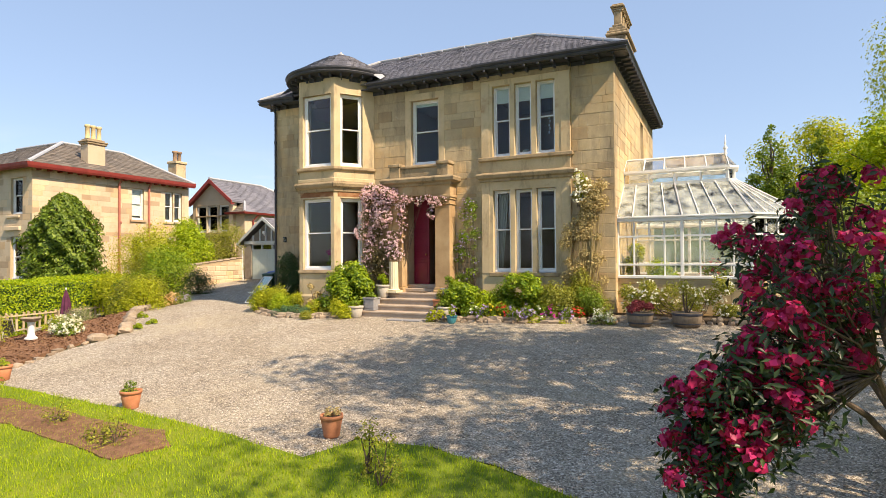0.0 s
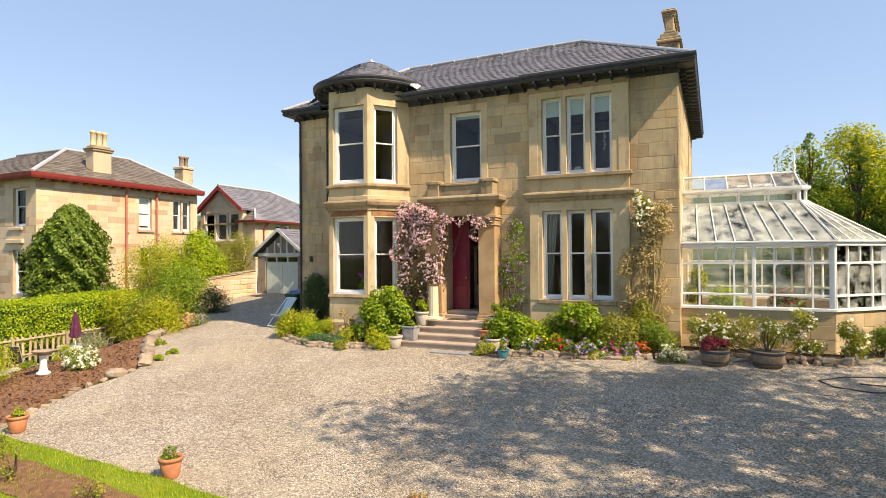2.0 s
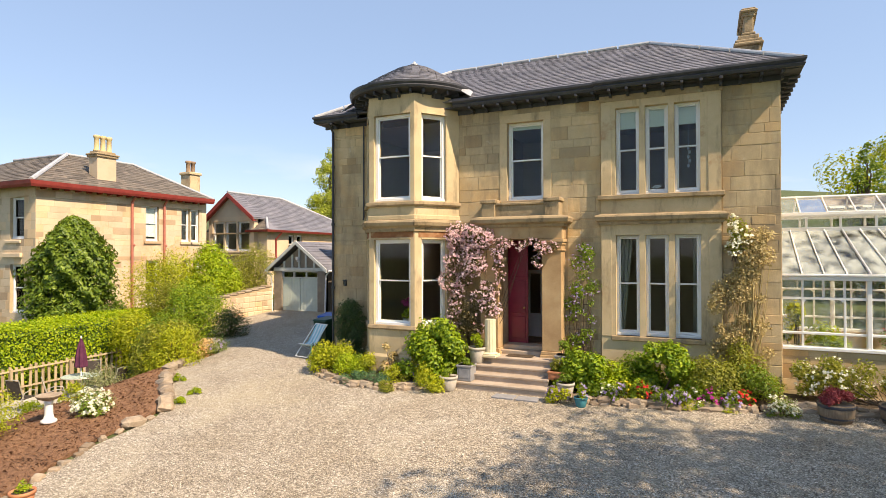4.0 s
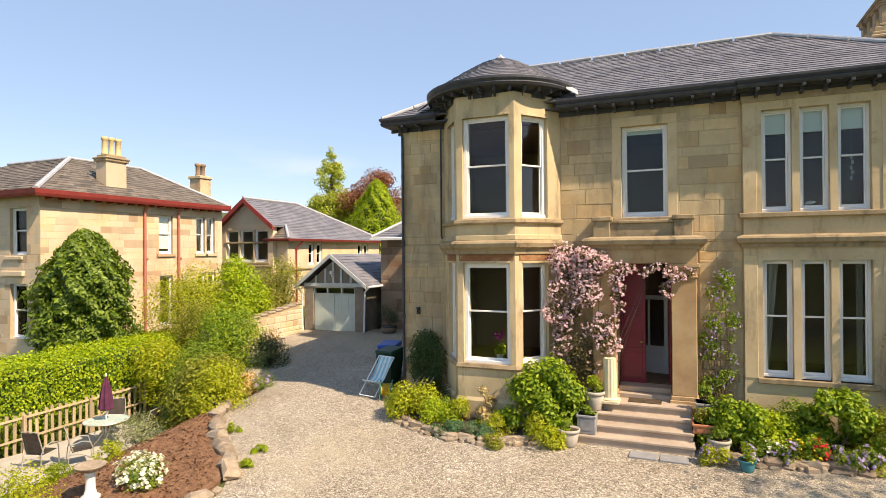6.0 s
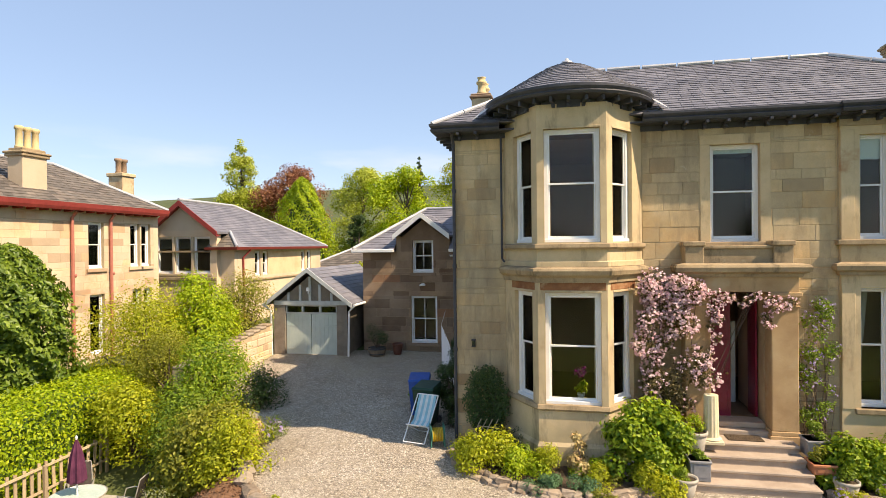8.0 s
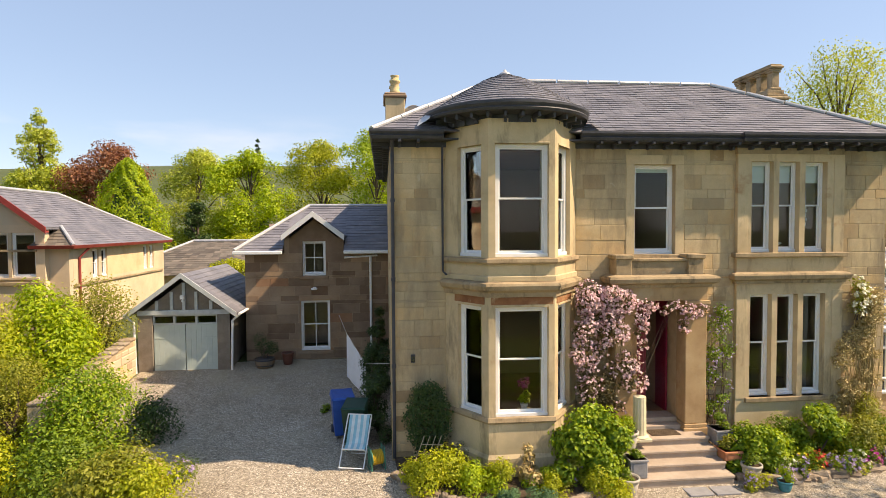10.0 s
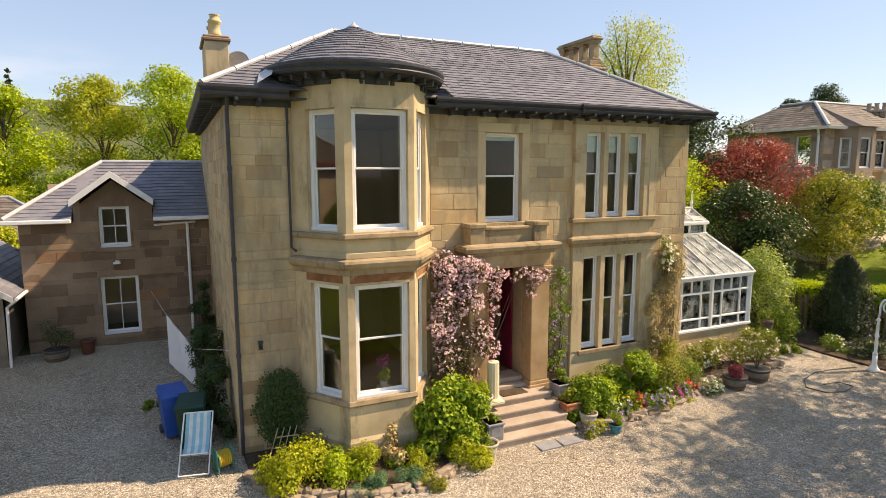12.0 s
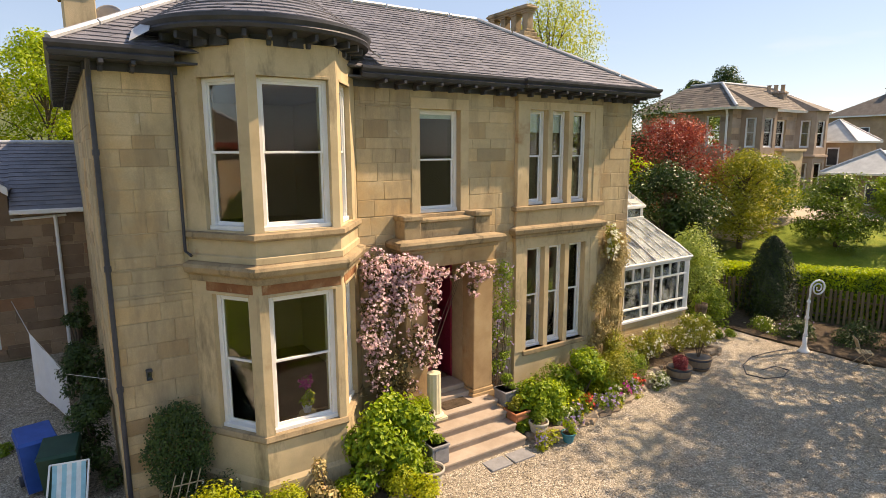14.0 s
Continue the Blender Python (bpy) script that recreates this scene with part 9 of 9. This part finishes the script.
part("hood", Form().box((-14.77, 15.82, 2.66), (-14.67, 15.92, 2.70), 0.01), dark_paint, sw)
part("base", Form().box((-14.765, 15.83, 2.52), (-14.675, 15.90, 2.54), 0.005), dark_paint, sw)
part("pane", Form().box((-14.75, 15.84, 2.545), (-14.69, 15.895, 2.655)), glass, sw)
tr = thing("fallen_trellis", (-14.6, 15.2, 0.3), "weathered trellis leaning at the foot of the wall", "trellis")
for k in range(4):
    part("upright", Form().tube([(-14.85 + 0.13 * k, 14.98, 0.25), (-14.50 + 0.13 * k, 15.5, 0.92)], 0.012, 4), pale_wood, tr)
    part("crosspiece", Form().tube([(-14.88 + 0.11 * k, 15.0 + 0.13 * k, 0.30 + 0.16 * k), (-14.42 + 0.11 * k, 14.98 + 0.13 * k, 0.28 + 0.16 * k)], 0.012, 4), pale_wood, tr)

# ---- side garden things ----
lp = thing("scroll_post", (3.2, 13.85, GZ(3.2, 13.85)), "white cast-iron post with a spiral scroll top", "post")
part("base", Form().lathe([(0.17, 0), (0.17, 0.04), (0.12, 0.10), (0.07, 0.22), (0.065, 0.5)], (0, 0, 0), 16), white_paint, lp, smooth=True, local=True)
part("shaft", Form().lathe([(0.06, 0.5), (0.075, 0.54), (0.045, 0.6), (0.04, 1.05), (0.07, 1.1), (0.045, 1.16), (0.035, 1.55), (0.06, 1.6), (0.03, 1.68)], (0, 0, 0), 14), white_paint, lp, smooth=True, local=True)
spts = [(0, 0, 1.66), (0.02, -0.01, 1.85)]
for k in range(34):
    a = math.pi - 2 * math.pi * 2.1 * k / 33
    r = 0.27 * (1 - 0.82 * k / 33)
    spts.append((0.27 + r * math.cos(a) * 0.92, -(0.27 + r * math.cos(a)) * 0.4, 2.02 + r * math.sin(a)))
part("scroll", Form().tube(spts, [0.03] * 2 + [0.03 - 0.014 * k / 33 for k in range(34)], 8), white_paint, lp, smooth=True, local=True)
fcx = thing("folding_chair", (3.75, 12.45, GZ(3.75, 12.45)), "slatted wooden folding chair at the gravel's edge", "chair", turn=35)
for sx in (-1, 1):
    part("leg", Form().tube([(sx * 0.2, 0.25, 0), (sx * 0.2, -0.2, 0.45)], 0.014, 5), pale_wood, fcx, local=True)
    part("leg", Form().tube([(sx * 0.22, -0.25, 0), (sx * 0.22, 0.12, 0.45), (sx * 0.22, 0.25, 0.85)], 0.014, 5), pale_wood, fcx, local=True)
for k in range(5):
    part("slat", Form().box((-0.21, -0.2 + 0.08 * k, 0.44), (0.21, -0.14 + 0.08 * k, 0.46), 0.004), pale_wood, fcx, local=True)
for k in range(3):
    part("slat", Form().box((-0.21, 0.165 + 0.035 * k, 0.58 + 0.1 * k), (0.21, 0.185 + 0.035 * k, 0.65 + 0.1 * k), 0.004), pale_wood, fcx, local=True)
hs2 = thing("garden_hose", (0.8, 13.8, GZ(0.8, 13.8)), "dark hose lying in a loop on the gravel", "hose")
hpts = [(2.9, 14.2), (2.0, 14.35), (1.2, 14.4), (0.4, 14.2), (-0.1, 13.8), (0.1, 13.4), (0.7, 13.2), (1.3, 13.35), (1.2, 13.7), (0.6, 13.75)]
part("hose", Form().tube([(x, y, GZ(x, y) + 0.018) for x, y in hpts], 0.014, 6), dark_paint, hs2)

# ---- things seen at the windows ----
orc = thing("orchid", (-12.25, 15.32, 1.55), "magenta orchid in a small pot behind the bay window", "plant")
part("stand", Form().lathe([(0.12, 1.05), (0.05, 1.08), (0.05, 1.46), (0.16, 1.50), (0.16, 1.53)], (-12.25, 15.32, 0), 14), clay_pot, orc)
part("pot", Form().lathe([(0.06, 1.53), (0.09, 1.65), (0.07, 1.65)], (-12.25, 15.32, 0), 14), white_paint, orc)
c3 = [(-12.25, 15.32, 1.75), (-12.2, 15.32, 1.85)]
p3, n3 = clump_cloud(c3, [0.14, 0.1], 60, 0.3)
part("foliage", leaf_mesh("foliage", p3, n3, 0.12, lf_spring, 0.5), None, orc)
p3, n3 = clump_cloud([(-12.25, 15.3, 2.05), (-12.2, 15.3, 2.15), (-12.32, 15.3, 2.12)], [0.09] * 3, 90, 0.3)
part("blossom", leaf_mesh("blossom", p3, n3, 0.07, pt_orchid, 0.9), None, orc)
part("stem", Form().tube([(-12.25, 15.32, 1.65), (-12.27, 15.3, 2.0), (-12.2, 15.3, 2.15)], 0.006, 5), lf_mid, orc)
for x0, lab in ((-6.42, "cream curtain drawn back at the window"), (-4.66, "cream curtain drawn back at the window")):
    cu = thing("curtain", (x0, 16.3, 1.4), lab, "curtain")
    f = Form()
    for i in range(12):
        s = i / 11
        f.v += [(x0 - 0.06 + (0.34 if x0 < -5 else 0.12) * s, 16.36 + 0.035 * math.sin(i * 2.2), 4.0), (x0 - 0.06 + (0.12 if x0 < -5 else 0.10) * s, 16.36 + 0.03 * math.sin(i * 2.2), 1.4)]
    f.f = [(2 * i, 2 * i + 2, 2 * i + 3, 2 * i + 1) for i in range(11)]
    part("cloth", f, curtain_cloth, cu)
ob_ = thing("window_ornament", (-4.8, 16.2, 5.05), "string of pale wooden fish hung at the window", "ornament")
for k, z in enumerate((6.1, 6.0, 5.88, 5.78, 5.66)):
    part("fish", Form().box((-4.83 + 0.03 * (k % 2), 16.22, z - 0.04), (-4.78 + 0.03 * (k % 2), 16.24, z + 0.04), 0.01), white_paint, ob_)
part("cord", Form().tube([(-4.8, 16.23, 7.0), (-4.8, 16.23, 5.6)], 0.004, 4), white_paint, ob_)
gl_ = thing("carved_gull", (-5.55, 16.2, 5.05), "pale carved gull on the window sill", "ornament")
part("body", Form().lathe([(0.0, -0.11), (0.04, -0.06), (0.05, 0.0), (0.03, 0.07), (0.0, 0.12)], (0, 0, 0), 10).mesh("body", white_paint, True), None, gl_, at=pose(-5.55, 16.22, 5.17, 0, 80, 0))
part("stand", Form().tube([(-5.55, 16.22, 5.0), (-5.55, 16.22, 5.15)], 0.008, 5), dark_paint, gl_)
